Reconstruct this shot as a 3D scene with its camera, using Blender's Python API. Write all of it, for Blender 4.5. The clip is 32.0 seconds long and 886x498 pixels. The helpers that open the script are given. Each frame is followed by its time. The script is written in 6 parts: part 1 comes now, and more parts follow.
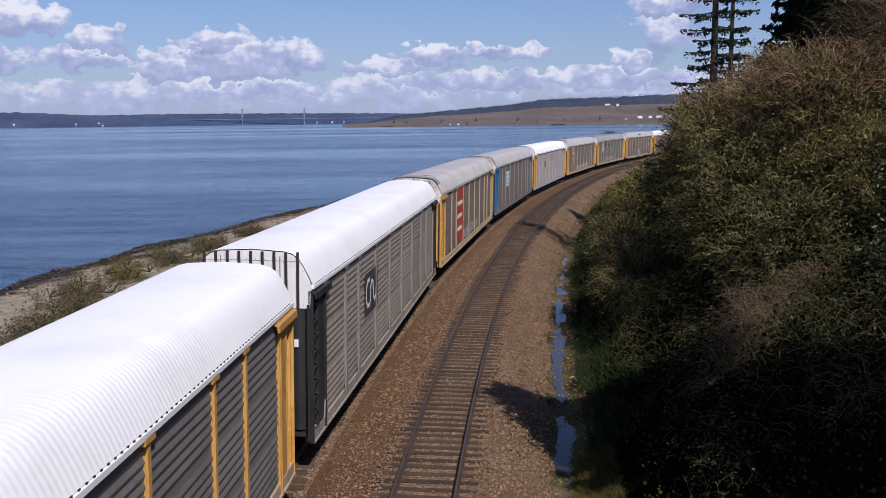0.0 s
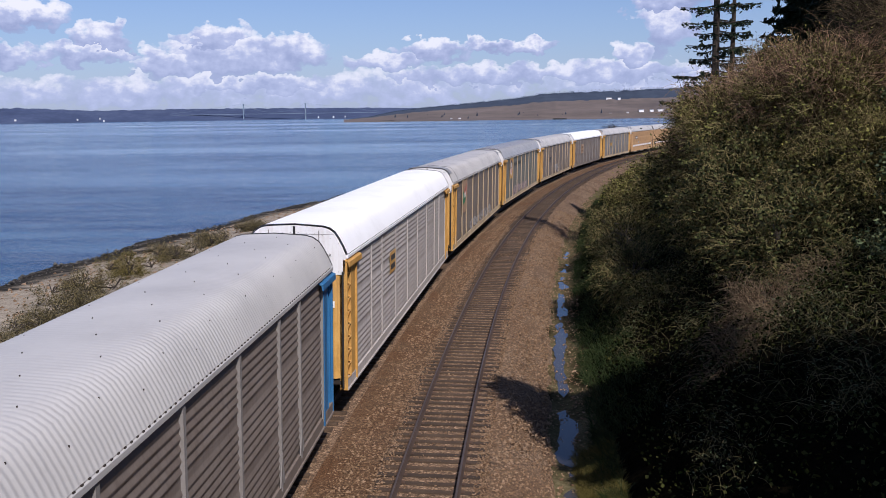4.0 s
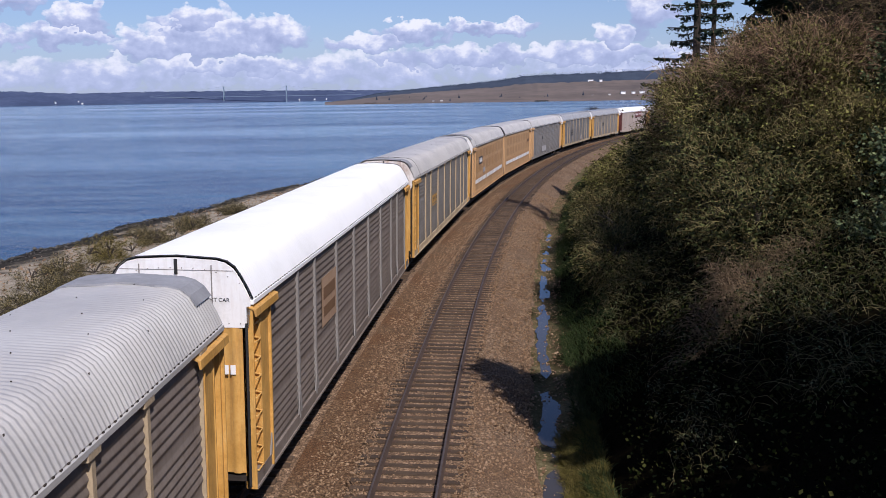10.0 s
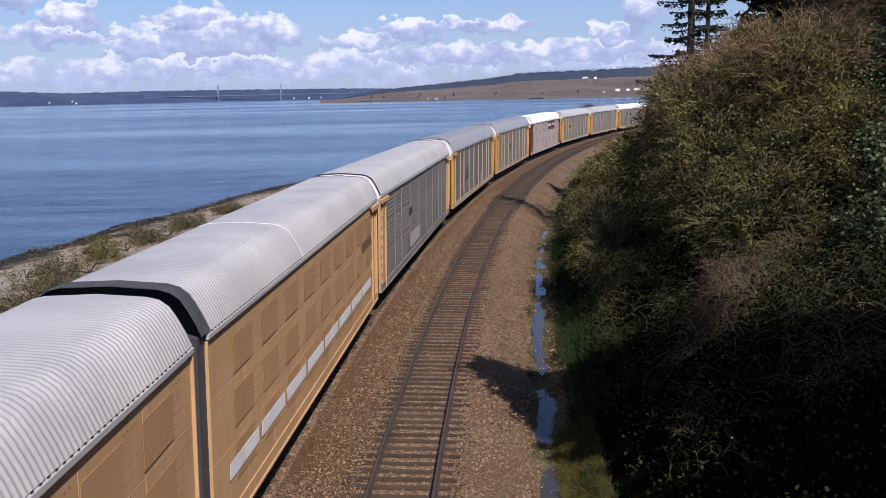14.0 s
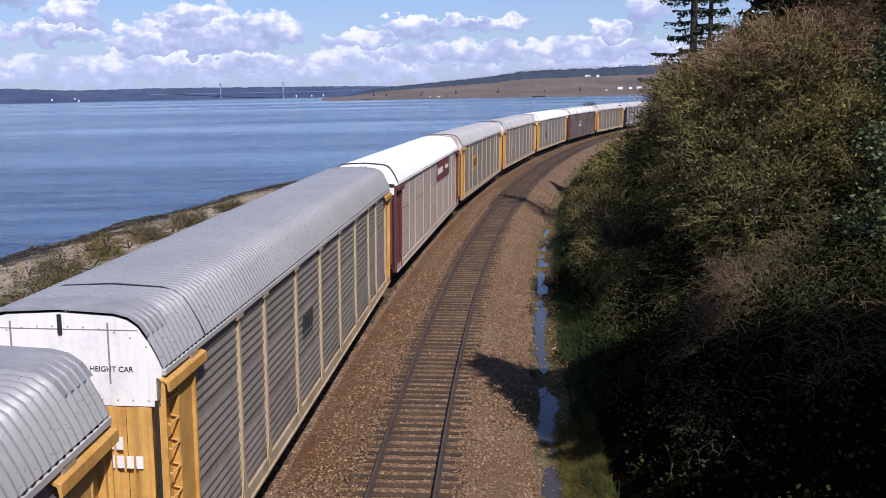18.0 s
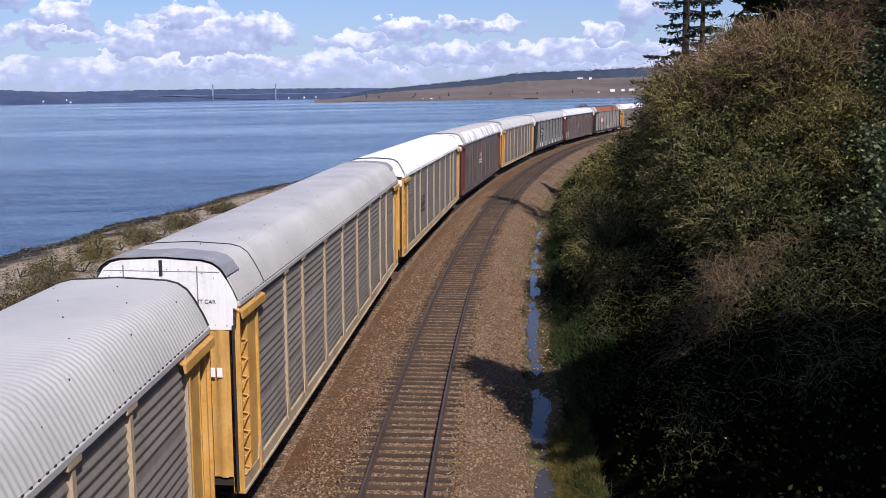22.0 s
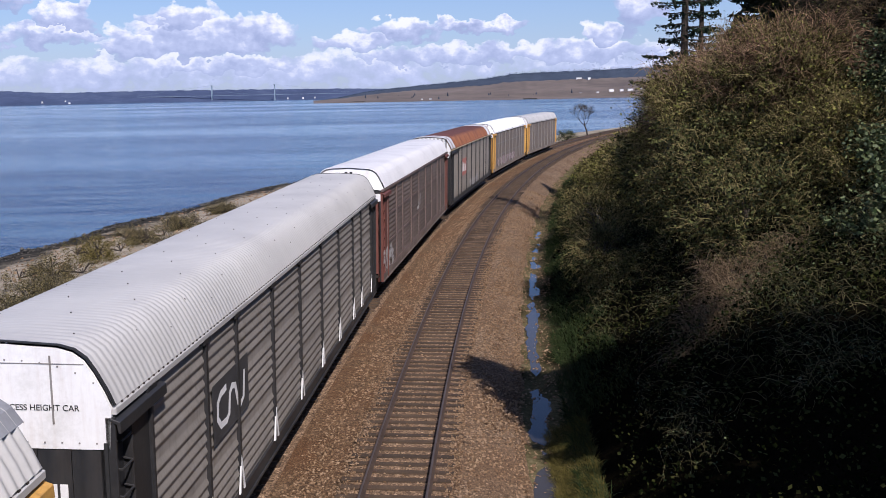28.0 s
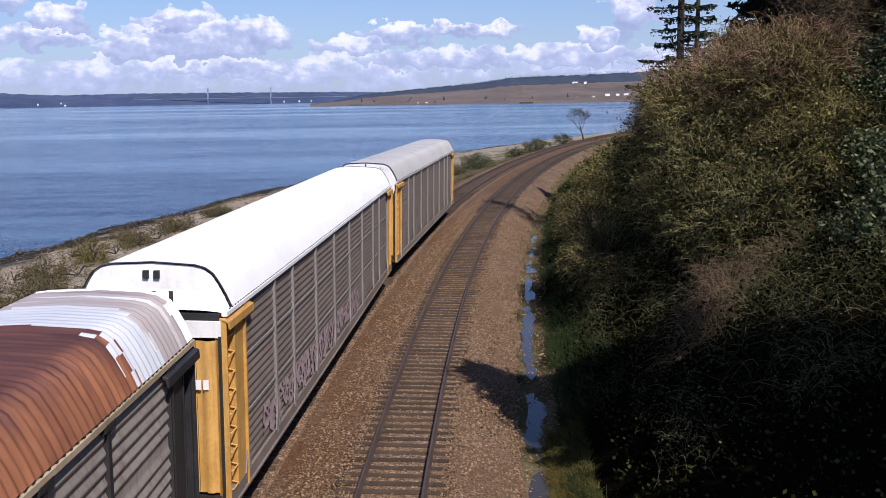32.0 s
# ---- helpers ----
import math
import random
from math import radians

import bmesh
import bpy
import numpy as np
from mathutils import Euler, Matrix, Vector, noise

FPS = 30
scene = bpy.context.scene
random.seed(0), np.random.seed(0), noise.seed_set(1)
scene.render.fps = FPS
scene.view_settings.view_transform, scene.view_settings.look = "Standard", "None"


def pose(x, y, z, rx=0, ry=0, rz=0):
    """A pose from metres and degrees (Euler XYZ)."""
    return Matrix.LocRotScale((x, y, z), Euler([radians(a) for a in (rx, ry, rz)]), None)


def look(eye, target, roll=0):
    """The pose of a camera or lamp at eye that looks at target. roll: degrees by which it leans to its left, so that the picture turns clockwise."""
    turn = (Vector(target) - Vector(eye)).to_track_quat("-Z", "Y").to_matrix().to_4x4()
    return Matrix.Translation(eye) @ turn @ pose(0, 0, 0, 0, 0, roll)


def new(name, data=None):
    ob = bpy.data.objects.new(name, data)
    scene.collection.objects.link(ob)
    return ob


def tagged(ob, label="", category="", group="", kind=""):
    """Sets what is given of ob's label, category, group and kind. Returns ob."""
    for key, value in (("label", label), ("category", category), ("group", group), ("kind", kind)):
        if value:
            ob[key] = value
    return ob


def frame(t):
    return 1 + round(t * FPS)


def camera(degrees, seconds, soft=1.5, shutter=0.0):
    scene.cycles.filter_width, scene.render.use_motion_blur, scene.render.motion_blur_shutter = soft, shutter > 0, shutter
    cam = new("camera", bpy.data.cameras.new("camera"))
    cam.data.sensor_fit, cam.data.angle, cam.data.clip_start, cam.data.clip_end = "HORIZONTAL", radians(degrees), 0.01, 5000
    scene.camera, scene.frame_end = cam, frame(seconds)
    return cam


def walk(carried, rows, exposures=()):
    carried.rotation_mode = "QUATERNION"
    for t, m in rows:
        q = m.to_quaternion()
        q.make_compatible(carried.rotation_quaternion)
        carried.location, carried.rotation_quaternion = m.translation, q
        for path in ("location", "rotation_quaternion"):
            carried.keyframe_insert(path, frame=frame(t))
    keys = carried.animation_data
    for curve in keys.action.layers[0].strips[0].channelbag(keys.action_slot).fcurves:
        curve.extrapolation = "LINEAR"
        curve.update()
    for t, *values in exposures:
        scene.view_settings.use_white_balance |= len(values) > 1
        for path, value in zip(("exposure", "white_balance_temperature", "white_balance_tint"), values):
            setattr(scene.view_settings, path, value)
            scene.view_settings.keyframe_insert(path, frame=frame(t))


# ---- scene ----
cam = camera(50.53, 32.0, soft=0.6)
EYE = (0.0, 0.0, 8.81)
walk(cam, [(t, pose(*EYE, 90 + pitch, roll, yaw)) for t, yaw, pitch, roll in (
    (0.0, 1.93, -7.84, 0.66), (0.5, 1.77, -7.89, 0.67), (1.0, 2.02, -8.06, 0.75), (1.5, 2.15, -7.98, 0.77), (2.0, 2.03, -7.88, 0.71),
    (2.5, 1.86, -7.87, 0.80), (3.0, 2.08, -7.90, 0.74), (3.5, 2.09, -8.06, 0.81), (5.5, 1.73, -8.26, 0.76), (6.0, 1.80, -8.24, 0.78),
    (6.5, 1.61, -8.57, 0.80), (7.0, 1.69, -8.70, 0.85), (7.5, 1.75, -8.63, 0.77), (8.0, 1.75, -8.64, 0.86), (8.5, 1.40, -8.72, 0.86),
    (9.0, 1.21, -8.94, 0.87), (9.5, 0.96, -9.21, 0.90), (10.0, 0.91, -9.25, 0.91), (10.5, 0.91, -9.22, 0.96), (11.0, 0.88, -9.23, 1.01),
    (11.5, 0.97, -9.19, 0.91), (12.0, 0.98, -9.28, 1.06), (12.5, 0.92, -9.28, 1.06), (13.0, 0.99, -9.23, 1.05), (13.5, 0.67, -9.39, 1.07),
    (14.0, 0.59, -9.38, 1.20), (14.5, 0.70, -9.32, 1.11), (16.5, 0.55, -9.47, 1.10), (17.0, 0.59, -9.41, 1.01), (17.5, 0.78, -9.37, 1.01),
    (18.0, 0.73, -9.50, 1.09), (18.5, 0.22, -9.64, 1.18), (19.0, 0.32, -9.51, 1.09), (19.5, 0.34, -9.60, 1.11), (20.0, 0.24, -9.51, 1.12),
    (20.5, 0.40, -9.46, 1.09), (21.0, 0.30, -9.29, 1.07), (21.5, 0.21, -9.54, 1.13), (22.0, 0.29, -9.39, 1.02), (22.5, 0.39, -9.19, 1.05),
    (23.0, 0.33, -9.33, 1.15), (23.5, 0.34, -9.28, 1.12), (24.0, 0.26, -9.56, 1.11), (24.5, 0.18, -9.46, 1.07), (25.0, 0.00, -9.60, 1.07),
    (25.5, -0.07, -9.58, 1.05), (27.5, 0.20, -9.52, 1.14), (28.0, 0.23, -9.37, 1.11), (28.5, 0.18, -9.29, 1.09), (29.0, 0.30, -8.89, 1.03),
    (29.5, 0.47, -9.01, 1.05), (30.0, 0.15, -9.20, 1.06), (30.5, 0.23, -9.29, 0.99), (31.0, 0.17, -9.29, 1.02), (31.5, 0.20, -9.29, 0.97),
    (32.0, 0.00, -9.15, 0.90))],
     exposures=[(0.0, -0.16, 6150, 17), (1.2, -0.22, 6150, 17), (2.0, -0.36, 6150, 17), (3.0, -0.06, 6150, 17), (6.0, 0.00, 6150, 17),
                (13.0, 0.07, 6150, 17), (19.0, 0.18, 6150, 17), (32.0, 0.16, 6150, 17)])

# ---- light ----
SUN_EL, SUN_AZ = 47.0, 155.0          # degrees; azimuth clockwise from +Y
to_sun = Vector((math.sin(radians(SUN_AZ)) * math.cos(radians(SUN_EL)),
                 math.cos(radians(SUN_AZ)) * math.cos(radians(SUN_EL)), math.sin(radians(SUN_EL))))
sun = new("sun", bpy.data.lights.new("sun", "SUN"))
sun.data.energy, sun.data.angle, sun.data.color = 5.0, radians(0.5), (1.0, 0.935, 0.845)
sun.matrix_world = look(to_sun * 100, (0, 0, 0))


class Nodes:
    """A small builder for node trees."""

    def __init__(self, tree):
        self.t, self.n, self.l = tree, tree.nodes, tree.links
        self.n.clear()

    def add(self, kind, **sets):
        node = self.n.new(kind)
        for key, value in sets.items():
            if key.startswith("in_"):
                node.inputs[key[3:].replace("_", " ")].default_value = value
            elif key == "operation":
                node.operation = value
            elif key == "data_type":
                node.data_type = value
            elif key == "blend_type":
                node.blend_type = value
            elif key == "feature":
                node.feature = value
        return node

    def put(self, value, socket):
        if hasattr(value, "is_output"):
            self.l.new(value, socket)
        else:
            socket.default_value = value

    def math(self, op, a, b=0.0, clamp=False):
        node = self.n.new("ShaderNodeMath")
        node.operation, node.use_clamp = op, clamp
        self.put(a, node.inputs[0]), self.put(b, node.inputs[1])
        return node.outputs[0]

    def mix(self, fac, a, b, blend="MIX"):
        node = self.n.new("ShaderNodeMix")
        node.data_type, node.blend_type = "RGBA", blend
        self.put(fac, node.inputs[0]), self.put(a, node.inputs[6]), self.put(b, node.inputs[7])
        return node.outputs[2]

    def ramp(self, value, *stops):
        node = self.n.new("ShaderNodeValToRGB")
        e = node.color_ramp.elements
        while len(e) < len(stops):
            e.new(0.5)
        for el, (p, c) in zip(e, stops):
            el.position, el.color = p, (*c, 1) if not isinstance(c, (int, float)) else (c, c, c, 1)
        self.put(value, node.inputs[0])
        return node.outputs[0]

    def noise(self, vec, scale, detail=4.0, rough=0.55, dim="3D"):
        node = self.n.new("ShaderNodeTexNoise")
        node.noise_dimensions = dim
        node.inputs["Scale"].default_value, node.inputs["Detail"].default_value = scale, detail
        node.inputs["Roughness"].default_value = rough
        if vec is not None:
            self.l.new(vec, node.inputs["Vector"])
        return node.outputs["Fac"]

    def stretch(self, vec, x, y, z):
        node = self.n.new("ShaderNodeMapping")
        node.inputs["Scale"].default_value = (x, y, z)
        self.l.new(vec, node.inputs["Vector"])
        return node.outputs[0]


def make_world():
    world = bpy.data.worlds.new("sky")
    world.use_nodes = True
    scene.world = world
    g = Nodes(world.node_tree)
    sky = g.n.new("ShaderNodeTexSky")
    sky.sky_type, sky.sun_disc = "NISHITA", False
    sky.sun_elevation, sky.sun_rotation = radians(SUN_EL), radians(SUN_AZ)
    sky.air_density, sky.dust_density, sky.ozone_density = 1.0, 0.6, 2.0
    co = g.n.new("ShaderNodeTexCoord").outputs["Generated"]
    sep = g.n.new("ShaderNodeSeparateXYZ")
    g.l.new(co, sep.inputs[0])
    u = g.math("MULTIPLY", g.math("ARCTAN2", sep.outputs[0], sep.outputs[1]), 57.3)
    v = g.math("MULTIPLY", g.math("ARCSINE", sep.outputs[2]), 57.3)
    comb = g.n.new("ShaderNodeCombineXYZ")
    g.l.new(u, comb.inputs[0])
    g.l.new(g.math("MULTIPLY", v, 1.35), comb.inputs[1])
    uv = comb.outputs[0]
    bend = g.noise(g.stretch(uv, 1.0, 1.0, 1.0), 0.55, 3.0, 0.5)
    lift = g.noise(g.stretch(uv, 1.0, 1.0, 3.0), 0.9, 3.0, 0.5)
    u = g.math("ADD", u, g.math("MULTIPLY", g.math("SUBTRACT", bend, 0.5), 5.0))
    v_bent = g.math("ADD", v, g.math("MULTIPLY", g.math("SUBTRACT", lift, 0.5), 2.2))
    puff = g.noise(uv, 0.42, 5.0, 0.54)
    fine = g.noise(uv, 1.5, 6.0, 0.58)
    wide = g.noise(uv, 0.12, 3.0, 0.5)
    # single clouds: azimuth, elevation, half width, half height
    lobes = ((-14.4, 3.55, 5.2, 1.35), (-15.3, 4.3, 2.3, 1.25), (-11.6, 3.75, 3.2, 1.15), (-18.2, 3.2, 2.2, 1.0),
             (-21.4, 4.55, 1.5, 0.95), (-22.6, 3.7, 2.4, 0.7), (-26.6, 5.7, 4.0, 1.0), (-26.5, 3.6, 2.4, 0.8), (10.9, 4.9, 1.7, 1.8), (11.5, 6.4, 3.0, 1.0),
             (9.4, 3.3, 1.7, 0.7), (-2.6, 3.75, 2.6, 0.7), (-5.5, 3.2, 2.4, 0.6), (1.6, 4.0, 3.4, 0.42),
             (0.5, 2.3, 6.5, 0.75), (8.5, 2.3, 5.0, 0.8), (-13.0, 1.9, 6.0, 0.65))
    best, rise = None, None
    for a, e, w, h in lobes:
        du = g.math("DIVIDE", g.math("SUBTRACT", u, a), w)
        dv = g.math("DIVIDE", g.math("SUBTRACT", v_bent, e), h)
        d = g.math("SUBTRACT", 1.0, g.math("ADD", g.math("MULTIPLY", du, du), g.math("MULTIPLY", dv, dv)))
        if best is None:
            best, rise = d, dv
        else:
            pick = g.math("GREATER_THAN", d, best)
            rise = g.math("ADD", g.math("MULTIPLY", pick, dv), g.math("MULTIPLY", g.math("SUBTRACT", 1.0, pick), rise))
            best = g.math("MAXIMUM", best, d)
    # a broken bank low over the horizon, all round
    dv = g.math("DIVIDE", g.math("SUBTRACT", v_bent, 1.55), 1.35)
    band = g.math("SUBTRACT", 0.42, g.math("MULTIPLY", dv, dv))
    band = g.math("ADD", band, g.math("MULTIPLY", g.math("SUBTRACT", wide, 0.5), 1.4))
    pick = g.math("GREATER_THAN", band, best)
    rise = g.math("ADD", g.math("MULTIPLY", pick, dv), g.math("MULTIPLY", g.math("SUBTRACT", 1.0, pick), rise))
    best = g.math("MAXIMUM", best, band)
    best = g.math("MAXIMUM", best, -1.6)
    dens = g.math("ADD", best, g.math("MULTIPLY", g.math("SUBTRACT", puff, 0.5), 1.75))
    dens = g.math("ADD", dens, g.math("MULTIPLY", g.math("SUBTRACT", fine, 0.5), 0.65))
    mask = g.ramp(dens, (0.0, 0.0), (0.16, 0.55), (0.5, 0.97))
    lit = g.math("ADD", g.math("MULTIPLY", rise, 0.55), g.math("MULTIPLY", g.math("SUBTRACT", puff, 0.47), 1.7))
    lit = g.math("ADD", lit, g.math("MULTIPLY", g.math("SUBTRACT", fine, 0.5), 1.0))
    lit = g.math("ADD", lit, 0.36)
    tint = g.ramp(lit, (0.0, (0.36, 0.43, 0.68)), (0.45, (0.58, 0.65, 0.90)), (0.82, (1.15, 1.15, 1.17)))
    haze = g.ramp(g.math("DIVIDE", v, 9.0), (0.0, 0.6), (0.45, 0.22), (1.0, 0.03))
    tint = g.mix(g.math("MULTIPLY", haze, 0.95), tint, (0.60, 0.69, 0.93, 1))
    back = g.n.new("ShaderNodeBackground")
    scaled = g.mix(1.0, sky.outputs[0], (0.080, 0.092, 0.118, 1), "MULTIPLY")
    scaled = g.mix(haze, scaled, (0.53, 0.63, 0.90, 1))
    g.l.new(g.mix(mask, scaled, tint), back.inputs[0])
    back.inputs[1].default_value = 0.84
    out = g.n.new("ShaderNodeOutputWorld")
    g.l.new(back.outputs[0], out.inputs[0])


make_world()

# ---- materials ----


def material(name, colors, rough=0.7, metal=0.0, scale=3.0, fine=40.0, bump=0.2, spread=0.25, streak=0.0,
             streak_color=(0.1, 0.06, 0.03), vary=0.0, stretch=(1, 1, 1), depth=0.02, coords="Object"):
    """A worn surface: two or three colours by a broad and a fine noise, streaks that run down, and fine relief."""
    m = bpy.data.materials.new(name)
    m.use_nodes = True
    g = Nodes(m.node_tree)
    co = g.n.new("ShaderNodeTexCoord").outputs[coords]
    if stretch != (1, 1, 1):
        co = g.stretch(co, *stretch)
    a, b = g.noise(co, scale, 5.0, 0.6), g.noise(co, fine, 4.0, 0.6)
    val = g.math("ADD", g.math("MULTIPLY", a, 1.0 - spread), g.math("MULTIPLY", b, spread))
    n = len(colors)
    col = g.ramp(val, *[(0.34 + 0.32 * i / max(n - 1, 1), c) for i, c in enumerate(colors)])
    if streak:
        s = g.noise(g.stretch(g.n.new("ShaderNodeTexCoord").outputs[coords], 2.2, 2.2, 0.22), 3.0, 5.0, 0.65)
        col = g.mix(g.ramp(s, (0.5, 0.0), (0.72, streak)), col, (*streak_color, 1))
    if vary:
        info = g.n.new("ShaderNodeObjectInfo").outputs["Random"]
        k = g.math("ADD", 1.0 - vary / 2, g.math("MULTIPLY", info, vary))
        kk = g.n.new("ShaderNodeCombineColor")
        for i in range(3):
            g.l.new(k, kk.inputs[i])
        col = g.mix(1.0, col, kk.outputs[0], "MULTIPLY")
    p = g.n.new("ShaderNodeBsdfPrincipled")
    g.l.new(col, p.inputs["Base Color"])
    p.inputs["Metallic"].default_value = metal
    g.l.new(g.math("ADD", rough - 0.1, g.math("MULTIPLY", b, 0.2)), p.inputs["Roughness"])
    if bump:
        bp = g.n.new("ShaderNodeBump")
        bp.inputs["Strength"].default_value, bp.inputs["Distance"].default_value = bump, depth
        g.l.new(b, bp.inputs["Height"])
        g.l.new(bp.outputs[0], p.inputs["Normal"])
    g.l.new(p.outputs[0], g.n.new("ShaderNodeOutputMaterial").inputs[0])
    return m


def leaf_material(name, colors, rough=0.6, gloss=0.1):
    """Leaves or needles: each piece takes its own shade."""
    m = bpy.data.materials.new(name)
    m.use_nodes = True
    g = Nodes(m.node_tree)
    r = g.n.new("ShaderNodeNewGeometry").outputs["Random Per Island"]
    n = g.noise(g.n.new("ShaderNodeTexCoord").outputs["Object"], 0.7, 3.0)
    val = g.math("ADD", g.math("MULTIPLY", r, 0.55), g.math("MULTIPLY", n, 0.45))
    col = g.ramp(val, *[(0.2 + 0.55 * i / (len(colors) - 1), c) for i, c in enumerate(colors)])
    p = g.n.new("ShaderNodeBsdfPrincipled")
    g.l.new(col, p.inputs["Base Color"])
    p.inputs["Roughness"].default_value = rough
    p.inputs["Specular IOR Level"].default_value = gloss
    g.l.new(p.outputs[0], g.n.new("ShaderNodeOutputMaterial").inputs[0])
    return m


def gravel_material(name, stones, gap, size, rusty=None):
    """Broken stone: cells of several greys and browns with dark joints and strong relief."""
    m = bpy.data.materials.new(name)
    m.use_nodes = True
    g = Nodes(m.node_tree)
    co = g.n.new("ShaderNodeTexCoord").outputs["Object"]
    vor = g.n.new("ShaderNodeTexVoronoi")
    vor.inputs["Scale"].default_value = 1.0 / size
    g.l.new(co, vor.inputs["Vector"])
    edge = g.n.new("ShaderNodeTexVoronoi")
    edge.feature = "DISTANCE_TO_EDGE"
    edge.inputs["Scale"].default_value = 1.0 / size
    g.l.new(co, edge.inputs["Vector"])
    sep = g.n.new("ShaderNodeSeparateColor")
    g.l.new(vor.outputs["Color"], sep.inputs[0])
    col = g.ramp(sep.outputs[0], *[(i / (len(stones) - 1), c) for i, c in enumerate(stones)])
    wide = g.noise(co, 0.35, 4.0)
    if rusty:
        col = g.mix(g.ramp(wide, (0.4, 0.0), (0.62, 0.7)), col, (*rusty, 1))
    col = g.mix(g.ramp(edge.outputs["Distance"], (0.0, 0.75), (0.16, 0.0)), col, (*gap, 1))
    p = g.n.new("ShaderNodeBsdfPrincipled")
    g.l.new(col, p.inputs["Base Color"])
    p.inputs["Roughness"].default_value = 0.9
    p.inputs["Specular IOR Level"].default_value = 0.2
    bp = g.n.new("ShaderNodeBump")
    bp.inputs["Strength"].default_value, bp.inputs["Distance"].default_value = 0.8, 0.04
    g.l.new(g.math("ADD", edge.outputs["Distance"], g.math("MULTIPLY", sep.outputs[1], 0.4)), bp.inputs["Height"])
    g.l.new(bp.outputs[0], p.inputs["Normal"])
    g.l.new(p.outputs[0], g.n.new("ShaderNodeOutputMaterial").inputs[0])
    return m


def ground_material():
    """Earth of the shore and the bank: beach gravel low down by the water, dry grass above it, and soil painted near
    black for the bank's shade.
    """
    m = bpy.data.materials.new("earth")
    m.use_nodes = True
    g = Nodes(m.node_tree)
    co = g.n.new("ShaderNodeTexCoord").outputs["Object"]
    sep = g.n.new("ShaderNodeSeparateXYZ")
    g.l.new(co, sep.inputs[0])
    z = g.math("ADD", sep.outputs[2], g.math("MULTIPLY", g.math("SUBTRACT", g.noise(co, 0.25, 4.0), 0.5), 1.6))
    a, b = g.noise(co, 0.8, 6.0, 0.65), g.noise(co, 9.0, 4.0, 0.7)
    val = g.math("ADD", g.math("MULTIPLY", a, 0.5), g.math("MULTIPLY", b, 0.5))
    sand = g.ramp(val, (0.35, (0.13, 0.11, 0.082)), (0.5, (0.28, 0.24, 0.185)), (0.65, (0.40, 0.35, 0.28)))
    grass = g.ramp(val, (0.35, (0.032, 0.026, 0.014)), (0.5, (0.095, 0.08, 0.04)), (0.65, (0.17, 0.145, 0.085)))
    # near-black soil: the shade on the bank is put into its colour
    shade_soil = g.ramp(val, (0.35, (0.002, 0.0018, 0.001)), (0.6, (0.008, 0.0065, 0.004)))
    low = g.math("MULTIPLY", g.math("ADD", z, 2.15), 2.0, True)
    col = g.mix(low, sand, grass)
    wet = g.math("MULTIPLY", g.math("ADD", z, 4.3), 2.5, True)
    col = g.mix(wet, (0.035, 0.033, 0.03, 1), col)
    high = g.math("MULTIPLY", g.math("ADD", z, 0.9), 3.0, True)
    col = g.mix(high, col, shade_soil)
    p = g.n.new("ShaderNodeBsdfPrincipled")
    g.l.new(col, p.inputs["Base Color"])
    p.inputs["Roughness"].default_value = 0.95
    p.inputs["Specular IOR Level"].default_value = 0.0
    bp = g.n.new("ShaderNodeBump")
    bp.inputs["Strength"].default_value, bp.inputs["Distance"].default_value = 0.7, 0.12
    g.l.new(val, bp.inputs["Height"])
    g.l.new(bp.outputs[0], p.inputs["Normal"])
    g.l.new(p.outputs[0], g.n.new("ShaderNodeOutputMaterial").inputs[0])
    return m


def water_material(name, deep, shallow, wave, rough, amount):
    m = bpy.data.materials.new(name)
    m.use_nodes = True
    g = Nodes(m.node_tree)
    co = g.n.new("ShaderNodeTexCoord").outputs["Object"]
    broad = g.noise(g.stretch(co, 0.0011, 0.0042, 1), 1.0, 4.0, 0.55)
    streaks = g.noise(g.stretch(co, 0.004, 0.018, 1), 1.0, 5.0, 0.55)
    streaks = g.math("ADD", g.math("MULTIPLY", broad, 0.6), g.math("MULTIPLY", streaks, 0.4))
    ripple = g.noise(g.stretch(co, 0.022, 0.17, 1), 1.0, 4.0, 0.6)
    painted_sheen = g.math("ADD", streaks, g.math("MULTIPLY", g.math("SUBTRACT", ripple, 0.5), 0.35))
    # pale reflections and ripple lines painted into the colour between these two tones
    col = g.ramp(painted_sheen, (0.41, deep), (0.63, shallow))
    p = g.n.new("ShaderNodeBsdfPrincipled")
    g.l.new(col, p.inputs["Base Color"])
    p.inputs["IOR"].default_value = 1.33
    g.l.new(g.ramp(streaks, (0.35, rough), (0.65, rough * 0.55)), p.inputs["Roughness"])
    w1, w2 = g.noise(g.stretch(co, 0.7, 1.3, 1), wave, 5.0, 0.6), g.noise(g.stretch(co, 0.5, 1.1, 1), wave * 0.13, 3.0, 0.5)
    bp = g.n.new("ShaderNodeBump")
    bp.inputs["Distance"].default_value = 0.6
    g.l.new(g.ramp(streaks, (0.43, amount), (0.60, amount * 0.12)), bp.inputs["Strength"])
    g.l.new(g.math("ADD", w1, g.math("MULTIPLY", w2, 2.5)), bp.inputs["Height"])
    g.l.new(bp.outputs[0], p.inputs["Normal"])
    g.l.new(p.outputs[0], g.n.new("ShaderNodeOutputMaterial").inputs[0])
    return m


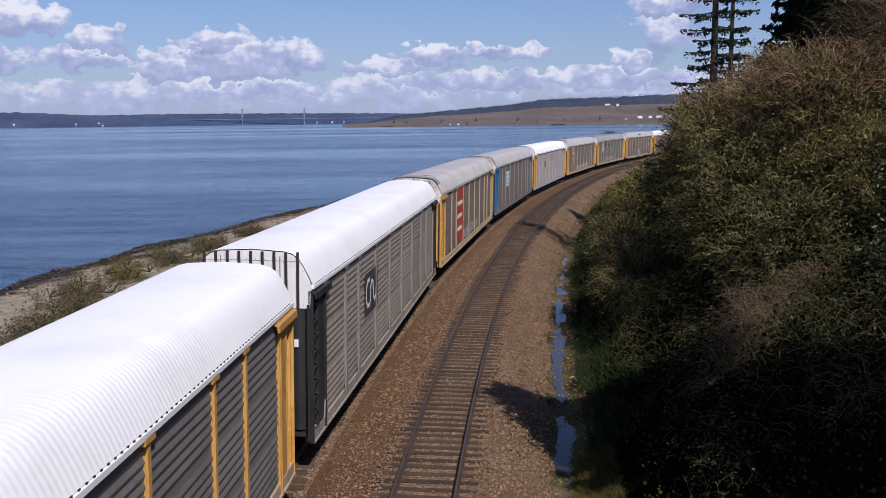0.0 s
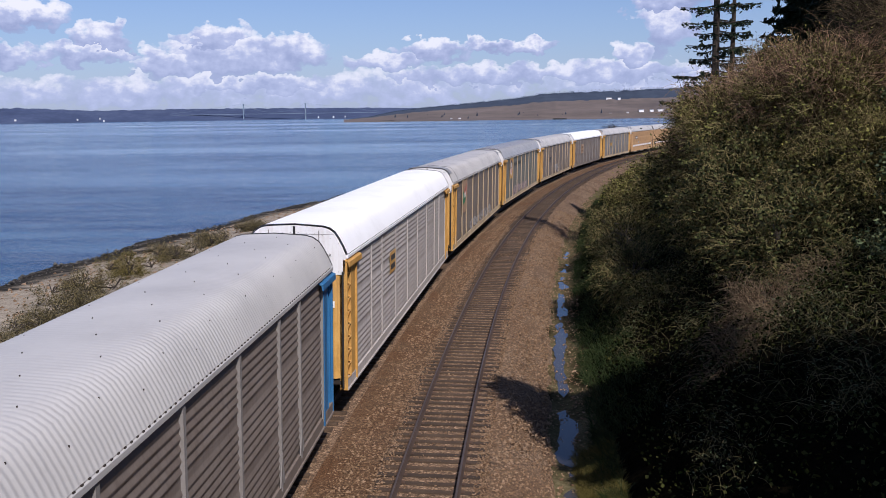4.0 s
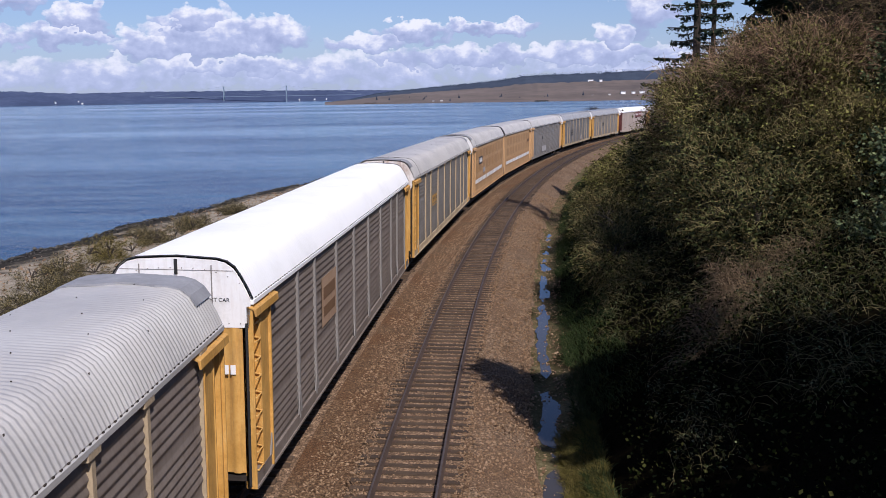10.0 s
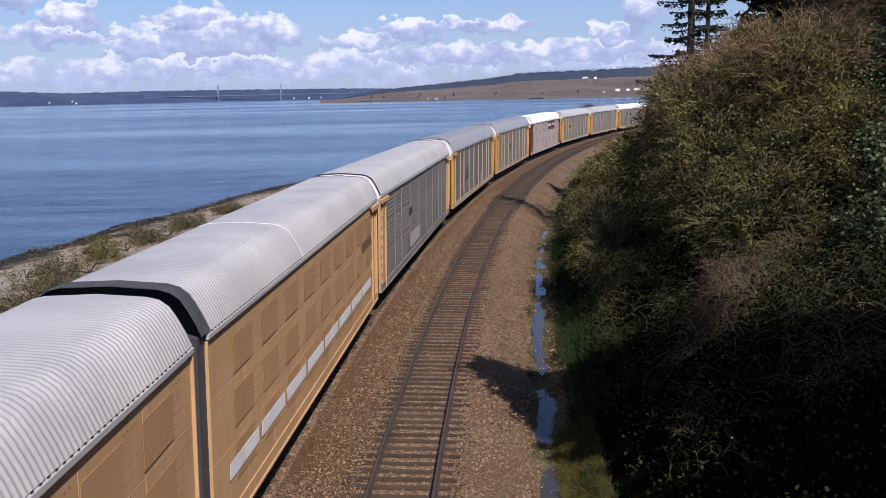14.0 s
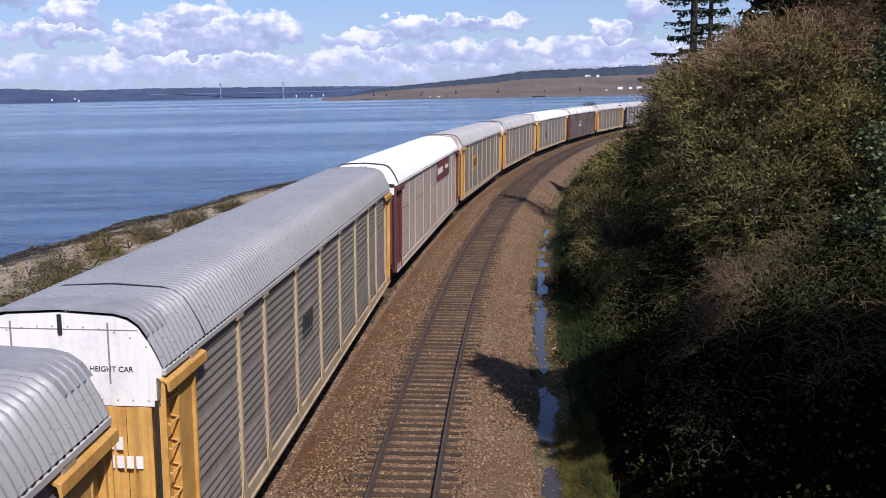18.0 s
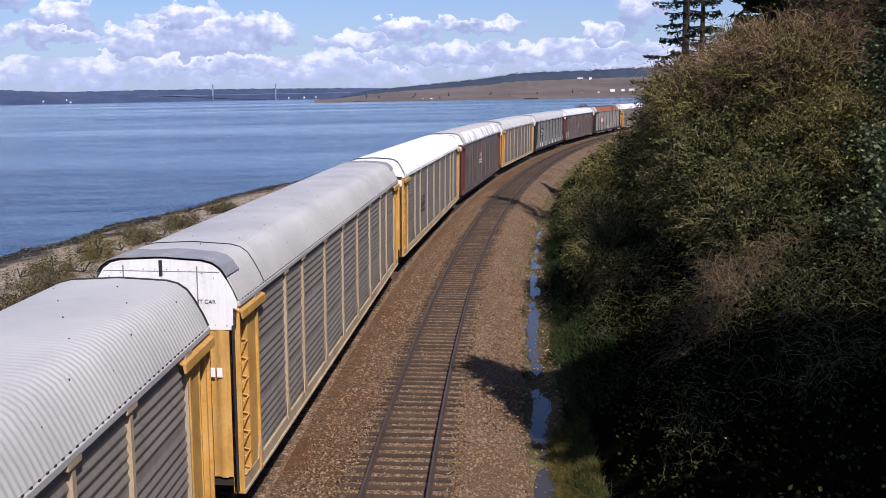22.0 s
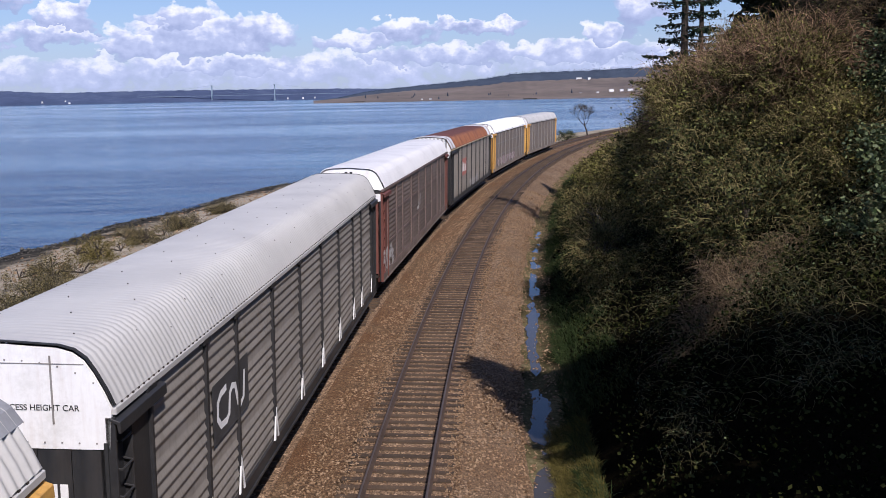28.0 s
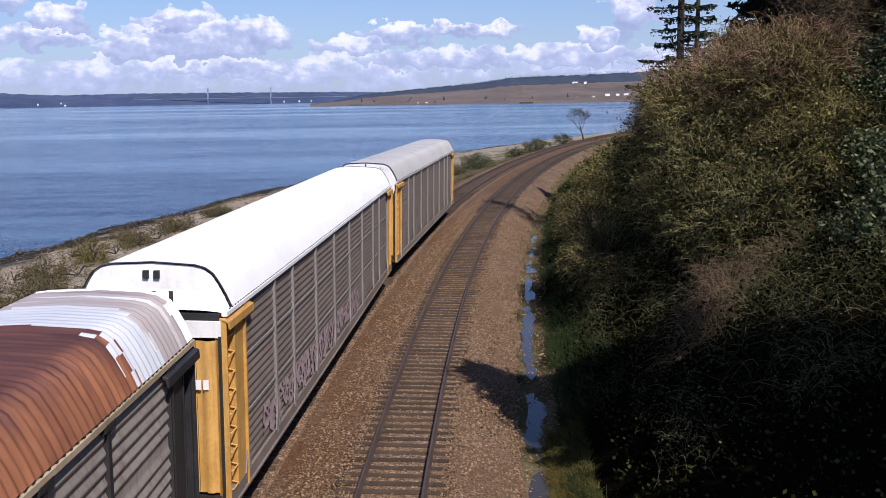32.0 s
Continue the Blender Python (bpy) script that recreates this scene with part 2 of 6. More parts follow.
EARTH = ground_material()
CRIB = gravel_material("oily_crib_ballast", ((0.09878, 0.06191, 0.0378), (0.294, 0.19019, 0.11582), (0.1764, 0.11064, 0.06593), (0.44688, 0.30203, 0.19354)), (0.0064, 0.00444, 0.00264), 0.07)
BALLAST = gravel_material("ballast", ((0.0725, 0.0448, 0.0266), (0.223, 0.149, 0.0914), (0.144, 0.0905, 0.054), (0.349, 0.247, 0.16), (0.177, 0.113, 0.0677)),
                          (0.0186, 0.0116, 0.00648), 0.08, (0.149, 0.0871, 0.0468))
RUSTBALLAST = gravel_material("rusty_ballast", ((0.0641, 0.0369, 0.0199), (0.183, 0.11, 0.0582), (0.114, 0.0656, 0.0342), (0.266, 0.172, 0.0986), (0.142, 0.082, 0.0424)),
                              (0.0155, 0.0095, 0.00544), 0.08, (0.13, 0.0587, 0.0233))
STONE = leaf_material("ballast_stone", ((0.0763, 0.0456, 0.026), (0.181, 0.112, 0.0645), (0.257, 0.169, 0.101), (0.335, 0.232, 0.149)), 0.9)
ROCK = leaf_material("shore_rock", ((0.02, 0.02, 0.02), (0.045, 0.043, 0.039), (0.11, 0.10, 0.088)), 0.9)
SEA = water_material("sea_water", (0.00726, 0.0415, 0.118), (0.0806, 0.184, 0.3), 0.9, 0.2, 0.75)
PUDDLE = water_material("ditch_water", (0.034, 0.03, 0.027), (0.05, 0.044, 0.038), 3.0, 0.03, 0.02)
TIE = material("tie_wood", ((0.0237, 0.01342, 0.0067), (0.04887, 0.02942, 0.01596), (0.07407, 0.04712, 0.02736)), 0.9, 0, 2.0, 30.0, 0.5, 0.45, vary=0.55)
PLATE = material("rusty_steel", ((0.056, 0.0311, 0.0198), (0.104, 0.0629, 0.0396)), 0.8, 0.2, 2.0, 30.0, 0.1)
RAIL = material("rail_steel", ((0.0432, 0.02691, 0.01975), (0.081, 0.05291, 0.03875)), 0.75, 0.1, 2.0, 30.0, 0.1)
RAILTOP = material("rail_head_steel", ((0.068, 0.0518, 0.0449), (0.104, 0.0814, 0.0713)), 0.55, 0.3, 2.0, 30.0, 0.05)
BARK = material("bark", ((0.02, 0.015, 0.011), (0.058, 0.044, 0.034)), 0.95, 0, 3.0, 25.0, 0.7)
TWIG = leaf_material("bare_twigs", ((0.0581, 0.0407, 0.0243), (0.174, 0.129, 0.0767), (0.367, 0.288, 0.18)), 0.9)
DRYTWIG = leaf_material("dry_stalks", ((0.04118, 0.02683, 0.01537), (0.10296, 0.07043, 0.0422), (0.20592, 0.15132, 0.09594)), 0.9)
LEAF = leaf_material("spring_leaves", ((0.0132, 0.0144, 0.0044), (0.0741, 0.07208, 0.019), (0.2436, 0.2352, 0.06888)), 0.6, 0.05)
# greener leaves, also darkened to paint in the shade low in the bushes
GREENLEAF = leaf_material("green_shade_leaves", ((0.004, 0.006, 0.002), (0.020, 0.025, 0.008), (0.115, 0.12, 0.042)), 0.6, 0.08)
OLIVETWIG = leaf_material("olive_twigs", ((0.0168, 0.01375, 0.0055), (0.09975, 0.079, 0.0342), (0.3108, 0.256, 0.1225)), 0.9, 0.02)
FRINGE = leaf_material("bare_grey_twigs", ((0.03388, 0.02257, 0.01411), (0.13001, 0.08349, 0.05387), (0.36288, 0.23933, 0.15332)), 0.9, 0.02)
THICKET = leaf_material("brown_thicket_twigs", ((0.012, 0.0085, 0.005), (0.055, 0.040, 0.024), (0.16, 0.12, 0.072)), 0.9, 0.02)
CANE = leaf_material("bramble_cane", ((0.01251, 0.01472, 0.0069), (0.04985, 0.04879, 0.02199), (0.20606, 0.17342, 0.09126)), 0.9, 0.0)
# the pale end of these colours paints in glints on glossy leaves
IVY = leaf_material("glinted_evergreen_leaves", ((0.00869, 0.01512, 0.00554), (0.02737, 0.04427, 0.01702), (0.1449, 0.1701, 0.08085)), 0.5, 0.15)
# leaf colour taken down towards black to paint in the bank's shade
BRAMBLE = leaf_material("shade_dark_bramble_leaves", ((0.0015, 0.0027, 0.00105), (0.006, 0.009, 0.003), (0.0525, 0.054, 0.018)), 0.9, 0.0)
NEEDLE = leaf_material("fir_needles", ((0.008, 0.014, 0.008), (0.018, 0.030, 0.016), (0.035, 0.05, 0.028)), 0.7)
GRASS = leaf_material("bank_grass", ((0.00525, 0.01169, 0.00288), (0.015, 0.03057, 0.0072), (0.06375, 0.08271, 0.03024)))
SCRUB = leaf_material("shore_scrub", ((0.0246, 0.0224, 0.0131), (0.066, 0.0585, 0.0353), (0.141, 0.12, 0.0754)), 0.9)
BROOM = leaf_material("yellow_green_scrub", ((0.044, 0.0361, 0.0115), (0.101, 0.086, 0.023), (0.176, 0.142, 0.0451)), 0.9)

ROOFS = {
    "white": material("white_roof_paint", ((0.80, 0.80, 0.79), (0.89, 0.89, 0.89), (0.90, 0.90, 0.90)), 0.5, 0, 0.5, 12.0, 0.05, 0.2),
    "offwhite": material("chalky_white_roof", ((0.447, 0.447, 0.47), (0.533, 0.533, 0.557), (0.568, 0.568, 0.583)), 0.5, 0, 0.5, 12.0, 0.05, 0.2),
    "grey": material("galvanised_roof", ((0.377, 0.366, 0.358), (0.466, 0.448, 0.428), (0.534, 0.518, 0.493)), 0.42, 0.1, 0.5, 14.0, 0.05, 0.25),
    "pale": material("pale_galvanised_roof", ((0.393, 0.381, 0.367), (0.457, 0.443, 0.424), (0.503, 0.487, 0.463)), 0.5, 0.0, 0.5, 14.0, 0.05, 0.25),
    "shiny": material("new_galvanised_roof", ((0.41, 0.405, 0.40), (0.49, 0.485, 0.475)), 0.30, 0.45, 0.5, 14.0, 0.05, 0.25),
    "peeling": material("peeling_roof_paint", ((0.104, 0.0645, 0.0553), (0.313, 0.267, 0.255), (0.365, 0.327, 0.319), (0.731, 0.722, 0.714)), 0.6, 0, 0.9, 9.0, 0.1, 0.2, stretch=(0.261, 2.75, 0.255)),
    "silver": material("bare_galvanised_roof", ((0.435, 0.456, 0.493), (0.522, 0.542, 0.578), (0.592, 0.602, 0.629)), 0.45, 0.0, 0.9, 9.0, 0.05, 0.3, stretch=(0.261, 1.72, 0.255)),
}


def roof_wear(name, crown, slope, edge, fleck=0.0):
    """A ribbed roof whose crown and slopes have weathered to different colours, with broken streaks down the slopes."""
    m = bpy.data.materials.new(name)
    m.use_nodes = True
    g = Nodes(m.node_tree)
    co = g.n.new("ShaderNodeTexCoord").outputs["Object"]
    sep = g.n.new("ShaderNodeSeparateXYZ")
    g.l.new(co, sep.inputs[0])
    broad, fine = g.noise(g.stretch(co, 0.6, 1.2, 0.6), 1.0, 4.0, 0.6), g.noise(g.stretch(co, 0.5, 5.5, 0.5), 1.0, 5.0, 0.65)
    out = g.math("ADD", g.math("ABSOLUTE", sep.outputs[0]), g.math("MULTIPLY", g.math("SUBTRACT", fine, 0.5), 1.1))
    val = g.math("ADD", g.math("MULTIPLY", broad, 0.5), g.math("MULTIPLY", fine, 0.5))
    a = g.ramp(val, (0.38, crown[0]), (0.62, crown[1]))
    b = g.ramp(val, (0.38, slope[0]), (0.62, slope[1]))
    col = g.mix(g.ramp(g.math("MULTIPLY", out, 0.5), (edge / 2 - 0.08, 0.0), (edge / 2 + 0.12, 1.0)), a, b)
    if fleck:
        bands = g.noise(g.stretch(co, 0.25, 1.5, 0.25), 1.0, 3.0, 0.5)
        worn = g.math("MULTIPLY", g.ramp(g.math("ADD", g.math("MULTIPLY", bands, 0.6), g.math("MULTIPLY", fine, 0.4)), (0.49, 0.0), (0.57, 1.0)), g.ramp(g.math("MULTIPLY", out, 0.5), (0.50, 0.0), (0.58, fleck)))
        col = g.mix(worn, col, (0.88, 0.88, 0.90, 1))
    p = g.n.new("ShaderNodeBsdfPrincipled")
    g.l.new(col, p.inputs["Base Color"])
    g.l.new(g.math("ADD", 0.55, g.math("MULTIPLY", fine, 0.3)), p.inputs["Roughness"])
    g.l.new(p.outputs[0], g.n.new("ShaderNodeOutputMaterial").inputs[0])
    return m


ROOFS["rust"] = roof_wear("rusted_roof", ((0.060, 0.022, 0.019), (0.125, 0.045, 0.034)), ((0.13, 0.042, 0.022), (0.30, 0.118, 0.052)), 1.15)
ROOFS["streaked"] = roof_wear("flaking_roof", ((0.40, 0.38, 0.37), (0.46, 0.44, 0.43)), ((0.34, 0.33, 0.34), (0.44, 0.43, 0.44)), 1.1, 1.0)
SIDES = {
    "grey": material("grey_screen_panel", ((0.169, 0.152, 0.134), (0.23, 0.207, 0.182), (0.271, 0.244, 0.217)), 0.6, 0.0, 0.35, 9.0, 0.1, 0.3, 0.35, (0.0828, 0.0617, 0.0446), vary=0.16),
    "dark": material("dark_grey_panel", ((0.148, 0.136, 0.127), (0.205, 0.19, 0.175), (0.252, 0.233, 0.212)), 0.6, 0.0, 0.35, 9.0, 0.1, 0.3, 0.35, (0.081, 0.0643, 0.0472), vary=0.16),
    "taupe": material("worn_taupe_panel", ((0.075, 0.055, 0.046), (0.13, 0.098, 0.083), (0.20, 0.158, 0.138)), 0.65, 0.0, 0.5, 9.0, 0.1, 0.35, 0.5, (0.06, 0.038, 0.032), vary=0.3),
    "brown": material("brown_grey_panel", ((0.137, 0.109, 0.0899), (0.188, 0.153, 0.129), (0.232, 0.194, 0.165)), 0.65, 0.0, 0.35, 9.0, 0.1, 0.3, 0.4, (0.0804, 0.0552, 0.0396), vary=0.16),
    "light": material("light_grey_panel", ((0.34, 0.307, 0.289), (0.425, 0.389, 0.363), (0.476, 0.439, 0.41)), 0.6, 0.0, 0.35, 9.0, 0.1, 0.3, 0.35, (0.187, 0.139, 0.101), vary=0.12),
    "beige": material("pinkish_beige_panel", ((0.365, 0.299, 0.257), (0.451, 0.373, 0.324), (0.501, 0.422, 0.367)), 0.6, 0.0, 0.35, 9.0, 0.1, 0.3, 0.35, (0.204, 0.139, 0.101), vary=0.12),
    "weathered": material("weathered_pale_panel", ((0.212, 0.18, 0.152), (0.293, 0.258, 0.222), (0.348, 0.312, 0.269)), 0.65, 0.0, 0.35, 9.0, 0.1, 0.35, 0.6, (0.128, 0.082, 0.0546), vary=0.2),
    "slate": material("slate_grey_panel", ((0.117, 0.113, 0.11), (0.165, 0.159, 0.154), (0.203, 0.195, 0.188)), 0.6, 0.0, 0.35, 9.0, 0.1, 0.3, 0.3, (0.0904, 0.0717, 0.0536), vary=0.16),
    "sage": material("greenish_grey_panel", ((0.112, 0.114, 0.10), (0.16, 0.162, 0.14), (0.2, 0.2, 0.173)), 0.6, 0.0, 0.35, 9.0, 0.1, 0.3, 0.35, (0.081, 0.0643, 0.0472), vary=0.16),
    "plum": material("dull_red_brown_panel", ((0.0978, 0.064, 0.0585), (0.14, 0.0984, 0.0897), (0.178, 0.131, 0.117)), 0.65, 0.0, 0.35, 9.0, 0.1, 0.3, 0.4, (0.0765, 0.0574, 0.0468), vary=0.16),
    "tan": material("tan_panel", ((0.437, 0.258, 0.12), (0.516, 0.312, 0.15), (0.556, 0.344, 0.176)), 0.6, 0, 0.35, 9.0, 0.05, 0.25, 0.3, (0.248, 0.127, 0.0515), vary=0.1),
}
FRAMES = {
    "yellow": material("yellow_paint", ((0.43, 0.225, 0.048), (0.575, 0.318, 0.082), (0.63, 0.39, 0.13)), 0.55, 0, 1.0, 14.0, 0.1, 0.3, 0.6, (0.196, 0.104, 0.0479), vary=0.12),
    "post": material("faded_tan_paint", ((0.297, 0.225, 0.143), (0.415, 0.323, 0.21), (0.475, 0.382, 0.267)), 0.7, 0, 1.0, 14.0, 0.1, 0.3, 0.4, (0.159, 0.108, 0.0668), vary=0.12),
    "grey": material("grey_post_paint", ((0.206, 0.191, 0.178), (0.275, 0.255, 0.237)), 0.7, 0.1, 1.0, 14.0, 0.1, 0.3, 0.4, (0.103, 0.0765, 0.0581), vary=0.12),
    "black": material("black_paint", ((0.0155, 0.0153, 0.0166), (0.0344, 0.034, 0.0349)), 0.5, 0, 1.0, 14.0, 0.1, 0.3, 0.3, (0.0602, 0.0467, 0.0373)),
    "blue": material("blue_paint", ((0.0215, 0.119, 0.274), (0.0387, 0.178, 0.365)), 0.5, 0, 1.0, 14.0, 0.1, 0.3, 0.3, (0.0602, 0.0765, 0.0996)),
    "red": material("dark_red_paint", ((0.0989, 0.0255, 0.0232), (0.146, 0.0425, 0.0373)), 0.6, 0, 1.0, 14.0, 0.1, 0.3, 0.3, (0.0688, 0.034, 0.0249)),
    "rustred": material("rust_red_paint", ((0.11, 0.034, 0.026), (0.165, 0.058, 0.042)), 0.65, 0, 1.0, 14.0, 0.1, 0.3, 0.3, (0.06, 0.03, 0.02)),
    "tan": SIDES["tan"],
}
WHITE = material("white_paint", ((0.66, 0.65, 0.63), (0.80, 0.79, 0.78), (0.84, 0.84, 0.83)), 0.55, 0, 1.0, 18.0, 0.05, 0.25, 0.25, (0.45, 0.36, 0.28))
RUSTWHITE = material("rust_stained_white_paint", ((0.45, 0.33, 0.25), (0.70, 0.66, 0.62), (0.78, 0.76, 0.73)), 0.65, 0, 1.4, 18.0, 0.1, 0.25, 0.6, (0.28, 0.13, 0.06))
CANVAS = material("dark_grey_cover", ((0.168, 0.171, 0.185), (0.294, 0.298, 0.315)), 0.8, 0, 1.5, 18.0, 0.1)
GASKET = material("black_rubber", ((0.012, 0.012, 0.012), (0.025, 0.025, 0.025)), 0.7, 0, 2.0, 20.0, 0.05)
BELLOWS = material("dark_grey_rubber", ((0.035, 0.034, 0.036), (0.075, 0.072, 0.075)), 0.8, 0, 2.0, 20.0, 0.1)
IRON = material("grimy_iron", ((0.025, 0.02, 0.017), (0.06, 0.047, 0.038)), 0.75, 0.3, 2.0, 20.0, 0.2)
PAINTS = {
    "white": WHITE,
    "black": FRAMES["black"],
    "red": material("red_sign_paint", ((0.361, 0.0467, 0.0249), (0.447, 0.0723, 0.0415)), 0.6, 0, 1.0, 14.0, 0.05),
    "maroon": material("maroon_sign_paint", ((0.138, 0.0298, 0.0291), (0.181, 0.0467, 0.0415)), 0.6, 0, 1.0, 14.0, 0.05),
    "sky": material("pale_blue_sign_paint", ((0.292, 0.442, 0.581), (0.387, 0.527, 0.647)), 0.6, 0, 1.0, 14.0, 0.05),
    "buff": material("buff_sign_paint", ((0.361, 0.23, 0.141), (0.43, 0.289, 0.191)), 0.65, 0, 1.0, 14.0, 0.05, streak=0.3),
    "navy": material("navy_sign_paint", ((0.018, 0.018, 0.055), (0.03, 0.03, 0.08)), 0.6, 0, 1.0, 14.0, 0.05),
    "green": material("green_sign_paint", ((0.0172, 0.136, 0.0581), (0.0258, 0.187, 0.083)), 0.6, 0, 1.0, 14.0, 0.05),
    "pink": material("faded_red_sign_paint", ((0.387, 0.111, 0.083), (0.447, 0.17, 0.133)), 0.6, 0, 1.0, 14.0, 0.05),
    "yellow": FRAMES["yellow"],
    "brown": material("brown_sign_paint", ((0.146, 0.0765, 0.0373), (0.206, 0.119, 0.0622)), 0.65, 0, 1.0, 14.0, 0.05),
    "spray": material("pale_spray_paint", ((0.292, 0.272, 0.266), (0.499, 0.476, 0.473)), 0.7, 0, 3.0, 14.0, 0.0),
    "spraypink": material("pinkish_spray_paint", ((0.31, 0.23, 0.232), (0.473, 0.365, 0.373)), 0.7, 0, 3.0, 14.0, 0.0),
    "dim": material("worn_dark_paint", ((0.0301, 0.0289, 0.0299), (0.0602, 0.0578, 0.0581)), 0.7, 0, 1.0, 14.0, 0.05),
    "patch": material("brown_tan_patch", ((0.394, 0.229, 0.103), (0.462, 0.272, 0.127)), 0.6, 0, 1.0, 14.0, 0.05, vary=0.1),
}
# haze over the distance is painted into these three woods as blue
HAZY_FOREST = leaf_material("hazy_far_forest", ((0.0153, 0.0238, 0.0399), (0.0238, 0.0352, 0.0551), (0.0357, 0.0493, 0.0703)), 0.9)
HAZY_FARWOOD = material("hazy_wooded_shore", ((0.0213, 0.0355, 0.0827), (0.0361, 0.0549, 0.116), (0.0659, 0.0892, 0.154)), 0.95, 0, 0.006, 0.05, 0.0, 0.4, stretch=(0.9, 0.9, 0.9))
HAZY_RIDGE = material("wooded_ridge", ((0.017, 0.0273, 0.0494), (0.0272, 0.0405, 0.0665), (0.0425, 0.0598, 0.0874)), 0.95, 0, 0.02, 0.15, 0.0, 0.5, stretch=(0.85, 0.88, 2.85))
HEATH = material("dry_hillside_grass", ((0.07, 0.0541, 0.0462), (0.115, 0.0891, 0.0739), (0.161, 0.125, 0.106)), 0.95, 0, 0.008, 0.05, 0.0, 0.35, stretch=(0.7, 0.66, 3.96))
FARWHITE = material("white_wall_paint", ((0.75, 0.75, 0.75), (0.82, 0.82, 0.82)), 0.7, 0, 0.2, 2.0, 0.0)
FARROOF = material("grey_roofing", ((0.12, 0.12, 0.13), (0.18, 0.18, 0.19)), 0.8, 0, 0.2, 2.0, 0.0)
BRIDGE = material("pale_green_steel", ((0.20, 0.27, 0.34), (0.25, 0.32, 0.39)), 0.6, 0, 0.2, 2.0, 0.0)

# ---- geometry helpers ----


def mesh_np(name, verts, faces, mat=None, smooth=False):
    """A mesh from an array of points and an array of faces of one size."""
    verts, faces = np.asarray(verts, np.float32), np.asarray(faces, np.int32)
    me = bpy.data.meshes.new(name)
    me.vertices.add(len(verts))
    me.vertices.foreach_set("co", verts.ravel())
    k = faces.shape[1]
    me.loops.add(faces.size)
    me.loops.foreach_set("vertex_index", faces.ravel())
    me.polygons.add(len(faces))
    me.polygons.foreach_set("loop_start", np.arange(0, faces.size, k, dtype=np.int32))
    me.polygons.foreach_set("loop_total", np.full(len(faces), k, np.int32))
    if smooth:
        me.polygons.foreach_set("use_smooth", np.ones(len(faces), bool))
    me.update(calc_edges=True)
    if mat:
        me.materials.append(mat)
    return me


def box(bm, x0, x1, y0, y1, z0, z1):
    vs = [bm.verts.new((x, y, z)) for x in (x0, x1) for y in (y0, y1) for z in (z0, z1)]
    for q in ((0, 1, 3, 2), (4, 6, 7, 5), (0, 4, 5, 1), (2, 3, 7, 6), (0, 2, 6, 4), (1, 5, 7, 3)):
        bm.faces.new([vs[i] for i in q])


def bar(bm, a, b, r, sides=6, r2=None):
    """A round bar from a to b."""
    a, b = Vector(a), Vector(b)
    q = (b - a).to_track_quat("Z", "Y").to_matrix()
    rings = []
    for p, rad in ((a, r), (b, r if r2 is None else r2)):
        rings.append([bm.verts.new(p + q @ Vector((rad * math.cos(i * math.tau / sides), rad * math.sin(i * math.tau / sides), 0))) for i in range(sides)])
    for i in range(sides):
        bm.faces.new((rings[0][i], rings[0][(i + 1) % sides], rings[1][(i + 1) % sides], rings[1][i]))
    bm.faces.new(rings[0][::-1]), bm.faces.new(rings[1])


def done(bm, name, bevel=0.0):
    if bevel:
        bmesh.ops.bevel(bm, geom=bm.edges[:], offset=bevel, segments=1, affect="EDGES")
    bmesh.ops.recalc_face_normals(bm, faces=bm.faces[:])
    me = bpy.data.meshes.new(name)
    bm.to_mesh(me)
    bm.free()
    return me


def part(name, data, mat, parent, label=""):
    """Links a bmesh or a mesh as one part under a thing or a part; alike parts share their mesh."""
    if not isinstance(data, bpy.types.Mesh):
        data = done(data, name)
    if not data.materials:
        data.materials.append(mat)
    ob = new(name, data)
    if data.materials[0] != mat:
        ob.material_slots[0].link = "OBJECT"
        ob.material_slots[0].material = mat
    ob.parent = parent
    if label:
        ob["label"] = label
    return ob


def thing(name, label, category, group="", kind=""):
    return tagged(new(name), label, category, group, kind)


def single(name, data, mat, label, category="", group="", kind=""):
    if not isinstance(data, bpy.types.Mesh):
        data = done(data, name)
    if not data.materials:
        data.materials.append(mat)
    return tagged(new(name, data), label, category, group, kind)


# ---- the line of the tracks ----
K0, HEAD0, X0 = 0.00175, 0.01218, -1.948      # curvature, heading at the start, offset at the start
CANT = 0.0222                                  # lean of both tracks to the inside
FAR = -4.463                                   # the outer track's middle from the inner track's
S0, S1, DS = -900.0, 1100.0, 1.0
_s = np.arange(S0, S1 + DS, DS)
_k = K0 * np.clip((_s + 160.0) / 80.0, 0, 1) * np.clip((330.0 - _s) / 90.0, 0, 1)
_h = np.concatenate([[0], np.cumsum((_k[1:] + _k[:-1]) / 2 * DS)])
_h += HEAD0 - np.interp(0, _s, _h)
_x = np.concatenate([[0], np.cumsum((np.sin(_h[1:]) + np.sin(_h[:-1])) / 2 * DS)])
_y = np.concatenate([[0], np.cumsum((np.cos(_h[1:]) + np.cos(_h[:-1])) / 2 * DS)])
_x += X0 - np.interp(0, _s, _x)
_y -= np.interp(0, _s, _y)


def along(s, off=0.0):
    """World x, y and heading at a length s along the inner track and an offset to its right."""
    h = np.interp(s, _s, _h)
    return np.interp(s, _s, _x) + off * np.cos(h), np.interp(s, _s, _y) - off * np.sin(h), h


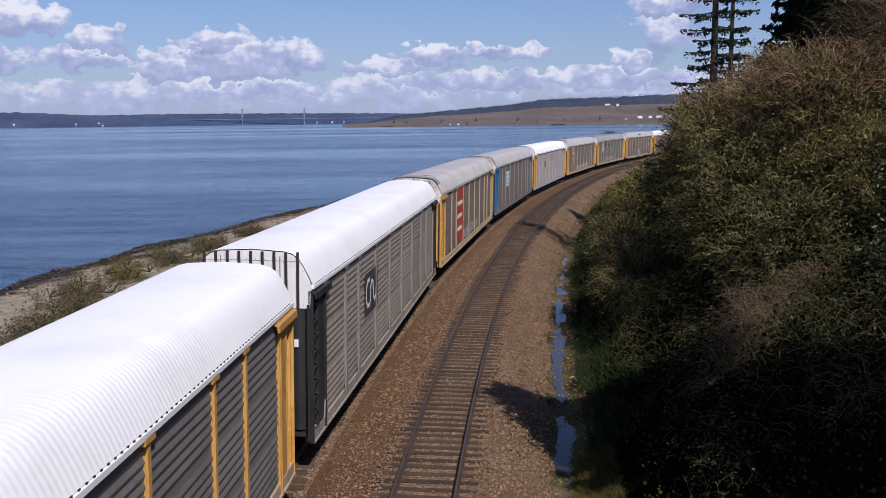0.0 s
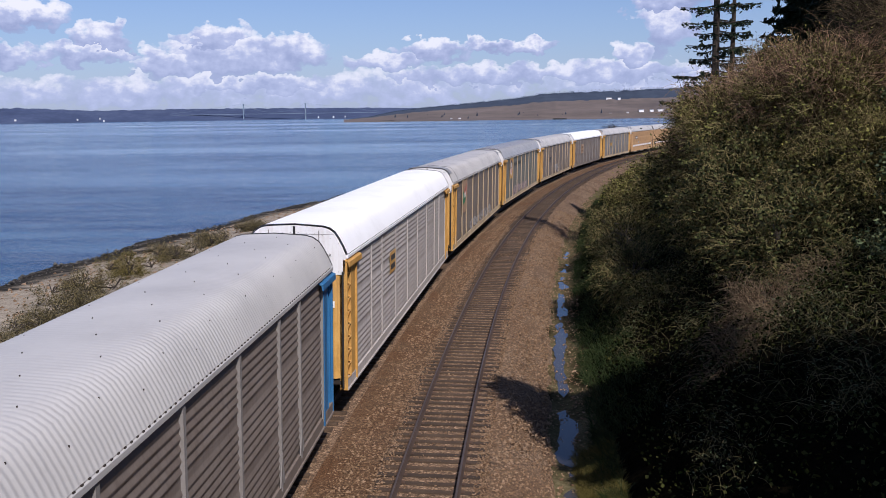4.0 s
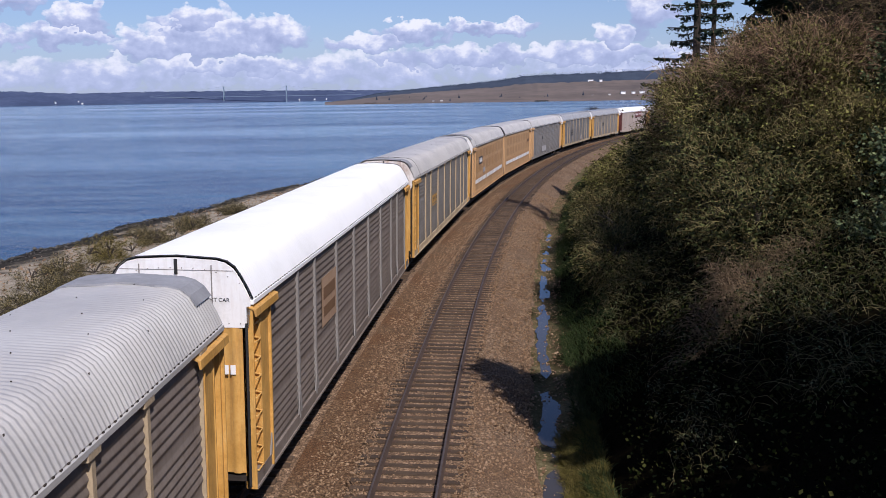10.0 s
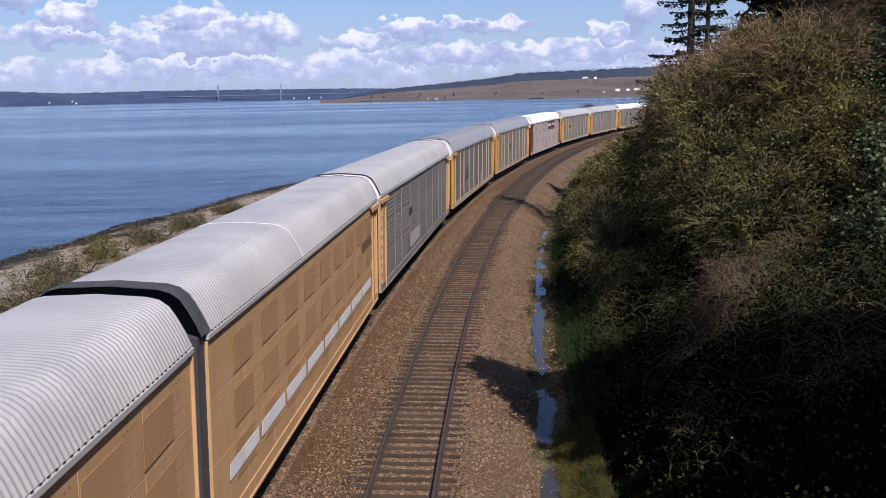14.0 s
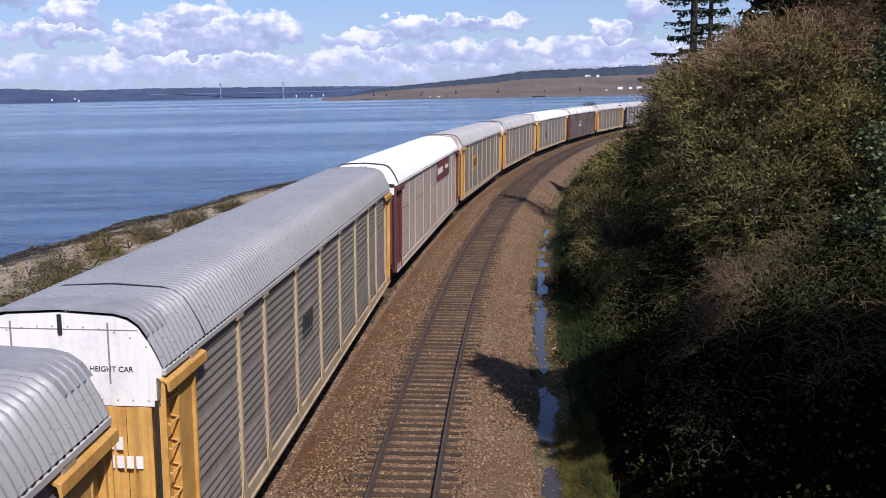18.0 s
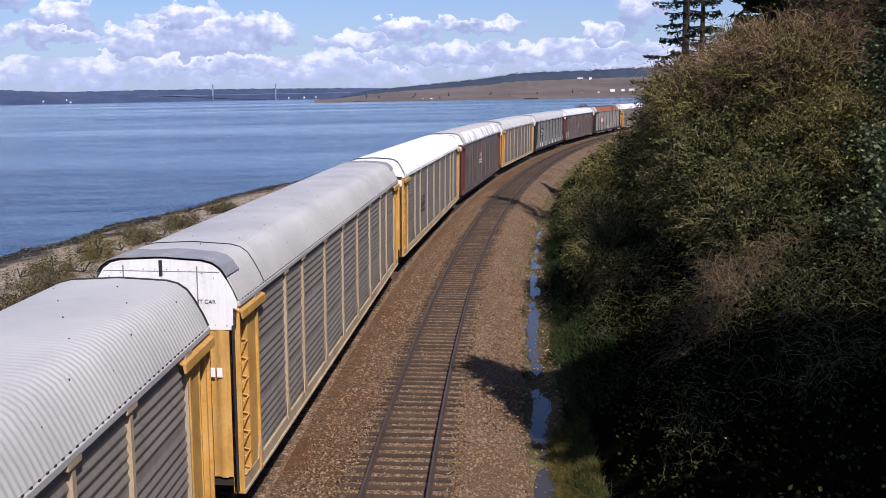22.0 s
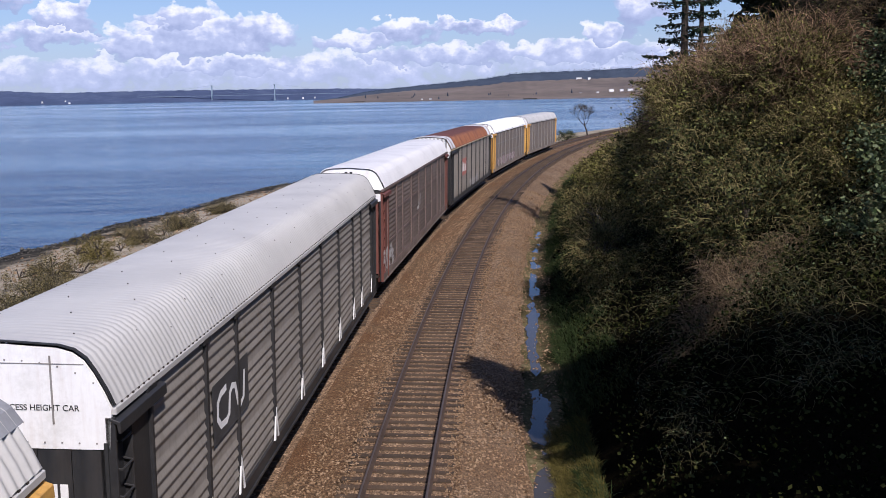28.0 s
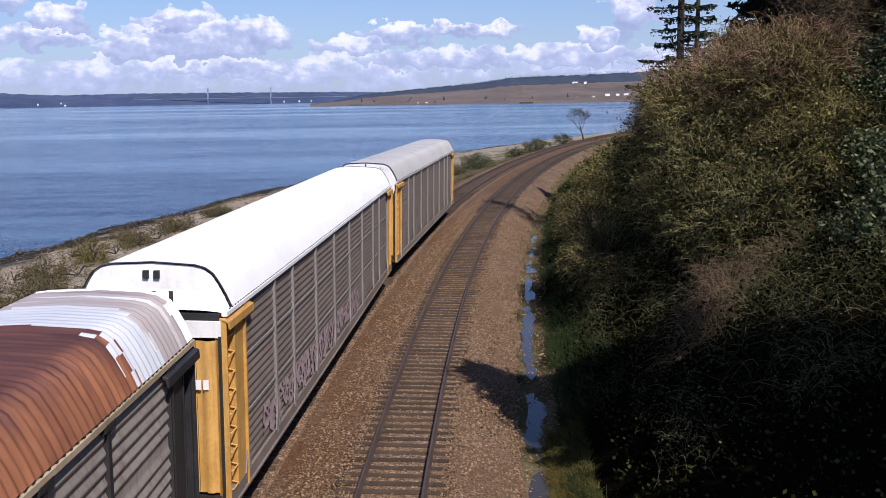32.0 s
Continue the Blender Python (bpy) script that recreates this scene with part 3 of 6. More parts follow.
def sweep(name, section, stations, mat, closed=False, smooth=False):
    """A section of (offset, height) swept along the line."""
    st = np.asarray(stations, float)
    sec = np.asarray(section, float)
    n, k = len(st), len(sec)
    V = np.empty((n, k, 3))
    for j, (o, z) in enumerate(sec):
        V[:, j, 0], V[:, j, 1], _ = along(st, o)
        V[:, j, 2] = z
    idx = np.arange(n * k).reshape(n, k)
    if closed:
        idx = np.concatenate([idx, idx[:, :1]], 1)
    F = np.stack([idx[:-1, :-1], idx[:-1, 1:], idx[1:, 1:], idx[1:, :-1]], -1).reshape(-1, 4)
    return mesh_np(name, V.reshape(-1, 3), F, mat, smooth)


def wave(a, b, seed=0.0):
    return noise.noise(Vector((a, b, seed)))


# ---- the ground ----
PROFILE = ((-140, -9.0), (-90, -8.5), (-62, -7.0), (-50, -5.6), (-46, -5.0), (-42, -4.5), (-38, -4.0), (-33, -3.4), (-29, -3.05), (-25, -2.6),
           (-21, -2.2), (-17, -2.0), (-14, -1.9), (-11, -1.5), (-9.0, -0.95), (-7.6, -0.75), (-5, -0.7), (2.2, -0.7), (2.9, -0.9), (3.35, -1.03), (3.6, -1.06),
           (3.9, -1.0), (4.3, -0.85), (4.7, -0.6), (5.4, 0.0), (6.4, 0.8), (8, 2.0), (10, 3.3), (12.5, 4.8), (15, 6.0), (18, 7.0), (22, 7.6), (30, 8.2),
           (45, 9.0), (80, 10.0), (160, 12.0), (340, 16.0), (480, 20.0))


def ground_height(s, o):
    z = float(np.interp(o, [p[0] for p in PROFILE], [p[1] for p in PROFILE]))
    if o > 4.3:
        k = min((o - 4.3) / 4.0, 1.0)
        # the bank falls away beyond the bushes
        z = z + k * (0.9 * wave(s * 0.11, o * 0.12) + 0.35 * wave(s * 0.4, o * 0.4, 3)) 
        fade = min(max((s - 95.0) / 60.0, 0.0), 1.0)
        z = z * (1 - fade) + fade * min(z, 0.2 + 0.25 * (o - 4.7)) if o > 4.7 else z
    elif o < -9:
        k = min((-9 - o) / 6.0, 1.0)
        z += k * (0.30 * wave(s * 0.09, o * 0.15) + 0.14 * wave(s * 0.45, o * 0.5, 5))
    elif 2.5 < o:
        z += 0.13 * wave(s * 0.55, o * 1.1, 9) + 0.05 * wave(s * 2.2, o * 2.6, 19)
    return z


def build_ground():
    offs = []
    for (a, _), (b, _) in zip(PROFILE, PROFILE[1:]):
        n = max(1, int(abs(b - a) / (0.15 if 2 < a < 4.6 else 0.7 if -9 < a < 16 else 1.5 if -50 < a < 25 else 60)))
        offs += [a + (b - a) * i / n for i in range(n)]
    offs.append(PROFILE[-1][0])
    st = np.concatenate([np.arange(-880, -40, 40), np.arange(-40, 14, 1.0), np.arange(14, 72, 0.4), np.arange(72, 120, 1.0), np.arange(120, 260, 3.0), np.arange(260, 1081, 40)])
    n, k = len(st), len(offs)
    V = np.empty((n, k, 3))
    for j, o in enumerate(offs):
        V[:, j, 0], V[:, j, 1], _ = along(st, o)
        V[:, j, 2] = [ground_height(s, o) for s in st]
    idx = np.arange(n * k).reshape(n, k)
    F = np.stack([idx[:-1, :-1], idx[:-1, 1:], idx[1:, 1:], idx[1:, :-1]], -1).reshape(-1, 4)
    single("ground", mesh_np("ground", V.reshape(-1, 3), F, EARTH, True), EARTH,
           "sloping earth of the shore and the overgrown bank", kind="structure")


def build_water():
    n, r = 96, 4900.0
    V = [(0, 0, 0)] + [(r * math.cos(i * math.tau / n), r * math.sin(i * math.tau / n), 0) for i in range(n)]
    me = mesh_np("water", V, [(0, 1 + i, 1 + (i + 1) % n) for i in range(n)], SEA)
    single("water", me, SEA, "rippled blue water of a broad sound", kind="structure").location.z = -4.68


# ---- tracks ----
GAUGE = 0.7525
RAILSEC = ((-0.07, -0.175), (0.07, -0.175), (0.07, -0.16), (0.012, -0.14), (0.010, -0.045), (0.036, -0.035), (0.036, -0.006), (0.028, 0.0),
           (-0.028, 0.0), (-0.036, -0.006), (-0.036, -0.035), (-0.010, -0.045), (-0.012, -0.14), (-0.07, -0.16))
TRACK_ST = np.concatenate([np.arange(-880, -20, 20), np.arange(-20, 330, 2.0), np.arange(330, 1081, 20)])


def tie_mesh():
    bm = bmesh.new()
    box(bm, -1.3, 1.3, -0.105, 0.105, -0.36, -0.178)
    return done(bm, "tie", 0.012)


def build_track(centre, label, first, count):
    tr = thing("railway_track", label, "railway track", "tracks", "structure")
    for side in (-1, 1):
        dz = -CANT * side * GAUGE
        part("rail", sweep("rail", [(centre + side * GAUGE + o, z + dz) for o, z in RAILSEC], TRACK_ST, RAIL, True), RAIL, tr)
        cap = [(centre + side * GAUGE + o, z + dz) for o, z in ((-0.022, 0.0015), (0.022, 0.0015))]
        part("rail_head", sweep("rail_head", cap, TRACK_ST, RAILTOP), RAILTOP, tr, "worn steel running surface")
    rnd = random.Random(int(centre * 10))
    tie = tie_mesh()
    far_v, far_f, plates = [], [], []
    base = np.array([v.co[:] for v in tie.vertices])
    quads = [tuple(p.vertices) for p in tie.polygons]
    tris = np.array([(p[0], p[i], p[i + 1]) for p in quads for i in range(1, len(p) - 1)])
    n = 0
    s = -70.0
    while s < 330:
        s += 0.495
        j = s + rnd.uniform(-0.025, 0.025)
        x, y, h = along(j, centre + rnd.uniform(-0.08, 0.08))
        m = pose(x, y, rnd.uniform(-0.012, 0.006), 0, math.degrees(CANT), -math.degrees(h) + rnd.uniform(-0.9, 0.9))
        if s >= first and n < count:
            ob = part("tie", tie, TIE, tr)
            ob.matrix_basis = m
            n += 1
        else:
            far_f.append(tris + len(far_v) * len(base))
            far_v.append(base @ np.array(m.to_3x3()).T + np.array(m.translation))
        if 8 < s < 90:
            plates.append((j, x, y, h))
    ob = part("distant_ties", mesh_np("distant_ties", np.concatenate(far_v), np.concatenate(far_f), TIE), TIE, tr)
    ob["kind"] = "stuff"
    bm = bmesh.new()
    for j, x, y, h in plates:
        for side in (-1, 1):
            px, py, _ = along(j, centre + side * GAUGE)
            m = pose(px, py, -0.174 - CANT * side * GAUGE, 0, 0, -math.degrees(h))
            a = len(bm.verts)
            box(bm, -0.16, 0.16, -0.08, 0.08, -0.012, 0.008)
            bm.verts.ensure_lookup_table()
            for v in bm.verts[a:]:
                v.co = m @ v.co
    ob = part("tie_plates", bm, PLATE, tr)
    ob["kind"] = "stuff"


def build_ballast():
    st = np.concatenate([np.arange(-880, -20, 20), np.arange(-20, 200, 0.8), np.arange(200, 330, 3.0), np.arange(330, 1081, 20)])
    c2 = FAR
    sec = [(c2 - 4.2, -0.95), (c2 - 3.3, -0.80), (c2 - 2.3, -0.33), (c2 - 1.7, -0.25), (c2 - 0.8, -0.27), (c2, -0.275), (c2 + 0.8, -0.28), (c2 + 1.5, -0.28),
           (c2 + 2.0, -0.33), (-2.2, -0.34), (-1.75, -0.28), (-1.42, -0.24), (-1.3, -0.205), (-0.8, -0.205), (0, -0.213), (0.8, -0.225), (1.3, -0.24), (1.42, -0.28),
           (1.75, -0.32), (2.2, -0.45), (2.7, -0.70), (3.0, -0.88), (3.25, -1.05)]
    fine = []
    for (a, za), (b, zb) in zip(sec, sec[1:]):
        n = max(1, int((b - a) / 0.3))
        fine += [(a + (b - a) * i / n, za + (zb - za) * i / n) for i in range(n)]
    fine.append(sec[-1])
    me = sweep("ballast", fine, st, BALLAST)
    k = len(fine)
    co = np.empty(len(me.vertices) * 3, np.float32)
    me.vertices.foreach_get("co", co)
    co = co.reshape(-1, 3)
    for i in range(len(co)):
        o = fine[i % k][0]
        if 0 < i % k < k - 1:
            co[i, 2] += 0.022 * wave(co[i, 0] * 1.3, co[i, 1] * 1.3, 2) + (0.10 * wave(co[i, 0] * 0.4, co[i, 1] * 0.4, 7) if o > 2.1 else 0)
    me.vertices.foreach_set("co", co.ravel())
    me.materials.append(RUSTBALLAST)
    me.materials.append(CRIB)
    slots = np.array([2 if -1.31 <= o < 1.29 or FAR - 1.71 <= o < FAR + 1.49 else 1 if o < -1.5 else 0 for o, _ in fine[:-1]], np.int32)
    me.polygons.foreach_set("material_index", np.tile(slots, len(st) - 1))
    me.update()
    single("ballast", me, BALLAST, "brown-grey crushed stone ballast under both tracks", kind="structure")


def scatter_rocks(name, label, mat, count, place, size, seed):
    """Many small broken stones in one mesh."""
    rng = np.random.default_rng(seed)
    octa = np.array([(1, 0, 0), (-1, 0, 0), (0, 1, 0), (0, -1, 0), (0, 0, 1), (0, 0, -1)], float)
    f = np.array([(0, 2, 4), (2, 1, 4), (1, 3, 4), (3, 0, 4), (2, 0, 5), (1, 2, 5), (3, 1, 5), (0, 3, 5)])
    P = np.array([place(rng) for _ in range(count)])
    r = size[0] + (size[1] - size[0]) * rng.random((count, 1, 1)) ** 2
    V = octa[None] * r * (0.6 + 0.8 * rng.random((count, 6, 3)) * 0.7)
    V += (rng.random((count, 6, 3)) - 0.5) * r * 0.7
    V[:, :, 2] *= 0.75
    V += P[:, None, :]
    F = f[None] + (np.arange(count) * 6)[:, None, None]
    return single(name, mesh_np(name, V.reshape(-1, 3), F.reshape(-1, 3), mat), mat, label, kind="stuff")


def build_stones():
    def near_track(rng):
        s = 14 + 75 * rng.random() ** 1.5
        o = rng.choice((rng.uniform(-3.2, -1.38), rng.uniform(1.38, 3.1)))
        x, y, _ = along(s, o)
        z = float(np.interp(o, (-3.2, -2.2, -1.6, -1.3, 1.3, 1.8, 2.2, 2.7, 3.1), (-.33, -.33, -.26, -.25, -.28, -.32, -.44, -.68, -.87)))
        return x, y, z + rng.uniform(-0.02, 0.015)
    scatter_rocks("loose_ballast", "loose crushed stones on the ballast", STONE, 30000, near_track, (0.020, 0.060), 3)

    def crib(rng):
        s = 14 + 60 * rng.random() ** 1.4
        o = rng.choice((rng.uniform(-0.68, 0.68), rng.uniform(-1.42, -0.84), rng.uniform(0.84, 1.42), rng.uniform(-1.46, -1.1), rng.uniform(1.1, 1.46)))
        x, y, _ = along(s, o)
        return x, y, (-0.185 if abs(o) > 1.08 else -0.205) - 0.022 * o + rng.uniform(-0.02, 0.012)
    scatter_rocks("crib_stones", "crushed stones lying between and over the ties", STONE, 20000, crib, (0.016, 0.045), 4)

    def toe(rng):
        s = 18 + 90 * rng.random()
        o = rng.uniform(2.7, 4.5)
        x, y, _ = along(s, o)
        return x, y, ground_height(s, o) + rng.uniform(-0.03, 0.03)
    scatter_rocks("ditch_stones", "grey and brown stones beside the ditch", STONE, 8000, toe, (0.02, 0.075), 5)

    def waterline(rng):
        s = 20 + 260 * rng.random()
        o = -42.7 + rng.normal(0, 0.7)
        x, y, _ = along(s, o)
        return x, y, ground_height(s, o) + rng.uniform(-0.1, 0.1)
    scatter_rocks("shore_rocks", "dark wet rocks along the waterline", ROCK, 5200, waterline, (0.06, 0.26), 6)

    def beach(rng):
        s = 20 + 160 * rng.random()
        o = rng.uniform(-40, -24)
        x, y, _ = along(s, o)
        return x, y, ground_height(s, o)
    scatter_rocks("beach_stones", "pale stones and bits of driftwood on the beach", STONE, 5000, beach, (0.05, 0.22), 7)


def build_puddles():
    """Standing water in the ditch at the foot of the bank; the uneven bed breaks it up."""
    for s0, s1, o, w, level in ((16.0, 25.2, 3.5, 1.1, -1.03), (25.4, 30.6, 3.65, 1.3, -1.01), (32.0, 44.0, 3.62, 0.85, -1.008), (44.3, 52.0, 3.72, 0.8, -1.015), (52.4, 60.0, 3.75, 1.0, -1.04), (61.0, 68.0, 3.8, 0.9, -1.05)):
        n = max(8, int((s1 - s0) * 3))
        L, R = [], []
        for i in range(n + 1):
            s = s0 + (s1 - s0) * i / n
            e = math.sin(math.pi * i / n) ** 0.3 * (0.72 + 0.5 * wave(s * 1.9, o, 31) + 0.22 * wave(s * 6.0, o, 32))
            L.append((*along(s, o - w / 2 * e)[:2], level)), R.append((*along(s, o + w / 2 * e)[:2], level))
        k = n + 1
        F = [(i, i + k, i + k + 1, i + 1) for i in range(n)]
        single("puddle", mesh_np("puddle", L + R, F, PUDDLE), PUDDLE, "shallow dark puddle standing in the ditch beside the ballast", "puddle", "ditch puddles", "structure")


build_ground()
build_water()
build_ballast()

# ---- plants ----


def leaves_mesh(P, size, rng, mat, name, up=0.3, long=1.6):
    """A small folded leaf at each point."""
    n = len(P)
    d = rng.normal(size=(n, 3))
    d[:, 2] = d[:, 2] * 0.7 - 0.2
    d /= np.linalg.norm(d, axis=1, keepdims=True)
    nrm = rng.normal(size=(n, 3))
    nrm[:, 2] += up
    side = np.cross(d, nrm)
    side /= np.linalg.norm(side, axis=1, keepdims=True) + 1e-9
    r = size * (0.6 + 0.8 * rng.random((n, 1)))
    V = np.stack([P - d * r * long * 0.5, P + side * r * 0.5, P + d * r * long * 0.5, P - side * r * 0.5], 1)
    F = np.arange(n * 4).reshape(n, 4)
    return mesh_np(name, V.reshape(-1, 3), F, mat)


def stems_mesh(A, D, length, radius, droop, rng, mat, name, segs=4, wob=0.15):
    """Thin three-sided stems from the points A along D, bending down by droop."""
    n = len(A)
    L = (length * (0.6 + 0.8 * rng.random(n)))[:, None]
    p, d = A.copy(), D / (np.linalg.norm(D, axis=1, keepdims=True) + 1e-9)
    rings = []
    ang = np.arange(3) * math.tau / 3
    for i in range(segs + 1):
        ref = np.where(np.abs(d[:, 2:3]) > 0.9, np.array([[1.0, 0, 0]]), np.array([[0, 0, 1.0]]))
        u = np.cross(d, ref)
        u /= np.linalg.norm(u, axis=1, keepdims=True) + 1e-9
        w = np.cross(d, u)
        r = radius * (1 - 0.75 * i / segs)
        rings.append(p[:, None, :] + r * (np.cos(ang)[None, :, None] * u[:, None, :] + np.sin(ang)[None, :, None] * w[:, None, :]))
        p = p + d * L / segs
        d = d + rng.normal(size=(n, 3)) * wob
        d[:, 2] -= droop / segs
        d /= np.linalg.norm(d, axis=1, keepdims=True)
    V = np.stack(rings, 1)
    base = np.arange(n)[:, None] * (segs + 1) * 3
    F = []
    for i in range(segs):
        for k in range(3):
            a, b = i * 3 + k, i * 3 + (k + 1) % 3
            F.append(np.concatenate([base + a, base + b, base + b + 3, base + a + 3], 1))
    F = np.stack(F, 1).reshape(-1, 4)
    return mesh_np(name, V.reshape(-1, 3), F, mat), p


def clump_points(rng, clumps, n, shell=0.55, sprays=0, spread=0.3):
    """Points in the outer part of several ellipsoid clumps (centre, radii), gathered in sprays with gaps between them."""
    if sprays:
        C, D = clump_points(rng, clumps, sprays, shell)
        k = rng.integers(0, sprays, n)
        return C[k] + rng.normal(size=(n, 3)) * spread * np.array((1, 1, 0.8)), D[k]
    w = np.array([r[0] * r[1] * r[2] for _, r in clumps]) ** (2 / 3)
    pick = rng.choice(len(clumps), n, p=w / w.sum())
    C = np.array([c for c, _ in clumps])[pick]
    R = np.array([r for _, r in clumps])[pick]
    d = rng.normal(size=(n, 3))
    d /= np.linalg.norm(d, axis=1, keepdims=True)
    k = shell + (1 - shell) * rng.random((n, 1)) ** 0.7
    return C + d * R * k, d


def limb(bm, pts, r0, r1, sides=7):
    for i, (a, b) in enumerate(zip(pts, pts[1:])):
        k = len(pts) - 1
        bar(bm, a, b, r0 + (r1 - r0) * i / k, sides, r0 + (r1 - r0) * (i + 1) / k)


def bush(name, label, clumps, foot, seed, n_twig, n_leaf, leaf, leaf_mat, twig_mat=None, twig=1.0, rad=0.008, droop=0.9, category="bush", up=0.4, inner=0.5, sprays=0,
         spread=0.3, wob=0.15):
    """A many-stemmed shrub: stems from the foot, twigs through the clumps, small leaves on them."""
    rng = np.random.default_rng(seed)
    twig_mat = twig_mat or TWIG
    b = thing(name, label, category)
    rnd = random.Random(seed)
    for c, r in clumps:
        bm = bmesh.new()
        c = Vector(c)
        f = Vector(foot) + Vector((rnd.uniform(-0.5, 0.5), rnd.uniform(-0.5, 0.5), 0))
        mid = f.lerp(c, 0.5) + Vector((rnd.uniform(-0.4, 0.4), rnd.uniform(-0.4, 0.4), 0.4))
        limb(bm, [f, mid, c], 0.11, 0.04, 6)
        for _ in range(5):
            tip = c + Vector((rnd.uniform(-0.8, 0.8) * r[0], rnd.uniform(-0.8, 0.8) * r[1], rnd.uniform(0.1, 0.8) * r[2]))
            limb(bm, [c, c.lerp(tip, 0.5) + Vector((0, 0, 0.3)), tip], 0.035, 0.012, 5)
        part("stem", bm, BARK, b)
    A, D = clump_points(rng, clumps, n_twig, inner, sprays, spread)
    D = D + rng.normal(size=D.shape) * 0.45
    D[:, 2] += up
    me, tips = stems_mesh(A, D, twig, rad, droop, rng, twig_mat, "twig_tangle", 4, wob)
    ob = part("twig_tangle", me, twig_mat, b)
    ob["kind"] = "stuff"
    if n_leaf:
        k = rng.integers(0, n_twig, n_leaf)
        P = A[k] + (tips[k] - A[k]) * rng.random((n_leaf, 1)) + rng.normal(size=(n_leaf, 3)) * 0.12 * twig
        ob = part("foliage", leaves_mesh(P, leaf, rng, leaf_mat, "foliage"), leaf_mat, b)
        ob["kind"] = "stuff"
    return b


def conifer(name, label, x, y, z, height, radius, seed, gap=0.55, bare=0.15, n_per=9, size=0.16, dens=26, lean=0.0):
    """A fir: a tapered trunk, whorls of drooping boughs and sprays of needles on them."""
    rng = np.random.default_rng(seed)
    rnd = random.Random(seed)
    t = thing(name, label, "tree")
    bm = bmesh.new()
    limb(bm, [(x, y, z - 0.5), (x + lean * 0.5, y, z + height * 0.5), (x + lean, y, z + height)], 0.013 * height, 0.03, 9)
    part("trunk", bm, BARK, t)
    bm = bmesh.new()
    P = []
    zz = z + height * bare
    while zz < z + height - 0.3:
        f = (zz - z) / height
        r = radius * (1 - f) ** 0.75 * rnd.uniform(0.75, 1.1) + 0.25
        a0 = rnd.uniform(0, math.tau)
        for i in range(n_per):
            a = a0 + i * math.tau / n_per + rnd.uniform(-0.25, 0.25)
            rr = r * rnd.uniform(0.6, 1.1)
            o = Vector((x + lean * f, y, zz + rnd.uniform(-0.2, 0.2)))
            mid = o + Vector((math.cos(a) * rr * 0.5, math.sin(a) * rr * 0.5, -0.07 * rr))
            tip = o + Vector((math.cos(a) * rr, math.sin(a) * rr, -0.03 * rr))
            limb(bm, [o, mid, tip], 0.045, 0.012, 4)
            n = max(4, int(dens * rr))
            k = rng.random((n, 1)) ** 0.6
            pts = np.where(k < 0.5, np.array(o) + (np.array(mid) - np.array(o)) * k * 2, np.array(mid) + (np.array(tip) - np.array(mid)) * (k * 2 - 1))
            w = 0.13 * rr * (1.1 - k)
            side = np.array((-math.sin(a), math.cos(a), 0))
            pts = pts + side * rng.normal(size=(n, 1)) * w + np.array((0, 0, -1)) * np.abs(rng.normal(size=(n, 1))) * 0.12
            P.append(pts)
        zz += gap * rnd.uniform(0.8, 1.2)
    part("bough_frame", bm, BARK, t)["kind"] = "stuff"
    ob = part("needles", leaves_mesh(np.concatenate(P), size, rng, NEEDLE, "needles", 1.2, 2.4), NEEDLE, t)
    ob["kind"] = "stuff"
    return t


def on_bank(s, o, dz=0.0):
    x, y, _ = along(s, o)
    return (float(x), float(y), ground_height(s, o) + dz)


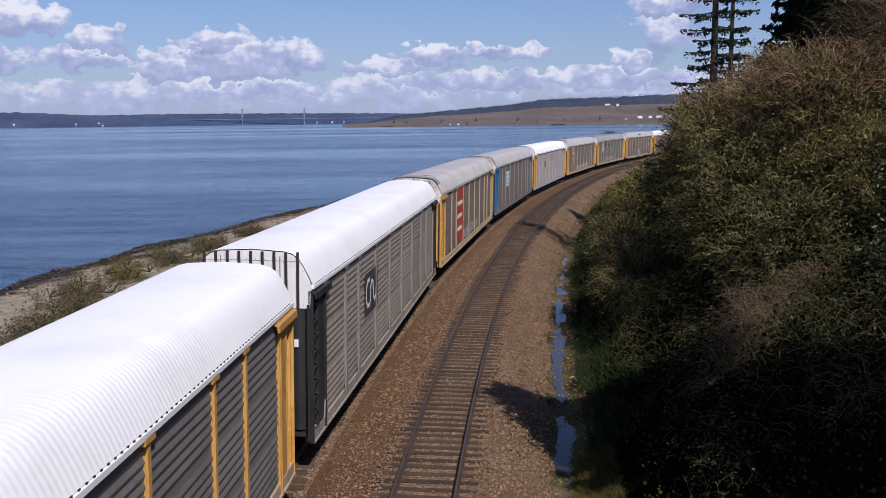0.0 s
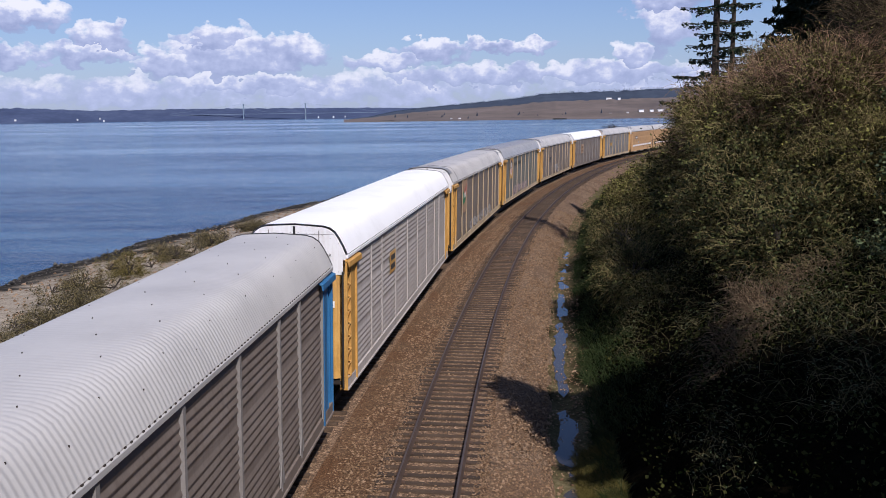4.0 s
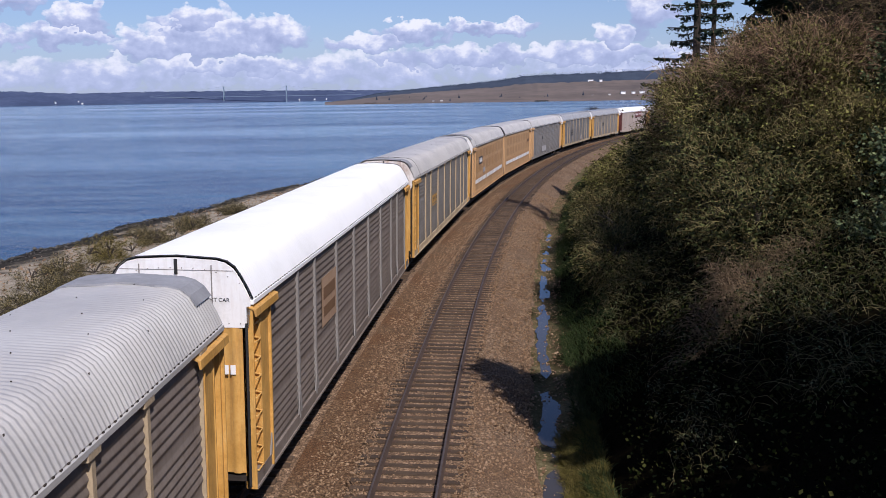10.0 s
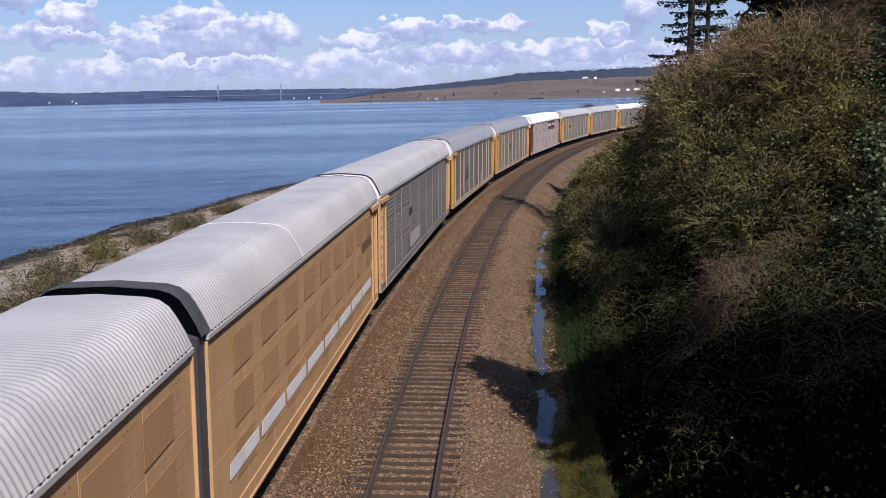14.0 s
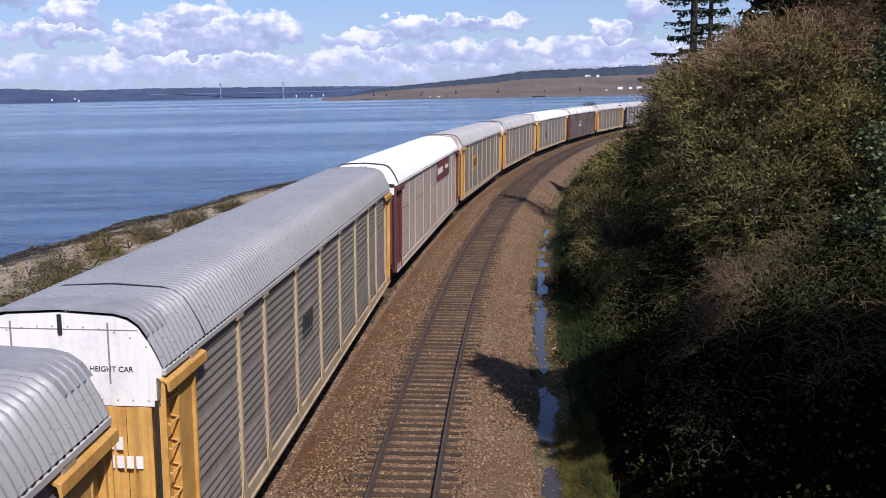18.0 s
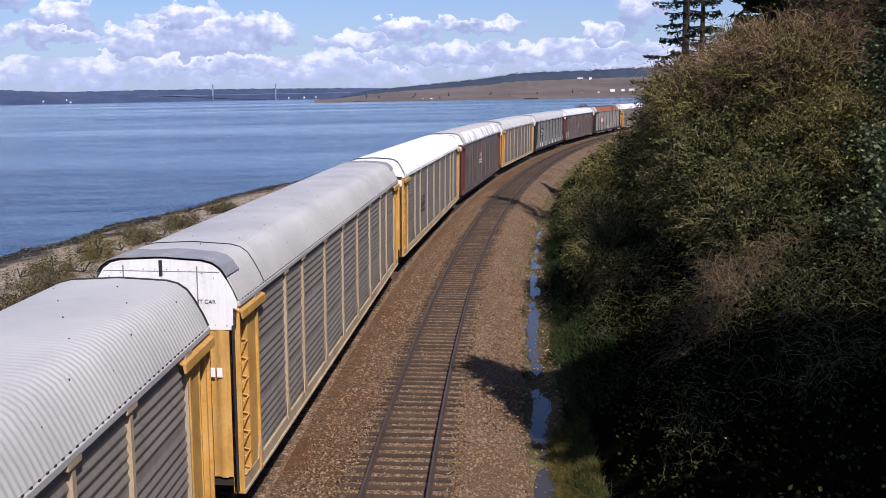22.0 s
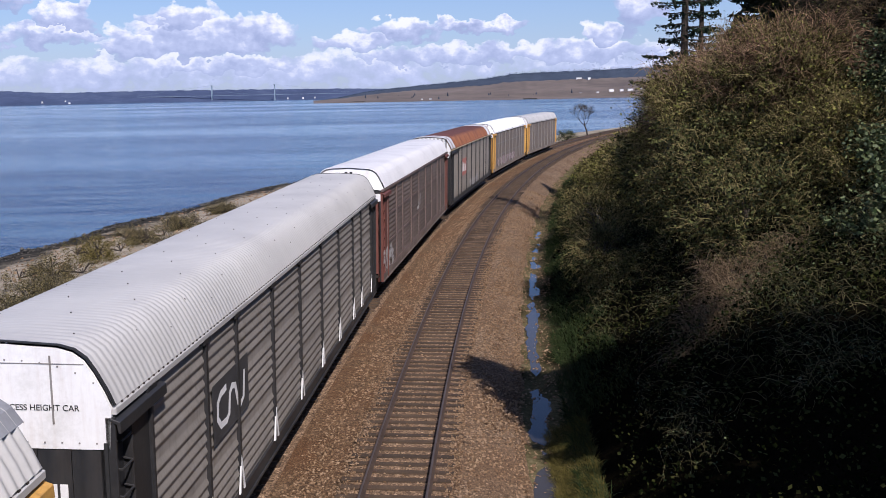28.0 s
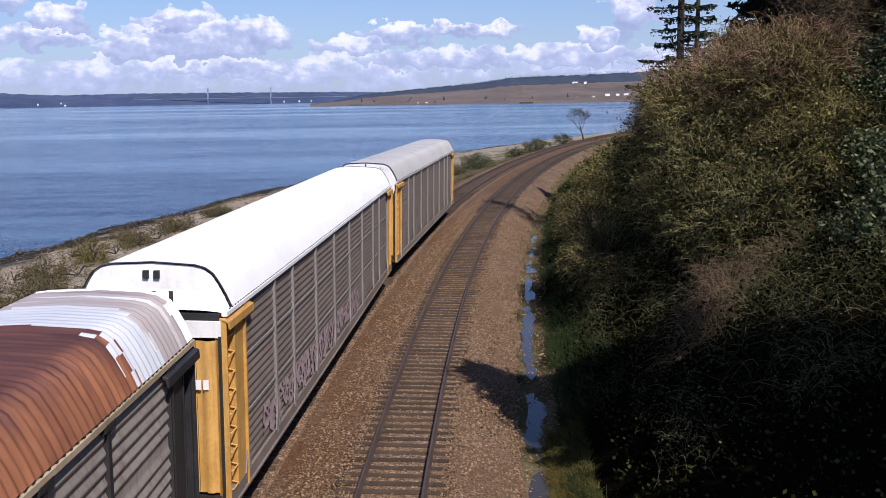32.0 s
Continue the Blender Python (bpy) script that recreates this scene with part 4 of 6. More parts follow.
def bank_cover():
    """Ivy, brambles and grass over the face of the bank."""
    rng = np.random.default_rng(11)
    P, S, W, Wd = [], [], [], []
    for _ in range(80000):
        s = 8 + 100 * rng.random() ** 1.25
        o = 5.1 + 12.0 * rng.random() ** 0.9
        lump = 0.5 + 0.5 * wave(s * 0.45, o * 0.45, 12)
        P.append(on_bank(s, o, rng.random() * (0.15 + 1.1 * lump)))
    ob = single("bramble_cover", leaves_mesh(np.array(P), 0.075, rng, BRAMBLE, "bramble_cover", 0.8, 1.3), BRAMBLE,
                "tangle of brambles and ivy covering the bank, coloured dark for its shade", kind="stuff")
    A, D = [], []
    for _ in range(6500):
        s = 19 + 70 * rng.random() ** 1.4
        o = 5.6 + 11.0 * rng.random()
        if s < 30 and o < 8.5 + 2 * wave(s * 0.3, o * 0.3, 8):
            continue
        A.append(on_bank(s, o, 0.1))
        D.append((rng.normal() - 0.5, rng.normal() * 0.8, 1.0))
    me, _ = stems_mesh(np.array(A), np.array(D), 0.95, 0.008, 2.2, rng, CANE, "bramble_canes", 5, 0.28)
    single("bramble_canes", me, CANE, "arching dry bramble canes on the bank", kind="stuff")
    P = []
    A, D = [], []
    for _ in range(30000):
        s = 18 + 55 * rng.random() ** 1.2
        o = 5.8 + 11.0 * rng.random()
        lump = wave(s * 0.7, o * 0.7, 14) + 0.6 * wave(s * 2.1, o * 2.1, 15)
        if lump > 0.08:
            q = on_bank(s, o, 0.3 + rng.random() * 0.9)
            A.append(q)
            D.append((rng.normal(), rng.normal(), 0.5 + rng.normal() * 0.6))
            P.append((q[0] + rng.normal() * 0.12, q[1] + rng.normal() * 0.12, q[2] + rng.normal() * 0.1))
    me, _ = stems_mesh(np.array(A), np.array(D), 0.42, 0.006, 1.8, rng, CANE, "bramble_tangle", 4, 0.35)
    single("bramble_tangle", me, CANE, "tangled thin bramble stems over the shaded bank", kind="stuff")
    single("ivy_leaves", leaves_mesh(np.array(P), 0.04, rng, IVY, "ivy_leaves", 1.0, 1.4), IVY, "ivy leaves on the shaded bank with their glints painted pale", kind="stuff")
    A, D = [], []
    for _ in range(17000):
        s = 17 + 85 * rng.random() ** 1.3
        o = 4.35 + 1.9 * rng.random() ** 1.4
        if wave(s * 0.5, o * 0.6, 21) < -0.22 or (s < 26 and o > 4.9):
            continue
        A.append(on_bank(s, o, -0.02))
        D.append((rng.normal() * 0.5 - 0.35, rng.normal() * 0.5, 1.0))
    me, _ = stems_mesh(np.array(A), np.array(D), 0.42, 0.009, 1.1, rng, GRASS, "bank_grass", 3, 0.12)
    single("bank_grass", me, GRASS, "tufts of green grass at the foot of the bank", kind="stuff")
    A, D = [], []
    for _ in range(5200):
        s, o = 20.0 + 6.4 * rng.random(), 3.75 + 1.1 * rng.random()
        A.append(on_bank(s, o, -0.02))
        D.append((rng.normal() * 0.6, rng.normal() * 0.6, 0.9))
    me, _ = stems_mesh(np.array(A), np.array(D), 0.26, 0.010, 0.9, rng, BROOM, "ditch_weeds", 3, 0.15)
    single("ditch_weeds", me, BROOM, "low yellow-green weeds beside the ditch", kind="stuff")


def cl(s, o, z, rx, ry=None, rz=None):
    x, y, _ = along(s, o)
    return ((float(x), float(y), z), (rx, ry or rx, rz or rx))


def build_bank_plants():
    # the great twiggy bush whose crown overhangs the bank: bare and olive above, green and darkened for shade below
    bush("willow_bush", "large twiggy olive-brown bush just coming into leaf on the bank",
         [cl(38, 10.4, 7.7, 2.4, 3.2, 2.3), cl(36, 12.3, 8.9, 2.3, 3.0, 1.9), cl(39, 12.4, 7.8, 2.6, 3.2, 2.6),
          cl(35, 12.6, 6.6, 2.2, 2.6, 2.2), cl(36, 13.4, 8.9, 1.9, 2.4, 2.0), cl(41, 12.0, 9.4, 1.8, 2.2, 1.5), cl(33, 13.6, 7.0, 1.8, 2.0, 1.9)],
         on_bank(37, 11.0), 101, 20000, 60000, 0.058, LEAF, OLIVETWIG, 0.7, 0.0145, 0.9, inner=0.6, sprays=700, spread=0.22, wob=0.34)
    # the same bush's bare crown fringe, added as a thing of its own
    bush("willow_crown", "bare grey-brown arching twigs of the large bush's crown",
         [cl(37, 12.1, 9.0, 2.5, 3.0, 1.8), cl(36, 13.0, 9.7, 2.1, 2.6, 1.5), cl(39, 10.4, 8.0, 2.1, 2.6, 1.9), cl(37, 13.9, 9.5, 1.9, 2.2, 1.5)],
         on_bank(38, 11.6), 111, 7500, 3500, 0.05, LEAF, FRINGE, 0.95, 0.0135, 1.1, inner=0.7, up=0.45, sprays=450, spread=0.25, wob=0.3)
    bush("ivy_bush", "green ivy-grown lower bush on the bank, darkened for its shade",
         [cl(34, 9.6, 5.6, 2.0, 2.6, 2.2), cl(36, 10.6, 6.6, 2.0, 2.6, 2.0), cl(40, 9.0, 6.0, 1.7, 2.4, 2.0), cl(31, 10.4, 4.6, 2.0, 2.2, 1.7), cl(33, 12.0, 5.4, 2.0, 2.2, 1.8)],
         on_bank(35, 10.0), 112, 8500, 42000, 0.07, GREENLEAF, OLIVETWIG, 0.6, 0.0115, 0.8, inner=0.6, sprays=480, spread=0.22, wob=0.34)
    bush("hillside_bush", "rounded yellow-green bush on the shoulder of the bank",
         [cl(52, 9.2, 4.3, 1.8, 3.0, 2.0), cl(58, 8.3, 3.5, 1.6, 3.2, 1.6), cl(50, 11.0, 5.8, 2.2, 3.0, 2.2), cl(64, 8.7, 3.1, 1.5, 3.0, 1.5)],
         on_bank(55, 9.5), 102, 8000, 32000, 0.07, LEAF, OLIVETWIG, 0.7, 0.013, 1.0, sprays=300, spread=0.3)
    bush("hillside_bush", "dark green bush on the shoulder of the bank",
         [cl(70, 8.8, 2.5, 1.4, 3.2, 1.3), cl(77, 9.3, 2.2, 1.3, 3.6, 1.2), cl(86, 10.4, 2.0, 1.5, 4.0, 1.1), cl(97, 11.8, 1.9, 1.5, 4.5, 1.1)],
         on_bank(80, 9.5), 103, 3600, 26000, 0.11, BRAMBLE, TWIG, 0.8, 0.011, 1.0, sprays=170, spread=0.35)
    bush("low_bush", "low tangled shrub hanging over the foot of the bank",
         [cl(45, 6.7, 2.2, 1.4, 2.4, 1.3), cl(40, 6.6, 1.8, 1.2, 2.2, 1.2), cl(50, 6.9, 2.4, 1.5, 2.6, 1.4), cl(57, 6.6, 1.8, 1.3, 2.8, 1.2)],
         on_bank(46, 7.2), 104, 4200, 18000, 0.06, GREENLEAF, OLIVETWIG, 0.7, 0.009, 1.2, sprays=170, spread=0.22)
    bush("dry_shrub", "dead straw-brown shrub standing in the brambles",
         [cl(25.3, 8.1, 2.0, 0.8, 1.0, 0.8), cl(27.0, 9.2, 2.9, 1.0, 1.1, 0.8), cl(28.5, 11.2, 3.6, 1.2, 1.2, 0.6)],
         on_bank(28.5, 9.8), 105, 2600, 5000, 0.04, DRYTWIG, DRYTWIG, 0.7, 0.010, 1.8, inner=0.15, sprays=90, spread=0.28)
    # evergreens that close the bank and shade it
    bush("holly_bush", "dense dark evergreen bush in the shade",
         [cl(29, 15.6, 6.6, 2.0, 2.6, 2.4), cl(26, 13.8, 4.6, 1.8, 2.2, 1.6), cl(33, 17.6, 9.2, 2.2, 2.8, 2.6), cl(25, 16.2, 6.6, 2.4, 2.4, 2.6), cl(22, 13.6, 4.2, 2.0, 2.2, 1.6), cl(34, 16.4, 8.0, 1.6, 2.0, 2.0)],
         on_bank(27, 14.8), 106, 3200, 46000, 0.085, IVY, CANE, 0.7, 0.009, 0.7, sprays=260, spread=0.3)
    bush("bare_thicket", "leafless brown thicket of thin branches above the bank",
         [cl(41, 17.0, 11.0, 2.2, 3.0, 3.0), cl(37, 17.2, 11.8, 2.0, 2.6, 2.8), cl(44, 18.4, 13.0, 2.4, 3.0, 3.2)],
         on_bank(40, 17.2), 107, 4200, 4000, 0.06, LEAF, THICKET, 1.4, 0.012, 0.9, sprays=300, spread=0.25)
    conifer("fir_tree", "tall thin fir with sparse drooping boughs", 14.6, 58.8, ground_height(60, 12.3), 24.0, 3.5, 201, 0.80, 0.12, 6, 0.10, 32)
    conifer("fir_tree", "slender dark fir beside a taller one", 15.9, 60.2, ground_height(61, 13.2), 18.0, 1.9, 202, 0.85, 0.12, 6, 0.10, 32, 0.2)
    for i, (s, o, h, r) in enumerate(((70, 20.4, 27, 4.6), (66, 20.6, 24, 4.6), (62, 21, 25, 5.2), (54, 23, 27, 5.6), (44, 21, 24, 5.0), (34, 22, 22, 4.6), (26, 25, 23, 4.8),
                                      (7, 14.5, 20, 4.2), (2, 18, 22, 4.6), (-6, 15, 20, 4.4))):
        x, y, z = on_bank(s, o)
        conifer("conifer", "dark dense conifer on top of the bank", x, y, z, h, r, 300 + i, 0.75, 0.05, 9, 0.30, 20)
    # a broad evergreen that overhangs the bank and throws its shade on the ballast
    bush("overhanging_tree", "broad dark evergreen tree overhanging the bank",
         [((x + 5.95, y - 12.1, 13.9), (r, r * 1.1, r)) for x, y, r in ((0.8, 30.6, 0.45), (1.4, 30.1, 0.65), (2.1, 29.3, 0.95), (2.5, 27.9, 0.85), (2.6, 26.7, 0.5), (3.2, 29.4, 1.3), (3.6, 27.8, 1.1))],
         on_bank(9, 12.5), 108, 1800, 26000, 0.15, IVY, TWIG, 0.7, 0.016, 0.6, "tree", inner=0.2)


def build_shore_plants():
    for i, (s, o, w, h, mat, kind) in enumerate((
            (57.7, -28.3, 4.0, 2.2, SCRUB, 0), (66, -29.4, 3.2, 2.3, BROOM, 1),
            (74.5, -30.0, 3.2, 1.9, SCRUB, 0), (83, -30.8, 2.6, 1.7, SCRUB, 0),
            (95, -31.8, 2.2, 1.3, SCRUB, 0), (47, -24.0, 3.4, 1.1, SCRUB, 0), (52, -25.0, 3.0, 1.2, SCRUB, 0), (120, -31.5, 2.0, 1.1, SCRUB, 0), (127, -12.5, 2.4, 1.5, SCRUB, 0), (136, -11.5, 2.4, 2.5, IVY, 2), (141, -12.4, 2.2, 2.2, IVY, 2),
            (164, -11.2, 1.9, 1.5, IVY, 2), (178, -11.6, 2.0, 2.2, IVY, 2), (182, -11.0, 2.0, 2.4, IVY, 2), (204, -11.5, 2.2, 2.3, IVY, 2), (41, -22.0, 2.6, 0.9, SCRUB, 0))):
        x, y, _ = along(s, o)
        z = ground_height(s, o)
        w, h = (w * 0.62, h * 0.66) if kind < 2 else (w * 0.85, h)
        label = ("grey-brown shore shrub on the beach", "yellow-green flowering shore shrub on the beach", "dark rounded shrub beside the far track")[kind]
        c = [((float(x) + dx * w, float(y) + dy * w, z + h * f), (w * 0.5, w * 0.5, h * 0.5)) for dx, dy, f in ((0, 0, 0.5), (0.75, 0.4, 0.3), (-0.6, -0.45, 0.36), (0.3, -0.8, 0.28), (-0.5, 0.8, 0.25))]
        bush("shore_shrub", label, c, (float(x), float(y), z), 400 + i, 1500, 3600, 0.07, mat, OLIVETWIG if kind < 2 else CANE, 0.55, 0.009, 0.5, sprays=60, spread=0.22)
    rng = np.random.default_rng(77)
    A, D = [], []
    for _ in range(16000):
        s = 25 + 130 * rng.random() ** 1.3
        o = rng.uniform(-33, -13)
        if o < -23.5 + 2.5 * wave(s * 0.2, 3, 31) or wave(s * 0.3, o * 0.3, 32) < -0.1:
            continue
        x, y, _ = along(s, o)
        A.append((x, y, ground_height(s, o)))
        D.append((rng.normal() * 0.4, rng.normal() * 0.4, 1.0))
    me, _ = stems_mesh(np.array(A), np.array(D), 0.5, 0.014, 0.8, rng, SCRUB, "beach_grass", 3, 0.12)
    single("beach_grass", me, SCRUB, "dry tufted grass above the beach", kind="stuff")
    # a bare tree by the outside of the curve
    t = thing("bare_tree", "leafless spreading tree beside the track", "tree")
    rnd = random.Random(5)
    x, y, _ = along(203, -6.8)
    z = ground_height(203, -7.2)
    bm = bmesh.new()
    limb(bm, [(x, y, z - 0.3), (x - 0.3, y, z + 1.4), (x - 0.7, y, z + 2.4)], 0.20, 0.13)
    part("trunk", bm, BARK, t)
    bm = bmesh.new()

    def grow(p, d, length, r, depth):
        q = p + d * length
        bar(bm, p, q, r, 5, r * 0.65)
        if depth:
            for _ in range(3):
                e = (d + Vector((rnd.uniform(-0.95, 0.95), rnd.uniform(-0.95, 0.95), rnd.uniform(-0.1, 0.6)))).normalized()
                grow(q, e, length * rnd.uniform(0.68, 0.88), max(r * 0.58, 0.008), depth - 1)
    for d in ((-0.7, 0, 0.75), (0.1, 0.3, 1), (0.5, -0.2, 0.8), (-0.2, -0.3, 1)):
        grow(Vector((x - 0.7, y, z + 2.3)), Vector(d).normalized(), 1.35, 0.075, 5)
    part("branches", bm, BARK, t)


# ---- the far shores ----


def shore_land(name, label, mat, az0, az1, dist, depth, crest, seed, rough=0.12, step=0.12, rows=9):
    """A wooded or grassy slope that rises from the water to a crest, between two azimuths in degrees."""
    az = np.arange(az0, az1 + step, step)
    V = []
    for r in range(rows):
        f = r / (rows - 1)
        for a in az:
            d = dist + depth * f + 60 * wave(a * 0.3, f, seed)
            top = float(np.interp(a, [c[0] for c in crest], [c[1] for c in crest]))
            z = -5.5 + (top + 5.5) * (f ** 0.8) * (1 + rough * wave(a * 2.2, f * 3, seed + 1) * (f > 0))
            V.append((d * math.sin(radians(a)), d * math.cos(radians(a)), z))
    n = len(az)
    idx = np.arange(rows * n).reshape(rows, n)
    F = np.stack([idx[:-1, :-1], idx[:-1, 1:], idx[1:, 1:], idx[1:, :-1]], -1).reshape(-1, 4)
    return single(name, mesh_np(name, V, F, mat, True), mat, label, kind="structure")


def far_trees(name, label, az0, az1, dist, spread, crest, base, n, size, seed, mat):
    """A belt of distant conifers as many small cones in one mesh."""
    rng = np.random.default_rng(seed)
    V, F = [], []
    for i in range(n):
        a = az0 + (az1 - az0) * rng.random()
        d = dist + spread * rng.random()
        z = float(np.interp(a, [c[0] for c in crest], [c[1] for c in crest]))
        zb = z * (base + (1 - base) * rng.random())
        h, r = size * rng.uniform(0.5, 1.1), size * rng.uniform(0.22, 0.40)
        x, y = d * math.sin(radians(a)), d * math.cos(radians(a))
        k = len(V)
        for j in range(5):
            V.append((x + r * math.cos(j * math.tau / 5), y + r * math.sin(j * math.tau / 5), zb - size * 0.3))
        V.append((x, y, zb + h))
        F += [(k + j, k + (j + 1) % 5, k + 5) for j in range(5)]
    return single(name, mesh_np(name, V, F, mat), mat, label, kind="stuff")


HILL = ((-8, -3), (-6.3, 6), (-5, 18), (-3, 28), (0, 39), (2.5, 49), (4.0, 60), (7.5, 64), (11, 68), (16, 72), (24, 76), (34, 76))


def build_far_shore():
    left = ((-40, 62), (-29, 62), (-26.2, 62), (-25, 58), (-22, 46), (-18, 50), (-12, 48), (-6, 44), (-2, 36), (3, 20))
    shore_land("far_shore", "long low wooded shore across the sound", HAZY_FARWOOD, -44, 4, 4300, 300, left, 1)
    far_trees("far_shore_woods", "dark woods along the far shore", -40, 2, 4560, 60, left, 0.85, 2600, 4.5, 41, HAZY_FARWOOD)
    grass = tuple((a, h * 0.6 if a > -5 else h * 0.52) for a, h in HILL)
    shore_land("hillside", "dry brown grassy hillside above the shore", HEATH, -8, 36, 1950, 420, grass, 5, 0.08)
    shore_land("wooded_ridge", "dark wooded ridge behind the hillside", HAZY_RIDGE, -8, 36, 2300, 320, HILL, 8, 0.05)
    far_trees("ridge_woods", "dark conifer woods along the ridge", -6.5, 34, 2380, 220, HILL, 0.9, 5200, 1.5, 42, HAZY_FOREST)
    far_trees("shore_trees", "scattered dark trees on the hillside", -5, 20, 1990, 300, ((-8, 4), (36, 26)), 0.1, 60, 7, 43, HAZY_FOREST)
    single("sand_spit", sand_spit(), HEATH, "low bare spit along the water's edge", kind="structure")
    for a, d, z, w, dep, h in ((7.9, 2370, 40, 18, 10, 7), (8.5, 2370, 41, 9, 8, 6), (9.8, 2050, 14, 14, 10, 6), (10.4, 2050, 13, 10, 9, 5), (10.9, 2050, 14, 16, 10, 6),
                               (11.6, 2060, 14, 10, 9, 5), (8.0, 2010, 10, 7, 6, 4), (-1.0, 1985, 4, 8, 6, 4), (-1.5, 1985, 4, 6, 6, 3.5), (9.0, 2020, 11, 7, 6, 4),
                               (-23.1, 4330, 8, 12, 12, 8), (-21.9, 4330, 12, 9, 12, 6), (-21.7, 4320, 3, 20, 9, 4), (-26.3, 4330, 10, 18, 12, 8), (-9.5, 4330, 5, 14, 10, 6), (-8.6, 4330, 5, 20, 10, 6), (-7.9, 4330, 6, 12, 10, 6)):
        if d < 3000:
            top = float(np.interp(a, [c[0] for c in HILL], [c[1] for c in HILL])) * 0.6
            z = -5.5 + (top + 5.5) * max((d - 1950) / 420, 0.0) ** 0.8
        far_house(a, d, z, w * (0.3 if d > 4000 else 0.7), dep * 0.7, h * (0.35 if d > 4000 else 0.55))
    far_bridge()
    for a, d, w in ((-5.3, 1900, 22), (5.0, 1890, 26)):
        x, y = d * math.sin(radians(a)), d * math.cos(radians(a))
        bm = bmesh.new()
        box(bm, x - w / 2, x + w / 2, y - 4, y + 4, -4.6, -2.6)
        for i in range(6):
            bar(bm, (x - w / 2 + w * i / 5, y - 4, -7), (x - w / 2 + w * i / 5, y - 4, -1.5), 0.5, 5)
        single("old_pier", bm, IRON, "dark timber pier at the far shore", "pier")


def sand_spit():
    V, az = [], np.arange(-8, 34, 0.25)
    for r, (d, z) in enumerate(((1880, -5.5), (1900, -3.6), (1960, -2.2), (2080, 0.5))):
        for a in az:
            dd = d + 25 * wave(a * 0.4, r * 0.2, 3)
            V.append((dd * math.sin(radians(a)), dd * math.cos(radians(a)), z))
    n = len(az)
    idx = np.arange(4 * n).reshape(4, n)
    F = np.stack([idx[:-1, :-1], idx[:-1, 1:], idx[1:, 1:], idx[1:, :-1]], -1).reshape(-1, 4)
    return mesh_np("sand_spit", V, F, HEATH, True)


def far_house(a, d, z, w, dep, h):
    x, y = d * math.sin(radians(a)), d * math.cos(radians(a))
    b = thing("far_building", "small white building on the far shore", "building", "far buildings")
    bm = bmesh.new()
    box(bm, x - w / 2, x + w / 2, y - dep / 2, y + dep / 2, z - 5, z + h)
    part("wall", bm, FARWHITE, b)
    bm = bmesh.new()
    e = 0.6
    lo = [bm.verts.new((x + sx * (w / 2 + e), y + sy * (dep / 2 + e), z + h)) for sx, sy in ((-1, -1), (1, -1), (1, 1), (-1, 1))]
    hi = [bm.verts.new((x + sx * (w / 2 + e), y, z + h + h * 0.35)) for sx in (-1, 1)]
    for q in ((lo[0], lo[1], hi[1], hi[0]), (lo[2], lo[3], hi[0], hi[1]), (lo[1], lo[2], hi[1]), (lo[3], lo[0], hi[0]), (lo[3], lo[2], lo[1], lo[0])):
        bm.faces.new(q)
    part("roof", bm, FARROOF if h < 6 else FARWHITE, b)


def far_bridge():
    b = thing("suspension_bridge", "distant pale suspension bridge with two towers", "bridge")
    d = 4200.0
    ax = [d * math.sin(radians(a)) for a in (-14.3, -10.42)]
    bm = bmesh.new()
    box(bm, ax[0] - 330, ax[1] + 330, d - 6, d + 6, 21, 22)
    part("deck", bm, BRIDGE, b)
    for x in ax:
        bm = bmesh.new()
        for o in (-7, 7):
            box(bm, x - 1.1, x + 1.1, d + o - 2, d + o + 2, -5, 66)
        for z in (28, 45, 62):
            box(bm, x - 1.6, x + 1.6, d - 7, d + 7, z, z + 3)
        part("tower", bm, BRIDGE, b)
    bm = bmesh.new()
    n = 16
    for i in range(n):
        f0, f1 = i / n, (i + 1) / n
        q = [(ax[0] + (ax[1] - ax[0]) * f, d - 7, 28 + 38 * (2 * f - 1) ** 2) for f in (f0, f1)]
        bar(bm, q[0], q[1], 0.22, 4)
    bar(bm, (ax[0] - 330, d - 7, 26), (ax[0], d - 7, 66), 0.22, 4)
    bar(bm, (ax[1], d - 7, 66), (ax[1] + 330, d - 7, 26), 0.22, 4)
    part("main_cable", bm, BRIDGE, b)

# ---- the train ----
CAR_L, UNIT_L = 28.6, 22.15        # coupled lengths of a car and of an articulated unit
SILL0, SILL1, EAVE = 0.69, 1.0, 4.84
SECTION = ((1.565, 4.80), (1.47, 5.02), (1.33, 5.28), (1.21, 5.46), (1.05, 5.575), (0.84, 5.63), (0.0, 5.675))
FULL = [(-x, z) for x, z in SECTION] + [(x, z) for x, z in SECTION[-2::-1]]
FULL = FULL[::-1]
MESHES = {}


def cached(key, make):
    if key not in MESHES:
        MESHES[key] = make()
    return MESHES[key]


